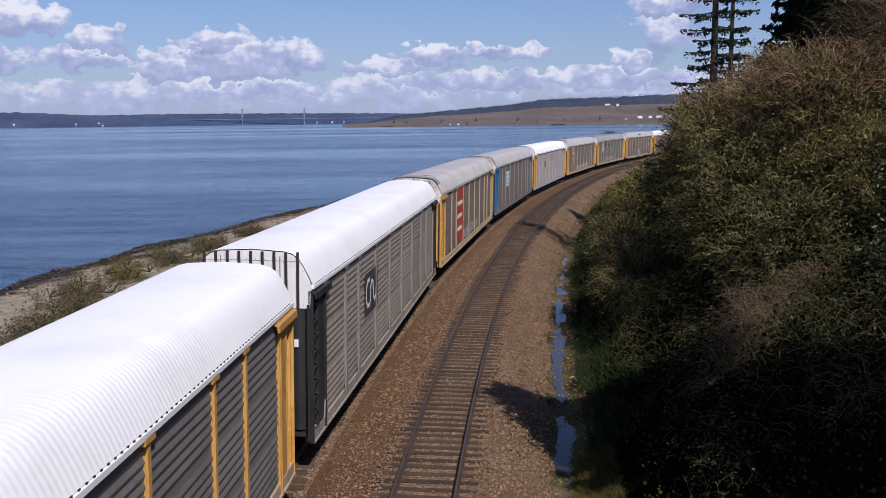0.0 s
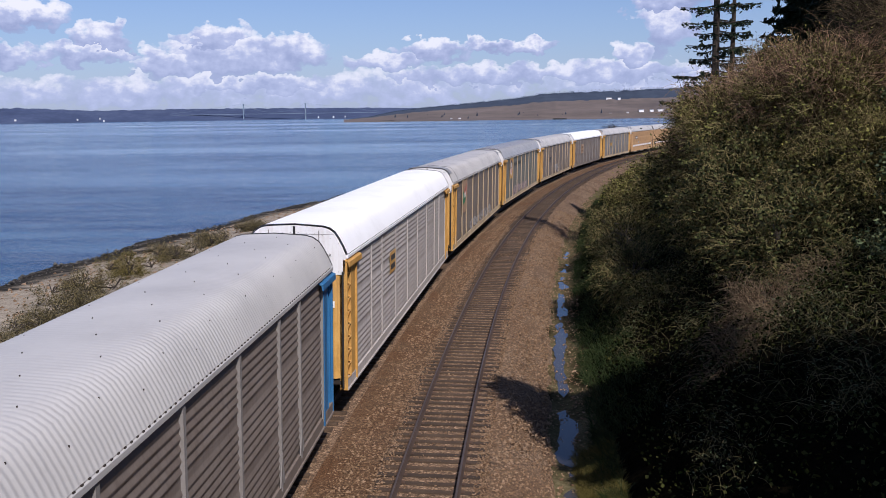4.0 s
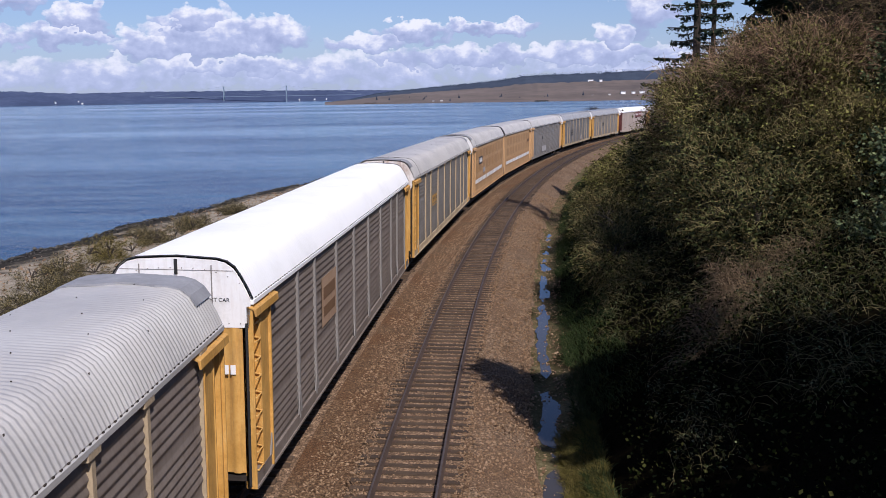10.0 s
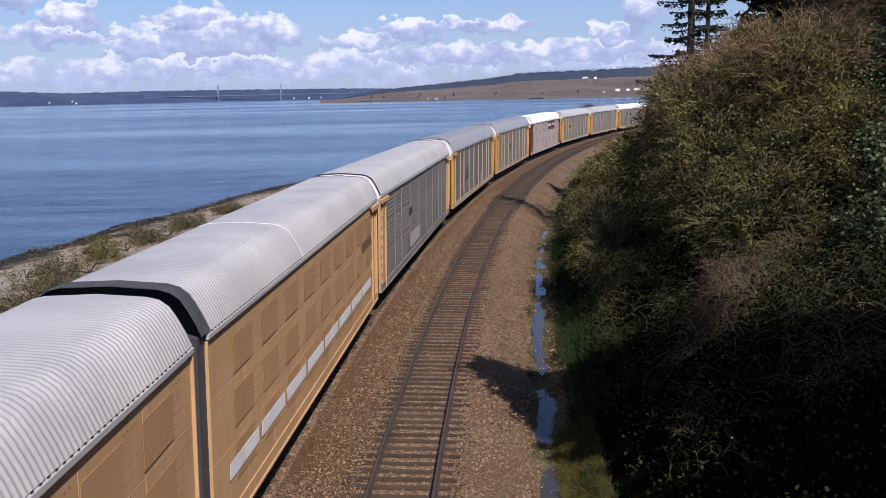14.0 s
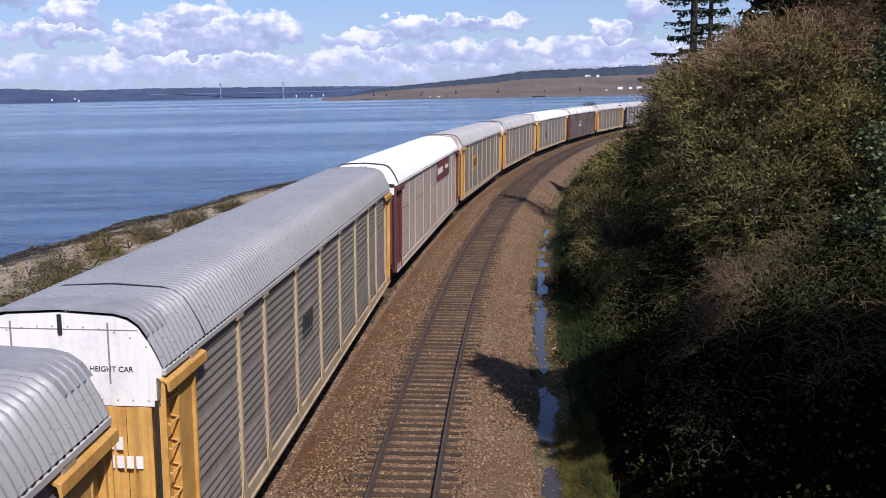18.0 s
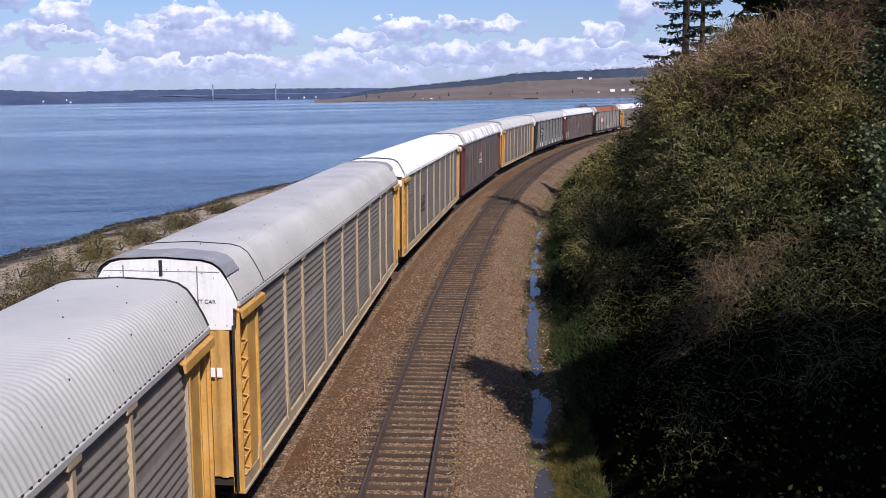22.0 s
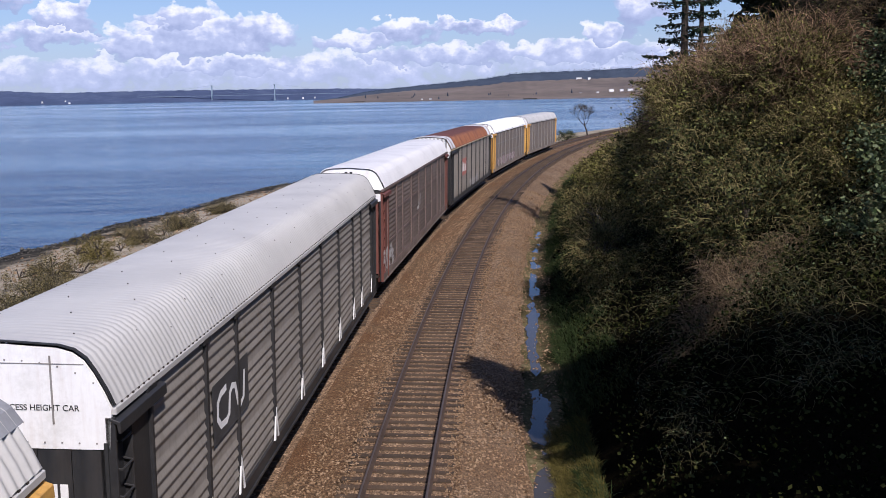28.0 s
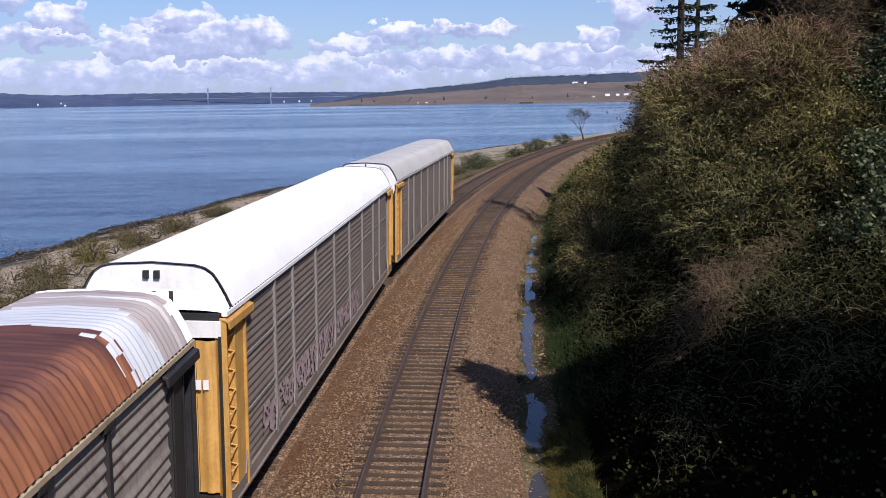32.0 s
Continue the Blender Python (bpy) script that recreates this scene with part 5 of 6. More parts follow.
def roof_mesh(half, pitch=0.2, rise=0.030):
    st, up = [], []
    n = int(2 * half / pitch)
    bold = rise > 0.03
    for i in range(n):
        y = -half + 2 * half * i / n
        p = 2 * half / n
        if bold:
            st += [y + p * k / 6 for k in range(6)]
            up += [rise * k for k in (0.0, 0.22, 0.78, 1.0, 0.78, 0.22)]
        else:
            st += [y, y + 0.35 * p, y + 0.5 * p, y + 0.85 * p]
            up += [0.0, 0.0, rise, rise]
    st.append(half), up.append(0.0)
    sec = np.array(FULL)
    nrm = np.stack([sec[:, 0] * 0.5, np.full(len(sec), 1.0)], 1)
    nrm /= np.linalg.norm(nrm, axis=1, keepdims=True)
    lift = np.array((0.9, 1.0, 1.1, 1.1, 0.9, 0.4, 0.22, 0.4, 0.9, 1.1, 1.1, 1.0, 0.9))
    nrm *= lift[:, None]
    V = np.array([[(x + a * r, y, z + b * r) for (x, z), (a, b) in zip(sec, nrm)] for y, r in zip(st, up)])
    m, k = V.shape[:2]
    idx = np.arange(m * k).reshape(m, k)
    F = np.stack([idx[:-1, :-1], idx[1:, :-1], idx[1:, 1:], idx[:-1, 1:]], -1).reshape(-1, 4)
    return mesh_np("roof", V.reshape(-1, 3), F, None, bold)


def peeling_roof(half):
    """The rusted roof whose ends have lost their rust coat."""
    me = roof_mesh(half, 0.19, 0.05)
    for name in ("rust", "silver", "peeling", "white"):
        me.materials.append(ROOFS[name])
    for p in me.polygons:
        d = half - abs(p.center.y) + 0.5 * wave(p.center.x * 1.1, p.center.y * 2.0, 4) + 0.18 * wave(p.center.x * 5, p.center.y * 7.0, 5)
        p.material_index = 0 if d > 2.7 or p.center.y < 0 else 1 if d > 1.45 else 2 if d > 0.2 else 3
    return me


def roof_strip(y0, y1, lift, top_only=0.0, ragged=0.0, seed=0):
    """A strip of the roof's section laid over it: a gasket, a collar or a cover."""
    rnd = random.Random(seed)
    pts = []
    for (ax, az), (bx, bz) in zip(FULL, FULL[1:]):
        pts += [(ax + (bx - ax) * i / 4, az + (bz - az) * i / 4) for i in range(4)]
    pts.append(FULL[-1])
    sec = [(x * (1 + lift / 1.6), z + lift) for x, z in pts if z > top_only]
    bm = bmesh.new()
    rows = []
    for x, z in sec:
        r = ragged * (0.5 + 0.8 * wave(x * 1.7, seed * 3.1, 6) + 0.15 * rnd.random())
        rows.append([bm.verts.new((x, y0, z - 0.5 * lift)), bm.verts.new((x, y0, z)), bm.verts.new((x, y1 - r, z)), bm.verts.new((x, y1 - r, z - 0.9 * lift))])
    for a, b in zip(rows, rows[1:]):
        for i in range(3):
            bm.faces.new((a[i], a[i + 1], b[i + 1], b[i]))
    return done(bm, "roof_strip")


def panel_mesh(w, z0, z1, pitch=0.215, depth=0.030):
    """A screen panel with corrugations that run along the car, between flat margins."""
    n = int((z1 - z0 - 0.16) / pitch)
    prof = [(1.503, z0), (1.503, z0 + 0.08)]
    p = (z1 - z0 - 0.16) / n
    for i in range(n):
        b = z0 + 0.08 + i * p
        prof += [(1.503 + depth, b + 0.22 * p), (1.503 + depth, b + 0.40 * p), (1.503, b + 0.72 * p), (1.503, b + p)]
    prof.append((1.503, z1))
    V = [(x, y, z) for x, z in prof for y in (-w / 2, w / 2)]
    F = [(2 * i, 2 * i + 1, 2 * i + 3, 2 * i + 2) for i in range(len(prof) - 1)]
    return mesh_np("side_panel", V, F)


def flat_panel(w, z0, z1):
    bm = bmesh.new()
    box(bm, 1.50, 1.53, -w / 2, w / 2, z0, z1)
    return done(bm, "side_panel", 0.006)


def post_mesh():
    bm = bmesh.new()
    box(bm, 1.50, 1.575, -0.055, 0.055, SILL1 - 0.12, 4.66)
    return done(bm, "post")


def post_cap_mesh():
    bm = bmesh.new()
    box(bm, 1.50, 1.60, -0.20, 0.20, 4.60, 4.72)
    return done(bm, "post_cap", 0.01)


def foot_mesh(sgn):
    """The slanting gusset on one side of a post's foot."""
    bm = bmesh.new()
    v = [bm.verts.new((1.582, y, z)) for y, z in ((0, 1.75), (sgn * 0.20, SILL1), (sgn * 0.11, SILL1), (0, 1.5))]
    w = [bm.verts.new((1.55, c.co.y, c.co.z)) for c in v]
    bm.faces.new(v), bm.faces.new(w[::-1])
    for k in range(4):
        bm.faces.new((v[k], w[k], w[(k + 1) % 4], v[(k + 1) % 4]))
    return done(bm, "foot_gusset")


def slim_post_mesh(h=0.03):
    bm = bmesh.new()
    box(bm, 1.50, 1.545 + 0.3 * (h - 0.03), -h, h, SILL1 - 0.05, 4.70)
    return done(bm, "post")


def rivet_rows_mesh(half):
    """Small dark rivet heads in sparse rows on the roof."""
    bm = bmesh.new()
    for i in range(int(2 * half / 1.1)):
        y = -half + 0.6 + i * 1.1
        for x, z in (((-0.85, 5.63), (0.25, 5.675), (1.25, 5.42)) if i % 2 else ((-0.3, 5.67), (0.8, 5.645), (1.38, 5.20))):
            box(bm, x - 0.008, x + 0.008, y - 0.008, y + 0.008, z - 0.02, z + 0.008)
    return done(bm, "rivet_rows")


def side_dots_mesh(half, first):
    """Rows of small rivets between the patches of a tan side."""
    bm = bmesh.new()
    for i in range(9):
        for f in (0.080, 0.087, 0.094, 0.101):
            y = -half + 2 * half * (first + 0.1 * i + f)
            for j in range(14):
                z = 1.35 + 0.235 * j
                box(bm, 1.528, 1.536, y - 0.012, y + 0.012, z, z + 0.024)
    return done(bm, "side_rivets")


def sill_mesh(half):
    bm = bmesh.new()
    box(bm, 1.40, 1.56, -half, half, SILL0 + 0.03, SILL1)
    box(bm, 1.38, 1.60, -half, half, SILL0, SILL0 + 0.05)
    return done(bm, "side_sill")


def eave_mesh(half):
    bm = bmesh.new()
    box(bm, 1.48, 1.60, -half, half, 4.685, 4.79)
    return done(bm, "roof_rail", 0.01)


def eave_shade_mesh(half):
    """Dark blocks that stand in for the shade in the open ends of the roof's corrugations along the eave."""
    bm = bmesh.new()
    for i in range(int((2 * half - 0.4) / 0.2)):
        y = -half + 0.25 + i * 0.2
        box(bm, 1.572, 1.590, y - 0.024, y + 0.024, 4.792, 4.815)
    return done(bm, "eave_teeth")


def hood_mesh():
    """The white sheet that closes the roof's end: upright under the crown, then sloping out to the door's head."""
    bm = bmesh.new()
    rings = [[bm.verts.new((x * 0.985, 0.38, z - 0.015)) for x, z in FULL], [bm.verts.new((x * 0.985, 0.33, 4.78 + (z - 4.78) * 0.42)) for x, z in FULL],
             [bm.verts.new((x * 0.97, 0.08, 4.74 + (z - 4.78) * 0.06)) for x, z in FULL]]
    for a, b in zip(rings, rings[1:]):
        for i in range(len(FULL) - 1):
            bm.faces.new((a[i], b[i], b[i + 1], a[i + 1]))
    return done(bm, "hood")


def hood_vent_mesh():
    bm = bmesh.new()
    box(bm, -0.055, 0.055, 0.29, 0.37, 5.36, 5.52)
    return done(bm, "hood_vent")


def door_head_mesh():
    bm = bmesh.new()
    box(bm, -1.47, 1.47, -0.04, 0.04, 4.26, 4.60)
    return done(bm, "end_panel", 0.008)


def head_seal_mesh():
    bm = bmesh.new()
    box(bm, -1.46, 1.46, 0.0, 0.10, 4.60, 4.735)
    return done(bm, "head_seal")


def end_slit_mesh():
    """A black strip added to stand for the dark slit at the door's edge."""
    bm = bmesh.new()
    box(bm, 1.425, 1.475, -0.055, -0.022, 0.75, 4.3)
    return done(bm, "end_seal")


def panel_seam_mesh():
    bm = bmesh.new()
    for x in (-0.78, 0.74):
        box(bm, x - 0.012, x + 0.012, -0.03, -0.02, 4.55, 5.5)
    box(bm, -1.2, 1.2, -0.028, -0.02, 5.385, 5.395)
    return done(bm, "panel_seam")


def far_side_mesh(half):
    prof = [(-1.50, SILL0)]
    for i in range(24):
        z = 1.05 + i * 0.15
        prof += [(-1.50, z), (-1.53, z + 0.03), (-1.53, z + 0.09), (-1.50, z + 0.12)]
    prof.append((-1.50, 4.8))
    V = [(x, y, z) for x, z in prof for y in (-half, half)]
    return mesh_np("far_side", V, [(2 * i, 2 * i + 2, 2 * i + 3, 2 * i + 1) for i in range(len(prof) - 1)])


def floor_mesh(half):
    bm = bmesh.new()
    box(bm, -1.4, 1.4, -half, half, 0.86, 0.98)
    box(bm, -0.3, 0.3, -half + 0.3, half - 0.3, 0.55, 0.86)
    return done(bm, "underframe")


def end_post_mesh():
    """The end column with its web and flange, one side."""
    bm = bmesh.new()
    prof = ((1.38, 0.58), (1.56, 0.58), (1.56, 0.64), (1.545, 0.64), (1.545, 1.25), (1.60, 1.25), (1.60, 1.33), (1.38, 1.33))
    low, high = [[bm.verts.new((x, y, z)) for x, y in prof] for z in (SILL0, 4.70)]
    bm.faces.new(low), bm.faces.new(high[::-1])
    for i in range(8):
        bm.faces.new((low[i], high[i], high[(i + 1) % 8], low[(i + 1) % 8]))
    return done(bm, "end_post", 0.012)


def corner_mesh():
    bm = bmesh.new()
    box(bm, 1.34, 1.52, 0.0, 0.12, SILL0, 4.60)
    box(bm, 1.44, 1.58, -0.02, 0.03, SILL0, 4.66)
    return done(bm, "corner_post", 0.01)


def web_mesh():
    bm = bmesh.new()
    box(bm, 1.36, 1.42, 0.0, 0.6, SILL0, 4.6)
    return done(bm, "end_web")


def rung_mesh():
    bm = bmesh.new()
    bar(bm, (1.57, -0.19, 0), (1.57, 0.19, 0.0), 0.017, 6)
    for y in (-0.19, 0.19):
        bar(bm, (1.42, y, 0.03), (1.57, y, 0), 0.016, 5)
    return done(bm, "rung")


def top_beam_mesh():
    """The stiff arm along the eave over the end ladder."""
    bm = bmesh.new()
    prof = ((1.50, 4.66), (1.66, 4.60), (1.67, 4.44), (1.63, 4.44), (1.62, 4.57), (1.50, 4.62))
    ends = [[bm.verts.new((x, y, z)) for x, z in prof] for y in (-0.04, 1.72)]
    bm.faces.new(ends[0]), bm.faces.new(ends[1][::-1])
    for i in range(6):
        bm.faces.new((ends[0][i], ends[1][i], ends[1][(i + 1) % 6], ends[0][(i + 1) % 6]))
    return done(bm, "top_beam", 0.006)


def end_panel_mesh(bottom=4.2):
    bm = bmesh.new()
    pts = [(x * 0.985, z - 0.03) for x, z in FULL] + [(-1.5, bottom), (1.5, bottom)]
    a = [bm.verts.new((x, -0.02, z)) for x, z in pts]
    b = [bm.verts.new((x, 0.03, z)) for x, z in pts]
    bm.faces.new(a), bm.faces.new(b[::-1])
    for i in range(len(pts)):
        bm.faces.new((a[i], b[i], b[(i + 1) % len(pts)], a[(i + 1) % len(pts)]))
    return done(bm, "end_panel")


def door_leaf_mesh():
    """One leaf of the folding end door, pressed with a rib."""
    prof = ((-0.232, 0.0), (-0.10, 0.0), (-0.06, -0.05), (0.06, -0.05), (0.10, 0.0), (0.232, 0.0))
    V = [(x, y, z) for x, y in prof for z in (1.05, 4.2)]
    return mesh_np("door_leaf", V, [(2 * i, 2 * i + 2, 2 * i + 3, 2 * i + 1) for i in range(len(prof) - 1)])


def rib_mesh():
    bm = bmesh.new()
    box(bm, -0.03, 0.03, -0.07, -0.02, 4.2, 5.62)
    return done(bm, "end_rib")


def vent_mesh():
    bm = bmesh.new()
    box(bm, -0.035, 0.035, -0.05, -0.02, 5.30, 5.62)
    return done(bm, "end_latch", 0.01)


def rivets_mesh():
    bm = bmesh.new()
    for i in range(12):
        x = -1.32 + 2.64 * i / 11
        box(bm, x - 0.010, x + 0.010, -0.03, -0.02, 4.28, 4.30)
        z = 5.42 - 0.35 * (abs(x) / 1.4) ** 3
        box(bm, x - 0.010, x + 0.010, -0.03, -0.02, z, z + 0.02)
    return done(bm, "rivets")


def text_mesh(words, size):
    cu = bpy.data.curves.new("words", "FONT")
    cu.body, cu.size, cu.extrude, cu.align_x = words, size, 0.003, "CENTER"
    ob = new("words", cu)
    bpy.context.view_layer.update()
    me = bpy.data.meshes.new_from_object(ob)
    bpy.data.objects.remove(ob)
    bpy.data.curves.remove(cu)
    return me


def truck_meshes():
    bm = bmesh.new()
    for x in (-1.0, 1.0):
        box(bm, x - 0.09, x + 0.09, -1.25, 1.25, 0.42, 0.60)
        box(bm, x - 0.11, x + 0.11, -0.4, 0.4, 0.25, 0.66)
    box(bm, -1.0, 1.0, -0.2, 0.2, 0.4, 0.62)
    frame_me = done(bm, "truck_frame", 0.02)
    bm = bmesh.new()
    bar(bm, (-0.07, 0, 0), (0.07, 0, 0), 0.42, 20)
    bar(bm, (0.05, 0, 0), (0.09, 0, 0), 0.455, 20)
    wheel_me = done(bm, "wheel")
    return frame_me, wheel_me


def coupler_mesh():
    bm = bmesh.new()
    box(bm, -0.12, 0.12, -0.62, 0.3, 0.70, 0.92)
    box(bm, -0.19, 0.19, -0.68, -0.42, 0.66, 0.96)
    return done(bm, "coupler", 0.03)


def shape_plate(half, y0, y1, z0, z1, x=1.548, t=0.006):
    """A thin painted plate on the side; y0 and y1 are shares of the length from the near end."""
    bm = bmesh.new()
    a, b = -half + 2 * half * y0, -half + 2 * half * y1
    box(bm, x, x + t, a, b, z0, z1)
    return done(bm, "plate")


def ribbon(bm, pts, w, x):
    """A painted stroke of width w through (y, z) points on the side."""
    prev = None
    for i, (y, z) in enumerate(pts):
        a, b = pts[max(i - 1, 0)], pts[min(i + 1, len(pts) - 1)]
        d = Vector((b[0] - a[0], b[1] - a[1]))
        d = d.normalized() if d.length else Vector((1, 0))
        n = Vector((-d.y, d.x)) * w / 2
        cur = (bm.verts.new((x, y + n.x, z + n.y)), bm.verts.new((x, y - n.x, z - n.y)))
        if prev:
            bm.faces.new((prev[0], prev[1], cur[1], cur[0]))
        prev = cur


def graffiti_mesh(half, f0, f1, z0, z1, seed):
    rnd = random.Random(seed)
    bm = bmesh.new()
    y, end = -half + 2 * half * f0, -half + 2 * half * f1
    while y < end:
        w, h = rnd.uniform(0.5, 0.9), rnd.uniform(0.55, 1.0) * (z1 - z0)
        zc = z0 + h / 2 + rnd.uniform(0, z1 - z0 - h)
        for k in range(4):
            cy, cz = y + w / 2, zc
            pts = [(cy + rnd.uniform(-0.5, 0.5) * w, cz + f * h) for f in (-0.5, rnd.uniform(-0.3, 0.1), rnd.uniform(-0.1, 0.3), 0.5)]
            if k == 0:
                pts = [(cy + 0.42 * w * math.cos(a), cz + 0.45 * h * math.sin(a)) for a in (0.4, 1.3, 2.4, 3.3, 4.3, 5.4)]
            ribbon(bm, pts, rnd.uniform(0.07, 0.15), 1.5485 + 0.0012 * k)
        y += w * 0.85
    return done(bm, "graffiti")


def logo(car, half, kind, d=0.0):
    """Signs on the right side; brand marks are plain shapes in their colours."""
    def plate(y0, y1, z0, z1, paint, parent=car, name="sign_panel", x=1.548, label=""):
        return part(name, shape_plate(half, y0 + d, y1 + d, z0, z1, x), PAINTS[paint], parent, label)

    def bars(p, rows, paint, x=1.5555):
        for y0, y1, z0, z1 in rows:
            plate(y0, y1, z0, z1, paint, p, "lettering", x)

    def stroke(p, paths, w, paint):
        for path in paths:
            bm = bmesh.new()
            ribbon(bm, [(-half + 2 * half * (f + d), z) for f, z in path], w, 1.5565)
            part("lettering", bm, PAINTS[paint], p)

    def shape(p, pts, paint, x=1.5565):
        bm = bmesh.new()
        bm.faces.new([bm.verts.new((x, -half + 2 * half * (f + d), z)) for f, z in pts])
        part("emblem", bm, PAINTS[paint], p)
    if kind == "black_square":
        p = plate(0.172, 0.262, 2.55, 3.7, "dim", label="black square with a white looped mark")
        stroke(p, [[(0.204, 3.45), (0.190, 3.42), (0.183, 3.3), (0.182, 3.0), (0.189, 2.82), (0.203, 2.8), (0.209, 2.88), (0.212, 3.25), (0.218, 3.35), (0.226, 3.3), (0.232, 2.9), (0.239, 2.8), (0.247, 2.88), (0.251, 3.42)]], 0.14, "white")
    elif kind == "black_square_mid":
        p = plate(0.315, 0.40, 2.5, 3.9, "dim", label="black square with a white looped mark")
        stroke(p, [[(0.344, 3.65), (0.33, 3.6), (0.323, 3.4), (0.322, 3.05), (0.329, 2.8), (0.343, 2.78), (0.349, 2.9), (0.352, 3.4), (0.358, 3.52), (0.366, 3.48), (0.372, 2.9), (0.379, 2.8), (0.387, 2.9), (0.391, 3.6)]], 0.15, "white")
    elif kind == "red_tall":
        p = plate(0.196, 0.303, 1.25, 4.62, "red", label="tall faded red sign")
        bars(p, [(0.206 + 0.0108 * k, 0.2145 + 0.0108 * k, z, z + 0.24) for z, n in ((3.55, 8), (2.75, 7), (1.95, 7)) for k in range(n)], "white")
    elif kind == "blue_white":
        p = plate(0.265, 0.35, 2.7, 4.05, "white", label="white sign with pale blue blocks")
        bars(p, [(0.272 + 0.026 * i, 0.290 + 0.026 * i, 2.85 + 0.38 * j, 3.10 + 0.38 * j) for i in range(3) for j in range(3)], "sky")
    elif kind == "yellow_small":
        p = plate(0.25, 0.295, 2.95, 3.75, "yellow", label="small yellow sign")
        bars(p, [(0.257, 0.288, 3.08, 3.28), (0.257, 0.288, 3.42, 3.62)], "dim")
    elif kind == "tricolour":
        p = plate(0.162, 0.252, 2.55, 4.66, "buff", label="buff panel with a red, white and green emblem")
        shape(p, ((0.192, 3.85), (0.243, 4.40), (0.240, 3.60), (0.222, 3.60)), "pink")
        shape(p, ((0.176, 3.05), (0.182, 3.95), (0.222, 3.55), (0.226, 3.40), (0.215, 3.20)), "green")
        bars(p, [(0.190 + 0.014 * k, 0.197 + 0.014 * k, 3.42 + 0.05 * k, 3.76 + 0.05 * k) for k in range(3)], "white", 1.5595)
    elif kind == "buff_box":
        p = plate(0.225, 0.30, 2.5, 3.9, "buff", label="buff square with dark lettering blocks")
        bars(p, [(0.233, 0.292, 2.75, 3.05), (0.233, 0.292, 3.25, 3.6)], "brown")
    elif kind == "yellow_box":
        p = plate(0.171, 0.246, 2.75, 4.68, "yellow", label="yellow panel with a dark blue, red and white shield")
        shape(p, ((0.185, 4.22), (0.2085, 4.50), (0.232, 4.22), (0.232, 3.78), (0.185, 3.66)), "navy")
        shape(p, ((0.185, 3.63), (0.232, 3.75), (0.230, 3.30), (0.2085, 3.00), (0.187, 3.25)), "white")
        bars(p, [(0.188 + 0.0084 * k, 0.192 + 0.0084 * k, 3.27 - 0.1 * (k == 2), 3.62 + 0.02 * k) for k in range(5)], "pink", 1.5595)
        bars(p, [(0.190 + 0.0076 * k, 0.1952 + 0.0076 * k, z + 0.014 * k, z + 0.15 + 0.014 * k) for z in (4.02, 3.80) for k in range(5)], "white", 1.5595)
        for word, y in (("BUILDING", -5.9), ("AMERICA", -2.95)):
            ob = part("lettering", text_mesh(word, 0.45), GASKET, car, "worn black slanted lettering")
            ob.matrix_basis = pose(1.549, y, 3.84, 90, 0, 90)
            ob["kind"] = "stuff"
    elif kind == "dark_letters":
        p = plate(0.26, 0.34, 3.02, 3.06, "dim", name="lettering", label="worn dark lettering")
        stroke(p, [[(0.272, 2.35), (0.285, 2.95)], [(0.292, 2.4), (0.31, 2.95), (0.325, 2.9)], [(0.268, 2.62), (0.325, 2.62)], [(0.30, 2.42), (0.332, 2.75)], [(0.262, 2.25), (0.33, 2.25)]], 0.13, "dim")
    elif kind == "gold_letters":
        p = plate(0.222, 0.288, 2.60, 2.66, "yellow", name="lettering", label="dull yellow lettering")
        bars(p, [(0.222 + 0.024 * i, 0.240 + 0.024 * i, 2.74, 3.2) for i in range(3)], "yellow", 1.549)
        bars(p, [(0.2275 + 0.024 * i, 0.2345 + 0.024 * i, 2.88, 3.06) for i in range(3)], "dim", 1.5565)
    elif kind == "gold_box":
        p = plate(0.215, 0.30, 2.5, 3.6, "yellow", label="yellow square with dark letter blocks")
        bars(p, [(0.223 + 0.024 * i, 0.242 + 0.024 * i, 2.72, 3.38) for i in range(3)], "dim", 1.5555)
    elif kind == "maroon_wide":
        p = plate(0.60, 0.835, 3.45, 4.62, "maroon", label="wide maroon sign with white lettering")
        bars(p, [(0.611 + 0.0125 * i, 0.6195 + 0.0125 * i, 3.85, 4.22 if i else 4.38) for i in range(8)], "white")
        bars(p, [(0.752 + 0.0098 * i, 0.7585 + 0.0098 * i, 3.95, 4.18 if i else 4.32) for i in range(7)], "white")
    elif kind == "red_letters":
        p = plate(0.375, 0.425, 3.02, 3.5, "pink", label="red and white emblem with lettering")
        bars(p, [(0.36, 0.43, 2.55, 2.68), (0.36, 0.43, 2.78, 2.9), (0.40, 0.418, 3.1, 3.4)], "white")
    elif kind == "white_bird":
        p = plate(0.30, 0.345, 2.55, 2.72, "spray", name="emblem", label="worn white emblem")
        bars(p, [(0.325, 0.35, 2.72, 3.05), (0.335, 0.352, 3.05, 3.35)], "spray")
    elif kind == "red_wide":
        p = plate(0.19, 0.285, 2.35, 3.7, "pink", label="faded red sign with white letters")
        bars(p, [(0.198, 0.212, 2.65, 3.45), (0.217, 0.230, 2.65, 3.35), (0.242, 0.255, 2.65, 3.25), (0.26, 0.266, 2.65, 3.15), (0.272, 0.277, 2.65, 3.4)], "white")
    elif kind == "low_white":
        plate(0.30, 0.44, 1.25, 1.95, "spray", label="pale patch of painted-over lettering")
        plate(0.30, 0.335, 2.9, 3.25, "dim")
    elif kind == "faint":
        p = plate(0.29, 0.335, 2.7, 2.76, "dim", name="lettering", label="faint dark lettering")
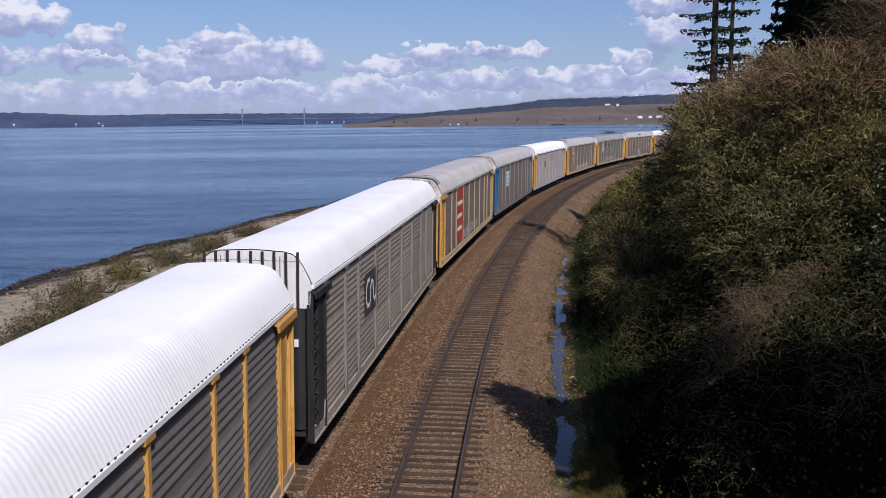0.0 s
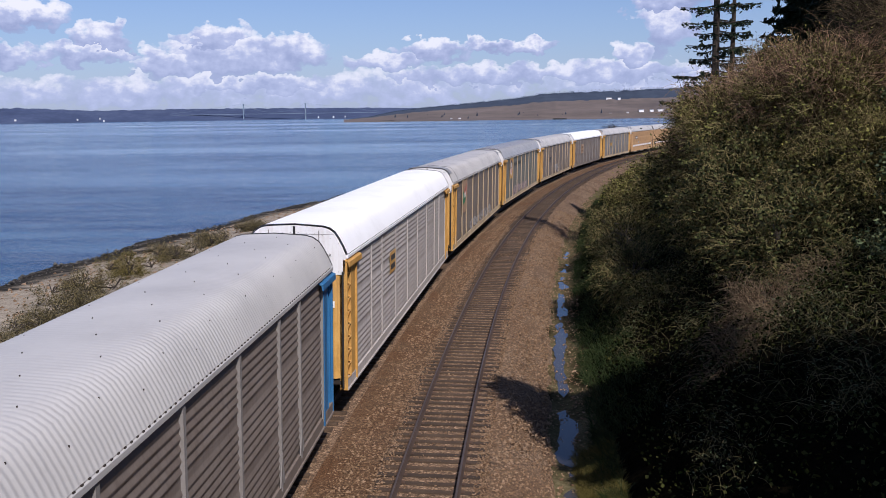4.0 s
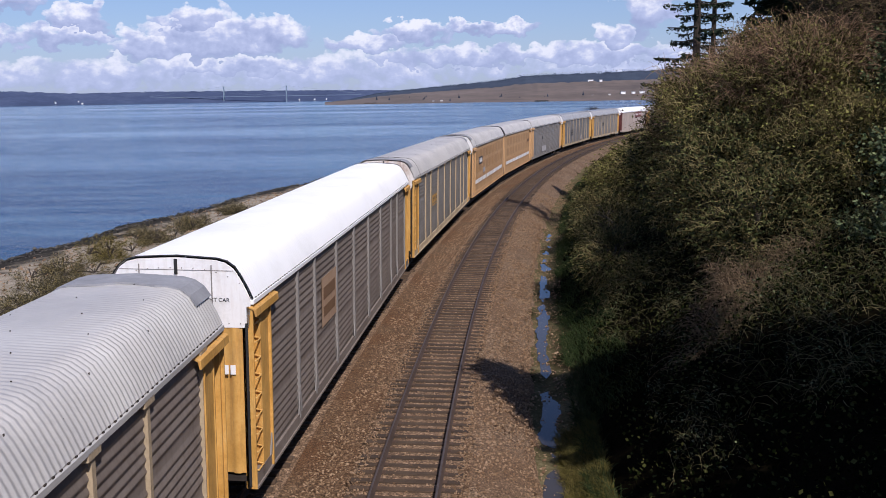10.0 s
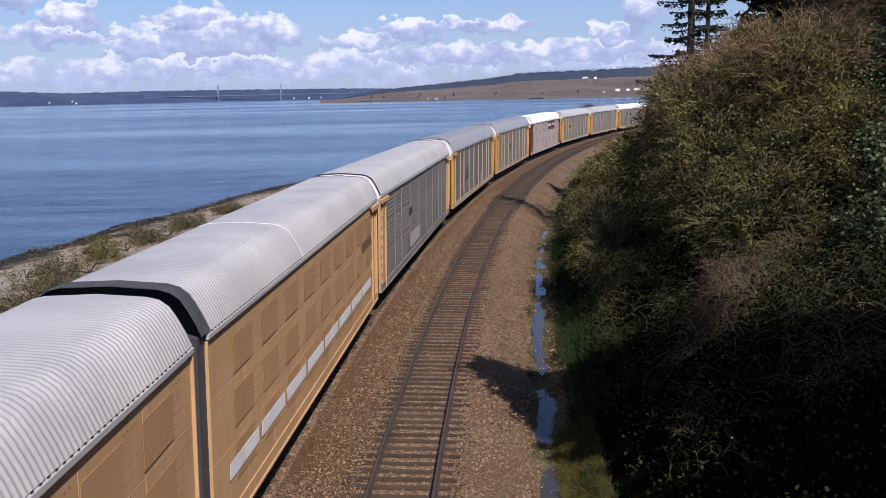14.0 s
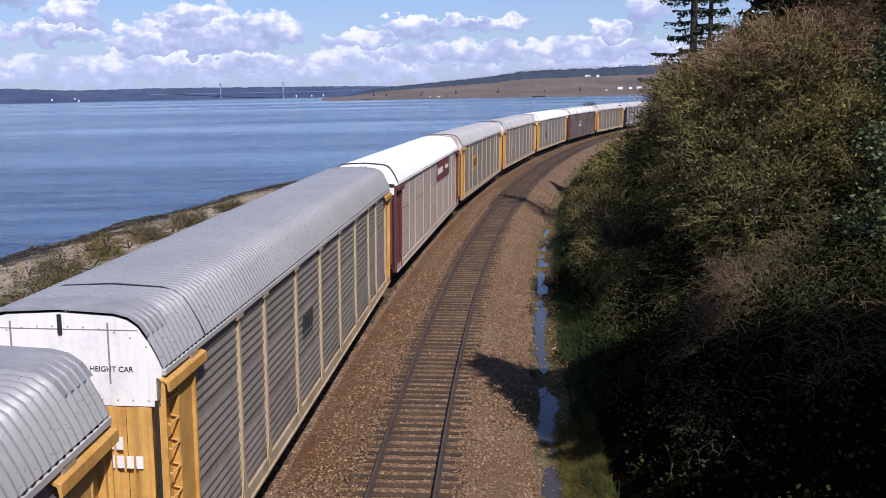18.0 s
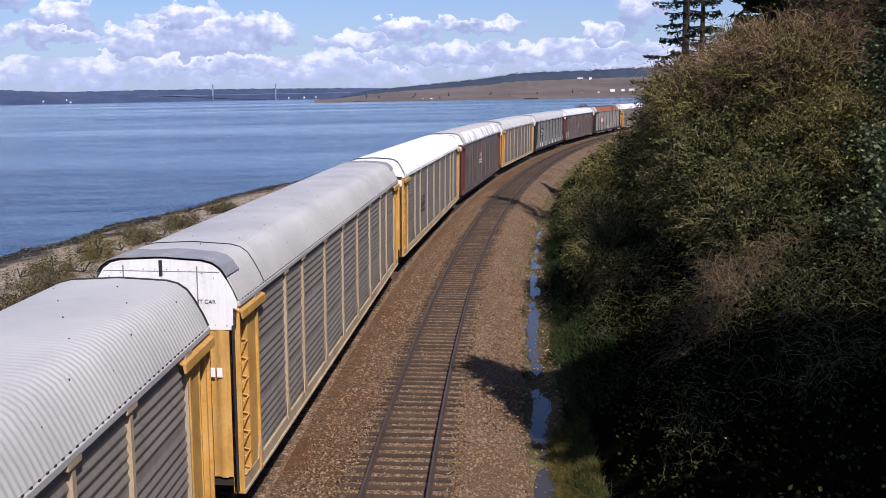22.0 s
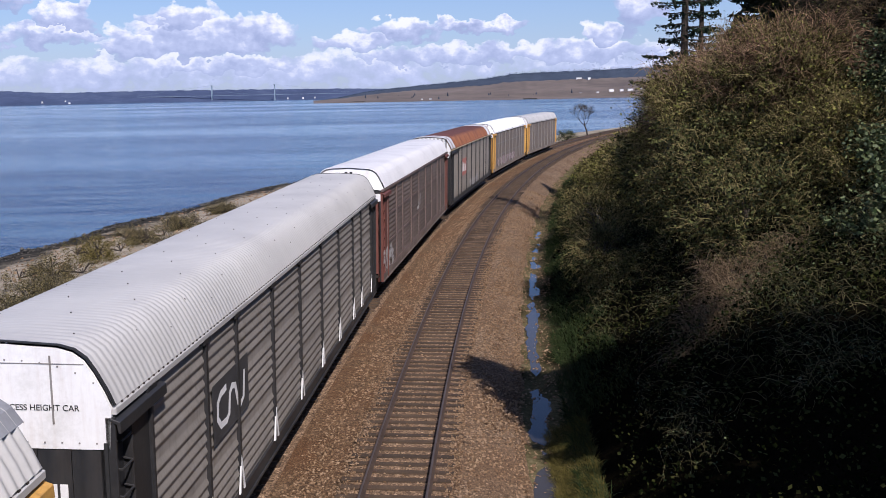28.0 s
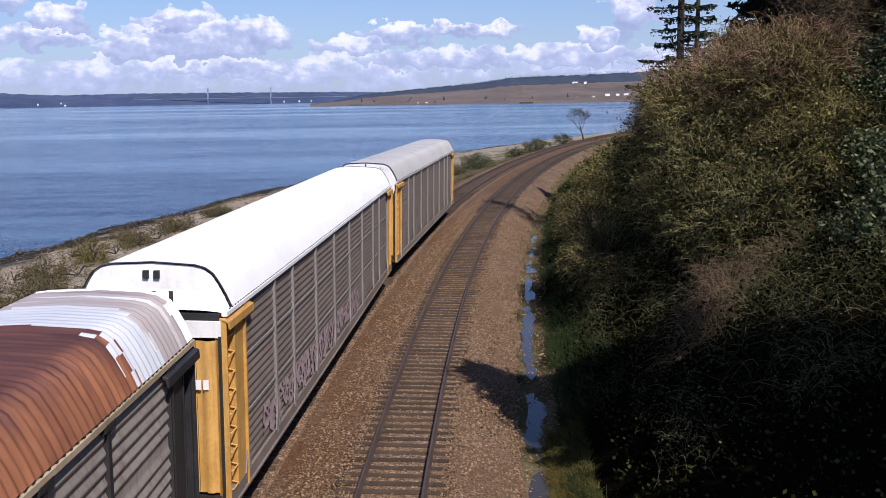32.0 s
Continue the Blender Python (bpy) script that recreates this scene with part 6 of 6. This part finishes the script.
        bars(p, [(0.29 + 0.012 * i, 0.298 + 0.012 * i, 2.85, 3.3) for i in range(4)], "dim")
    elif kind == "tan_front":
        for i in range(9):
            for j in range(3):
                y = 0.075 + i * 0.1
                plate(y + 0.012, y + 0.075, 1.45 + j * 1.08, 2.2 + j * 1.08, "patch", name="patch")
        for i in range(8):
            plate(0.065 + i * 0.11, 0.163 + i * 0.11, 1.62, 1.95, "white", name="stripe", x=1.5555, label="white reflective stripe")
        p = plate(0.165, 0.265, 3.1, 3.75, "black", x=1.556, label="black sign with white lettering blocks")
        bars(p, [(0.178 + 0.027 * i, 0.199 + 0.027 * i, 3.25, 3.6) for i in range(3)], "white", 1.5635)
        p = plate(0.285, 0.35, 2.25, 2.65, "spray", x=1.556)
    elif kind == "tan_rear":
        for i in range(9):
            for j in range(3):
                y = 0.06 + i * 0.1
                plate(y + 0.012, y + 0.075, 1.45 + j * 1.08, 2.2 + j * 1.08, "patch", name="patch")
        for i in range(8):
            plate(0.05 + i * 0.11, 0.148 + i * 0.11, 1.62, 1.95, "white", name="stripe", x=1.5555, label="white reflective stripe")
        p = plate(0.82, 0.93, 3.2, 3.55, "brown", x=1.556)


# name, length, roof, side, end paint, post paint, bays, logo, graffiti (from, to, z0, z1, paint), end cover, near-end panel, label
TRAIN = (
    ("A", CAR_L, "white", "slate", "yellow", "yellow", 9, "", None, "", "white", "auto carrier with a white roof, grey corrugated sides and yellow ends"),
    ("B", CAR_L, "white", "weathered", "black", "grey", 11, "black_square_mid", None, "", "ribbed", "auto carrier with a white roof, weathered grey sides and black ends"),
    ("C", CAR_L, "grey", "brown", "yellow", "post", 9, "red_tall", (0.33, 0.62, 1.05, 1.9, "spray"), "canvas", "rusty", "auto carrier with a grey roof and a tall red sign"),
    ("D", CAR_L, "pale", "brown", "blue", "grey", 9, "blue_white", None, "gasket", "rusty", "auto carrier with a pale grey roof and bright blue ends"),
    ("E", CAR_L, "white", "light", "yellow", "side", 9, "yellow_small", None, "gasket", "white", "auto carrier with a white roof, plain pale sides and yellow ends"),
    ("F", CAR_L, "grey", "brown", "yellow", "post", 9, "tricolour", (0.28, 0.72, 1.02, 1.75, "spray"), "canvas", "white", "auto carrier with a grey roof and spray-painted brown-grey side"),
    ("G", CAR_L, "shiny", "sage", "yellow", "post", 9, "yellow_box", (0.22, 0.60, 1.02, 1.9, "spraypink"), "canvas", "white", "auto carrier with a grey roof, dark sides and yellow ends"),
    ("H", CAR_L, "grey", "brown", "yellow", "post", 9, "faint", (0.42, 0.52, 1.02, 2.2, "spray"), "canvas", "white", "auto carrier with a corrugated grey roof and tan posts"),
    ("I", CAR_L, "white", "brown", "yellow", "grey", 9, "buff_box", None, "gasket", "white", "auto carrier with a bright white roof and yellow ends"),
    ("J", CAR_L, "grey", "dark", "yellow", "post", 9, "gold_letters", None, "canvas", "rusty", "auto carrier with a grey roof and dull yellow lettering"),
    ("K", UNIT_L, "grey", "tan", "tan", "side", 9, "tan_front", None, "canvas", "white", "tan articulated auto carrier unit with brown patches"),
    ("K", UNIT_L, "grey", "tan", "tan", "side", 9, "tan_rear", None, "bellows", "white", "tan articulated auto carrier unit joined by a dark bellows"),
    ("L", CAR_L, "pale", "dark", "tan", "side", 11, "low_white", None, "gasket", "white", "auto carrier with a pale roof and dark grey sides"),
    ("M", CAR_L, "shiny", "slate", "yellow", "post", 9, "dark_letters", (0.60, 0.63, 1.2, 1.9, "spray"), "canvas", "white", "auto carrier with a shiny blue-grey roof and dark sides"),
    ("N", CAR_L, "shiny", "grey", "yellow", "post", 9, "faint", None, "canvas", "white", "auto carrier with a ribbed grey roof and yellow ends"),
    ("O", CAR_L, "white", "beige", "red", "side", 9, "maroon_wide", None, "gasket", "white", "auto carrier with a white roof and a wide maroon sign"),
    ("P", CAR_L, "pale", "grey", "yellow", "post", 9, "gold_box", None, "gasket", "rusty", "auto carrier with a pale roof, grey sides and yellow lettering"),
    ("Q", CAR_L, "grey", "grey", "yellow", "post", 9, "", None, "canvas", "white", "auto carrier with a pale roof and plain grey sides"),
    ("R", CAR_L, "white", "dark", "yellow", "post", 9, "dark_letters", None, "gasket", "white", "auto carrier with a white roof, dark sides and tan posts"),
    ("S", CAR_L, "streaked", "taupe", "red", "plum", 11, "red_letters", None, "gasket", "white", "auto carrier with a flaking pale roof and dull red-brown sides"),
    ("T", CAR_L, "pale", "brown", "yellow", "post", 9, "", None, "canvas", "white", "auto carrier with a pale roof and brown-grey sides"),
    ("U", CAR_L, "pale", "grey", "black", "black", 10, "black_square", None, "gasket", "white", "auto carrier with a pale roof, grey sides and black ends"),
    ("V", CAR_L, "offwhite", "taupe", "rustred", "plum", 11, "white_bird", (0.0, 0.10, 1.02, 2.1, "spray"), "gasket", "white", "auto carrier with a white roof and worn red-brown sides"),
    ("W", CAR_L, "rust", "weathered", "black", "black", 11, "red_wide", (0.40, 0.62, 1.02, 1.7, "spray"), "silver", "ribbed", "auto carrier with a rusted brown roof and grey sides"),
    ("X", CAR_L, "white", "brown", "yellow", "grey", 9, "", (0.10, 0.62, 1.02, 2.0, "spraypink"), "gasket", "white", "auto carrier with a white roof and spray-painted sides"),
    ("Y", CAR_L, "pale", "brown", "yellow", "grey", 9, "", None, "gasket", "white", "last auto carrier of the train with a pale roof"),
)


# where each car's sign stands, as a change in its share of the length
SHIFT = {"B": 0.0, "C": 0.0825, "D": 0.015, "E": 0.085, "F": 0.0335, "G": 0.026, "H": 0.02, "I": 0.084, "J": 0.078, "M": 0.056, "N": 0.124,
         "O": 0.0, "P": 0.072, "R": 0.017, "S": 0.067, "U": 0.043, "V": 0.165, "W": 0.09, "L": 0.067}


def build_car(spec):
    code, length, roof, side, endc, postc, bays, sign, spray, cover, panel, label = spec
    unit = length < 25
    half = length / 2 - (0.35 if unit else 0.97)
    car = thing("autorack_car", label, "freight car", "cars of the train")
    side_m, end_m = SIDES[side], FRAMES[endc]
    post_m = side_m if postc == "side" else SIDES["plum"] if postc == "plum" else FRAMES[postc]
    hood = code in "ORSVX"              # cars whose roof ends short of a sloping hood
    half_r = half - 0.36 if hood else half
    key = round(half, 2)
    pitch, rise = (0.19, 0.072) if code in "GMN" else (0.19, 0.050) if code in "CTS" else (0.20, 0.075) if code == "V" else (0.16, 0.011) if code == "U" else (0.13, 0.018 if roof == "grey" else 0.003 if code in "AB" else 0.006 if roof == "white" else 0.008)
    if cover == "silver":
        part("roof", peeling_roof(half), ROOFS[roof], car, "rusted roof with a bare and peeling rear end")
        part("end_hood", roof_strip(-half - 0.03, -half + 1.85, 0.058), ROOFS["offwhite"], car, "smooth white sheet over the roof's end")
        part("hood_band", roof_strip(-half + 0.62, -half + 0.98, 0.068), ROOFS["peeling"], car, "brown band with flaking white paint")
        bm = bmesh.new()
        box(bm, 1.50, 1.60, -half + 0.1, -half + 4.1, 4.42, 4.70)
        part("side_beam", done(bm, "side_beam", 0.015), FRAMES["black"], car, "black beam under the roof edge")
    else:
        part("roof", cached(("roof", round(half_r, 2), rise), lambda: roof_mesh(half_r, pitch, rise)), ROOFS[roof], car)
    if roof not in ("rust", "white", "shiny") and not unit and not hood:
        part("rivet_rows", cached(("rivetrows", key), lambda: rivet_rows_mesh(half)), IRON, car)["kind"] = "stuff"
    eave_m = SIDES["plum"] if code == "V" else ROOFS["white"] if roof == "white" else ROOFS["pale"] if roof != "rust" else FRAMES["post"]
    for sgn in (1, -1):
        ob = part("roof_rail", cached(("eave", key), lambda: eave_mesh(half)), eave_m, car)
        ob.scale.x = sgn
        ob = part("eave_teeth", cached(("teeth", key), lambda: eave_shade_mesh(half)), IRON, car)
        ob.scale.x, ob["kind"] = sgn, "stuff"
        ob = part("side_sill", cached(("sill", key), lambda: sill_mesh(half)), FRAMES["post"] if postc in ("yellow", "post") else FRAMES["black"] if postc == "black" else side_m, car)
        ob.scale.x = sgn
    part("far_side", cached(("far", key), lambda: far_side_mesh(half)), side_m, car)
    part("underframe", cached(("floor", key), lambda: floor_mesh(half)), IRON, car)
    # the screened side: bays of three panels between posts
    a, b = -half + 1.32, half - 1.32
    if unit:
        if sign == "tan_rear":
            a = -half + 0.12
        else:
            b = half - 0.12
        stops = [a + (b - a) * i / bays for i in range(bays + 1)]
    else:
        inner = (1.48, 4.44, 7.40, 9.34)
        stops = sorted({a, b, *inner, *(-v for v in inner)})
    tiers = ((SILL1, 2.25), (2.25, 3.5), (3.5, 4.72))
    for y0, y1 in zip(stops, stops[1:]):
        y, w = (y0 + y1) / 2, y1 - y0
        for j, (z0, z1) in enumerate(tiers):
            coarse = code in "UVW"
            me = cached(("panel", unit, coarse, round(w, 2), j), lambda: flat_panel(w - 0.01, z0, z1) if unit else panel_mesh(w - 0.01, z0, z1, *((0.205, 0.030) if coarse else (0.175, 0.023))))
            part("side_panel", me, side_m, car).location.y = y
    if not unit and code != "O":
        caps = postc in ("post", "yellow") or endc == "black"
        for y in stops:
            me = cached(("post", postc in ("side", "plum"), postc, code == "V"), lambda: slim_post_mesh() if postc == "side" else slim_post_mesh(0.10 if code == "V" else 0.035) if postc == "plum" else post_mesh())
            part("post", me, post_m, car).location.y = y
            if caps:
                part("post_cap", cached("postcap", post_cap_mesh), post_m, car).location.y = y
            if postc in ("grey", "post") or code == "U":
                for sgn in (-1, 1):
                    part("foot_gusset", cached(("foot", sgn), lambda: foot_mesh(sgn)), WHITE if code == "U" else post_m, car).location.y = y
    if code == "O":
        for y in stops:
            part("seam_strip", cached("seamstrip", lambda: slim_post_mesh(0.022)), SIDES["light"], car).location.y = y
    if code in "OXV":
        for z in (2.25, 3.5) if code in "OX" else (1.03, 2.25, 3.5, 4.66):
            bm = bmesh.new()
            box(bm, 1.52, 1.545 if code == "O" else 1.55, a, b, z - 0.035 + 0.015 * (code == "O"), z + 0.035 + 0.04 * (code == "V"))
            part("belt_rail", bm, post_m, car)
    # both ends
    for sgn in (-1, 1):
        joined = unit and (sgn < 0) == (sign == "tan_rear")
        turn = pose(0, sgn * half, 0, 0, 0, 0 if sgn < 0 else 180)
        for mirror in (1, -1):
            ob = part("corner_post", cached("corner", corner_mesh), end_m, car)
            ob.matrix_basis, ob.scale.x = turn, mirror
            if joined:
                continue
            ob = part("end_post", cached("endpost", end_post_mesh), end_m, car)
            ob.matrix_basis, ob.scale.x = turn, mirror
            ob = part("end_seal", cached("endslit", end_slit_mesh), GASKET, car)
            ob.matrix_basis, ob.scale.x = turn, mirror
            ob = part("end_web", cached("web", web_mesh), end_m, car)
            ob.matrix_basis, ob.scale.x = turn, mirror
            ob = part("top_beam", cached("beam", top_beam_mesh), end_m, car)
            ob.matrix_basis, ob.scale.x = turn, mirror
        if not joined:
            lad = new("ladder")
            lad.parent, lad.matrix_basis = car, turn @ pose(0, 0.35, 0)
            for i in range(9):
                part("rung", cached("rung", rung_mesh), end_m, lad).location = (0, 0, 1.05 + i * 0.40)
        pm = {"white": WHITE, "ribbed": WHITE, "rusty": RUSTWHITE}[panel]
        if hood:
            part("hood", cached("hood", hood_mesh), pm, car, "white sloping hood over the end door").matrix_basis = turn
            for x in (-0.12, 0.10):
                part("hood_vent", cached("hoodvent", hood_vent_mesh), GASKET, car).matrix_basis = turn @ pose(x, 0, 0)
            part("head_seal", cached("headseal", head_seal_mesh), GASKET, car).matrix_basis = turn
            ep = part("end_panel", cached("doorhead", door_head_mesh), pm, car, "white strip over the end door")
        else:
            ep = part("end_panel", cached("endpanel", end_panel_mesh), GASKET if joined else pm, car, "white upper end panel" if not joined else "")
        ep.matrix_basis = turn
        for i in range(6):
            part("door_leaf", cached("leaf", door_leaf_mesh), end_m, car).matrix_basis = turn @ pose(-1.18 + 0.472 * i, 0, 0)
        if not joined and not hood:
            part("rivets", cached("rivets", rivets_mesh), FRAMES["grey"], ep)["kind"] = "stuff"
            part("end_latch", cached("latch", vent_mesh), GASKET, ep)
            part("panel_seam", cached("seam_lines", panel_seam_mesh), FRAMES["grey"], ep)
            if panel == "ribbed":
                for i in range(9):
                    part("end_rib", cached("rib", rib_mesh), IRON, ep).location.x = -1.2 + 0.3 * i
            elif sgn < 0:
                t = part("lettering", cached("words", lambda: text_mesh("EXCESS HEIGHT CAR", 0.118)), GASKET, ep, "black stencilled lettering")
                t.matrix_basis = pose(0.55, -0.025, 4.74, 90, 0, 0)
                t["kind"] = "stuff"
        if not joined:
            if not unit or sgn < 0:
                part("coupler", cached("coupler", coupler_mesh), IRON, car).matrix_basis = turn
            for i in range(2):
                pl = part("number_mark", cached(("mark", i), lambda: mark_mesh(i)), WHITE, car)
                pl.matrix_basis = turn
    if cover == "canvas":
        cm = CANVAS
        for sgn in ((-1,) if unit else (-1, 1)):
            me = cached(("cover", key, sgn, code), lambda: roof_strip(-half - 0.06, -half + 0.95, 0.04, 5.25, 0.2, ord(code) + sgn))
            ob = part("end_cover", me, cm, car, "dark grey weather cover")
            ob.matrix_basis = pose(0, 0, 0, 0, 0, 0 if sgn < 0 else 180)
        ob = part("roof_seam", cached(("seam", key), lambda: roof_strip(-half + 1.9, -half + 1.945, 0.022)), GASKET, car)
    if cover in ("gasket", "bellows"):
        for sgn in (-1, 1):
            big = cover == "bellows" and sgn < 0
            thick = code in "OS"
            me = cached(("gasket", half_r, big, thick), lambda: roof_strip(-half_r - (0.36 if big else 0.02), -half_r + (0.12 if big else 0.10 if thick else 0.05), 0.035 if big else 0.02))
            part("bellows" if big else "gasket", me, BELLOWS if big else GASKET, car).matrix_basis = pose(0, 0, 0, 0, 0, 0 if sgn < 0 else 180)
    if unit:
        part("side_rivets", cached(("dots", sign), lambda: side_dots_mesh(half, 0.075 if sign == "tan_front" else 0.06)), PAINTS["brown"], car)["kind"] = "stuff"
    if sign == "tan_rear":
        part("roof_stripe", roof_strip(-0.28 * half, -0.28 * half + 0.07, 0.02), WHITE, car, "white painted line across the roof")
        bm = bmesh.new()
        box(bm, -1.52, 1.52, -half - 0.4, -half + 0.05, 0.75, 4.8)
        part("bellows_curtain", bm, BELLOWS, car, "dark folded curtain between the units")
    frame_me, wheel_me = cached("truck", truck_meshes)
    for y in (-0.36 * length + 0.4, 0.36 * length - 0.4):
        tr = part("truck", frame_me, IRON, car)
        tr.location.y = y
        for dx in (-0.75, 0.75):
            for dy in (-0.86, 0.86):
                wh = part("wheel", wheel_me, IRON, tr)
                wh.location = (dx, dy, 0.425)
                wh.scale.x = 1 if dx < 0 else -1
    if sign:
        logo(car, half, sign, SHIFT.get(code, 0.0) - (0.0 if unit else 0.055))
    if spray:
        f0, f1, z0, z1, paint = spray
        part("graffiti", graffiti_mesh(half, f0, f1, z0, z1, ord(code)), PAINTS[paint], car, "pale spray-painted scrawl")["kind"] = "stuff"
    return car


def mark_mesh(i):
    """Two short rows of blocks where the car's number stands on its end."""
    bm = bmesh.new()
    n = 4 if i == 0 else 6
    for k in range(n):
        box(bm, 0.35 + k * 0.15, 0.46 + k * 0.15, -0.085, -0.08, 3.52 - i * 0.3, 3.72 - i * 0.3)
    return done(bm, "number_mark")


def tail(t):
    """How far along the line the end of the train is at t seconds."""
    slack = np.interp(t, (0, 1.2, 2.2, 6, 7.5, 9, 13, 18.6, 21, 22.6, 25.5, 28.4, 30, 32), (0.1, 0.05, -0.05, 0.2, 0.1, 0.3, 0.45, 0.62, 0.95, 1.15, 1.14, 1.18, 0.95, 0.6))
    return 724.19 - 20.332 * t - 0.01914 * t * t + 0.000604 * t ** 3 + float(slack)


def car_pose(s, base):
    """A car with its middle at s: both trucks stand on the outer track."""
    x0, y0, _ = along(s - base, FAR)
    x1, y1, _ = along(s + base, FAR)
    h = math.atan2(x1 - x0, y1 - y0)
    return pose((x0 + x1) / 2, (y0 + y1) / 2, 0, 0, math.degrees(CANT), -math.degrees(h))


CARS = []
back = 0.0
for spec in reversed(TRAIN):
    CARS.append((build_car(spec), back + spec[1] / 2 + (0.0 if spec[0] == "K" else 0.42), 0.36 * spec[1] - 0.4))
    back += spec[1]

build_far_shore()
build_bank_plants()
bank_cover()
build_shore_plants()
build_puddles()
build_stones()
build_track(0.0, "railway track with dark steel rails on weathered wooden ties", 12.0, 290)
build_track(FAR, "outer railway track that carries the train", 60.0, 60)


def motions():
    for car, behind, base in CARS:
        walk(car, [(t / 2, car_pose(tail(t / 2) - behind, base)) for t in range(65)])


motions()
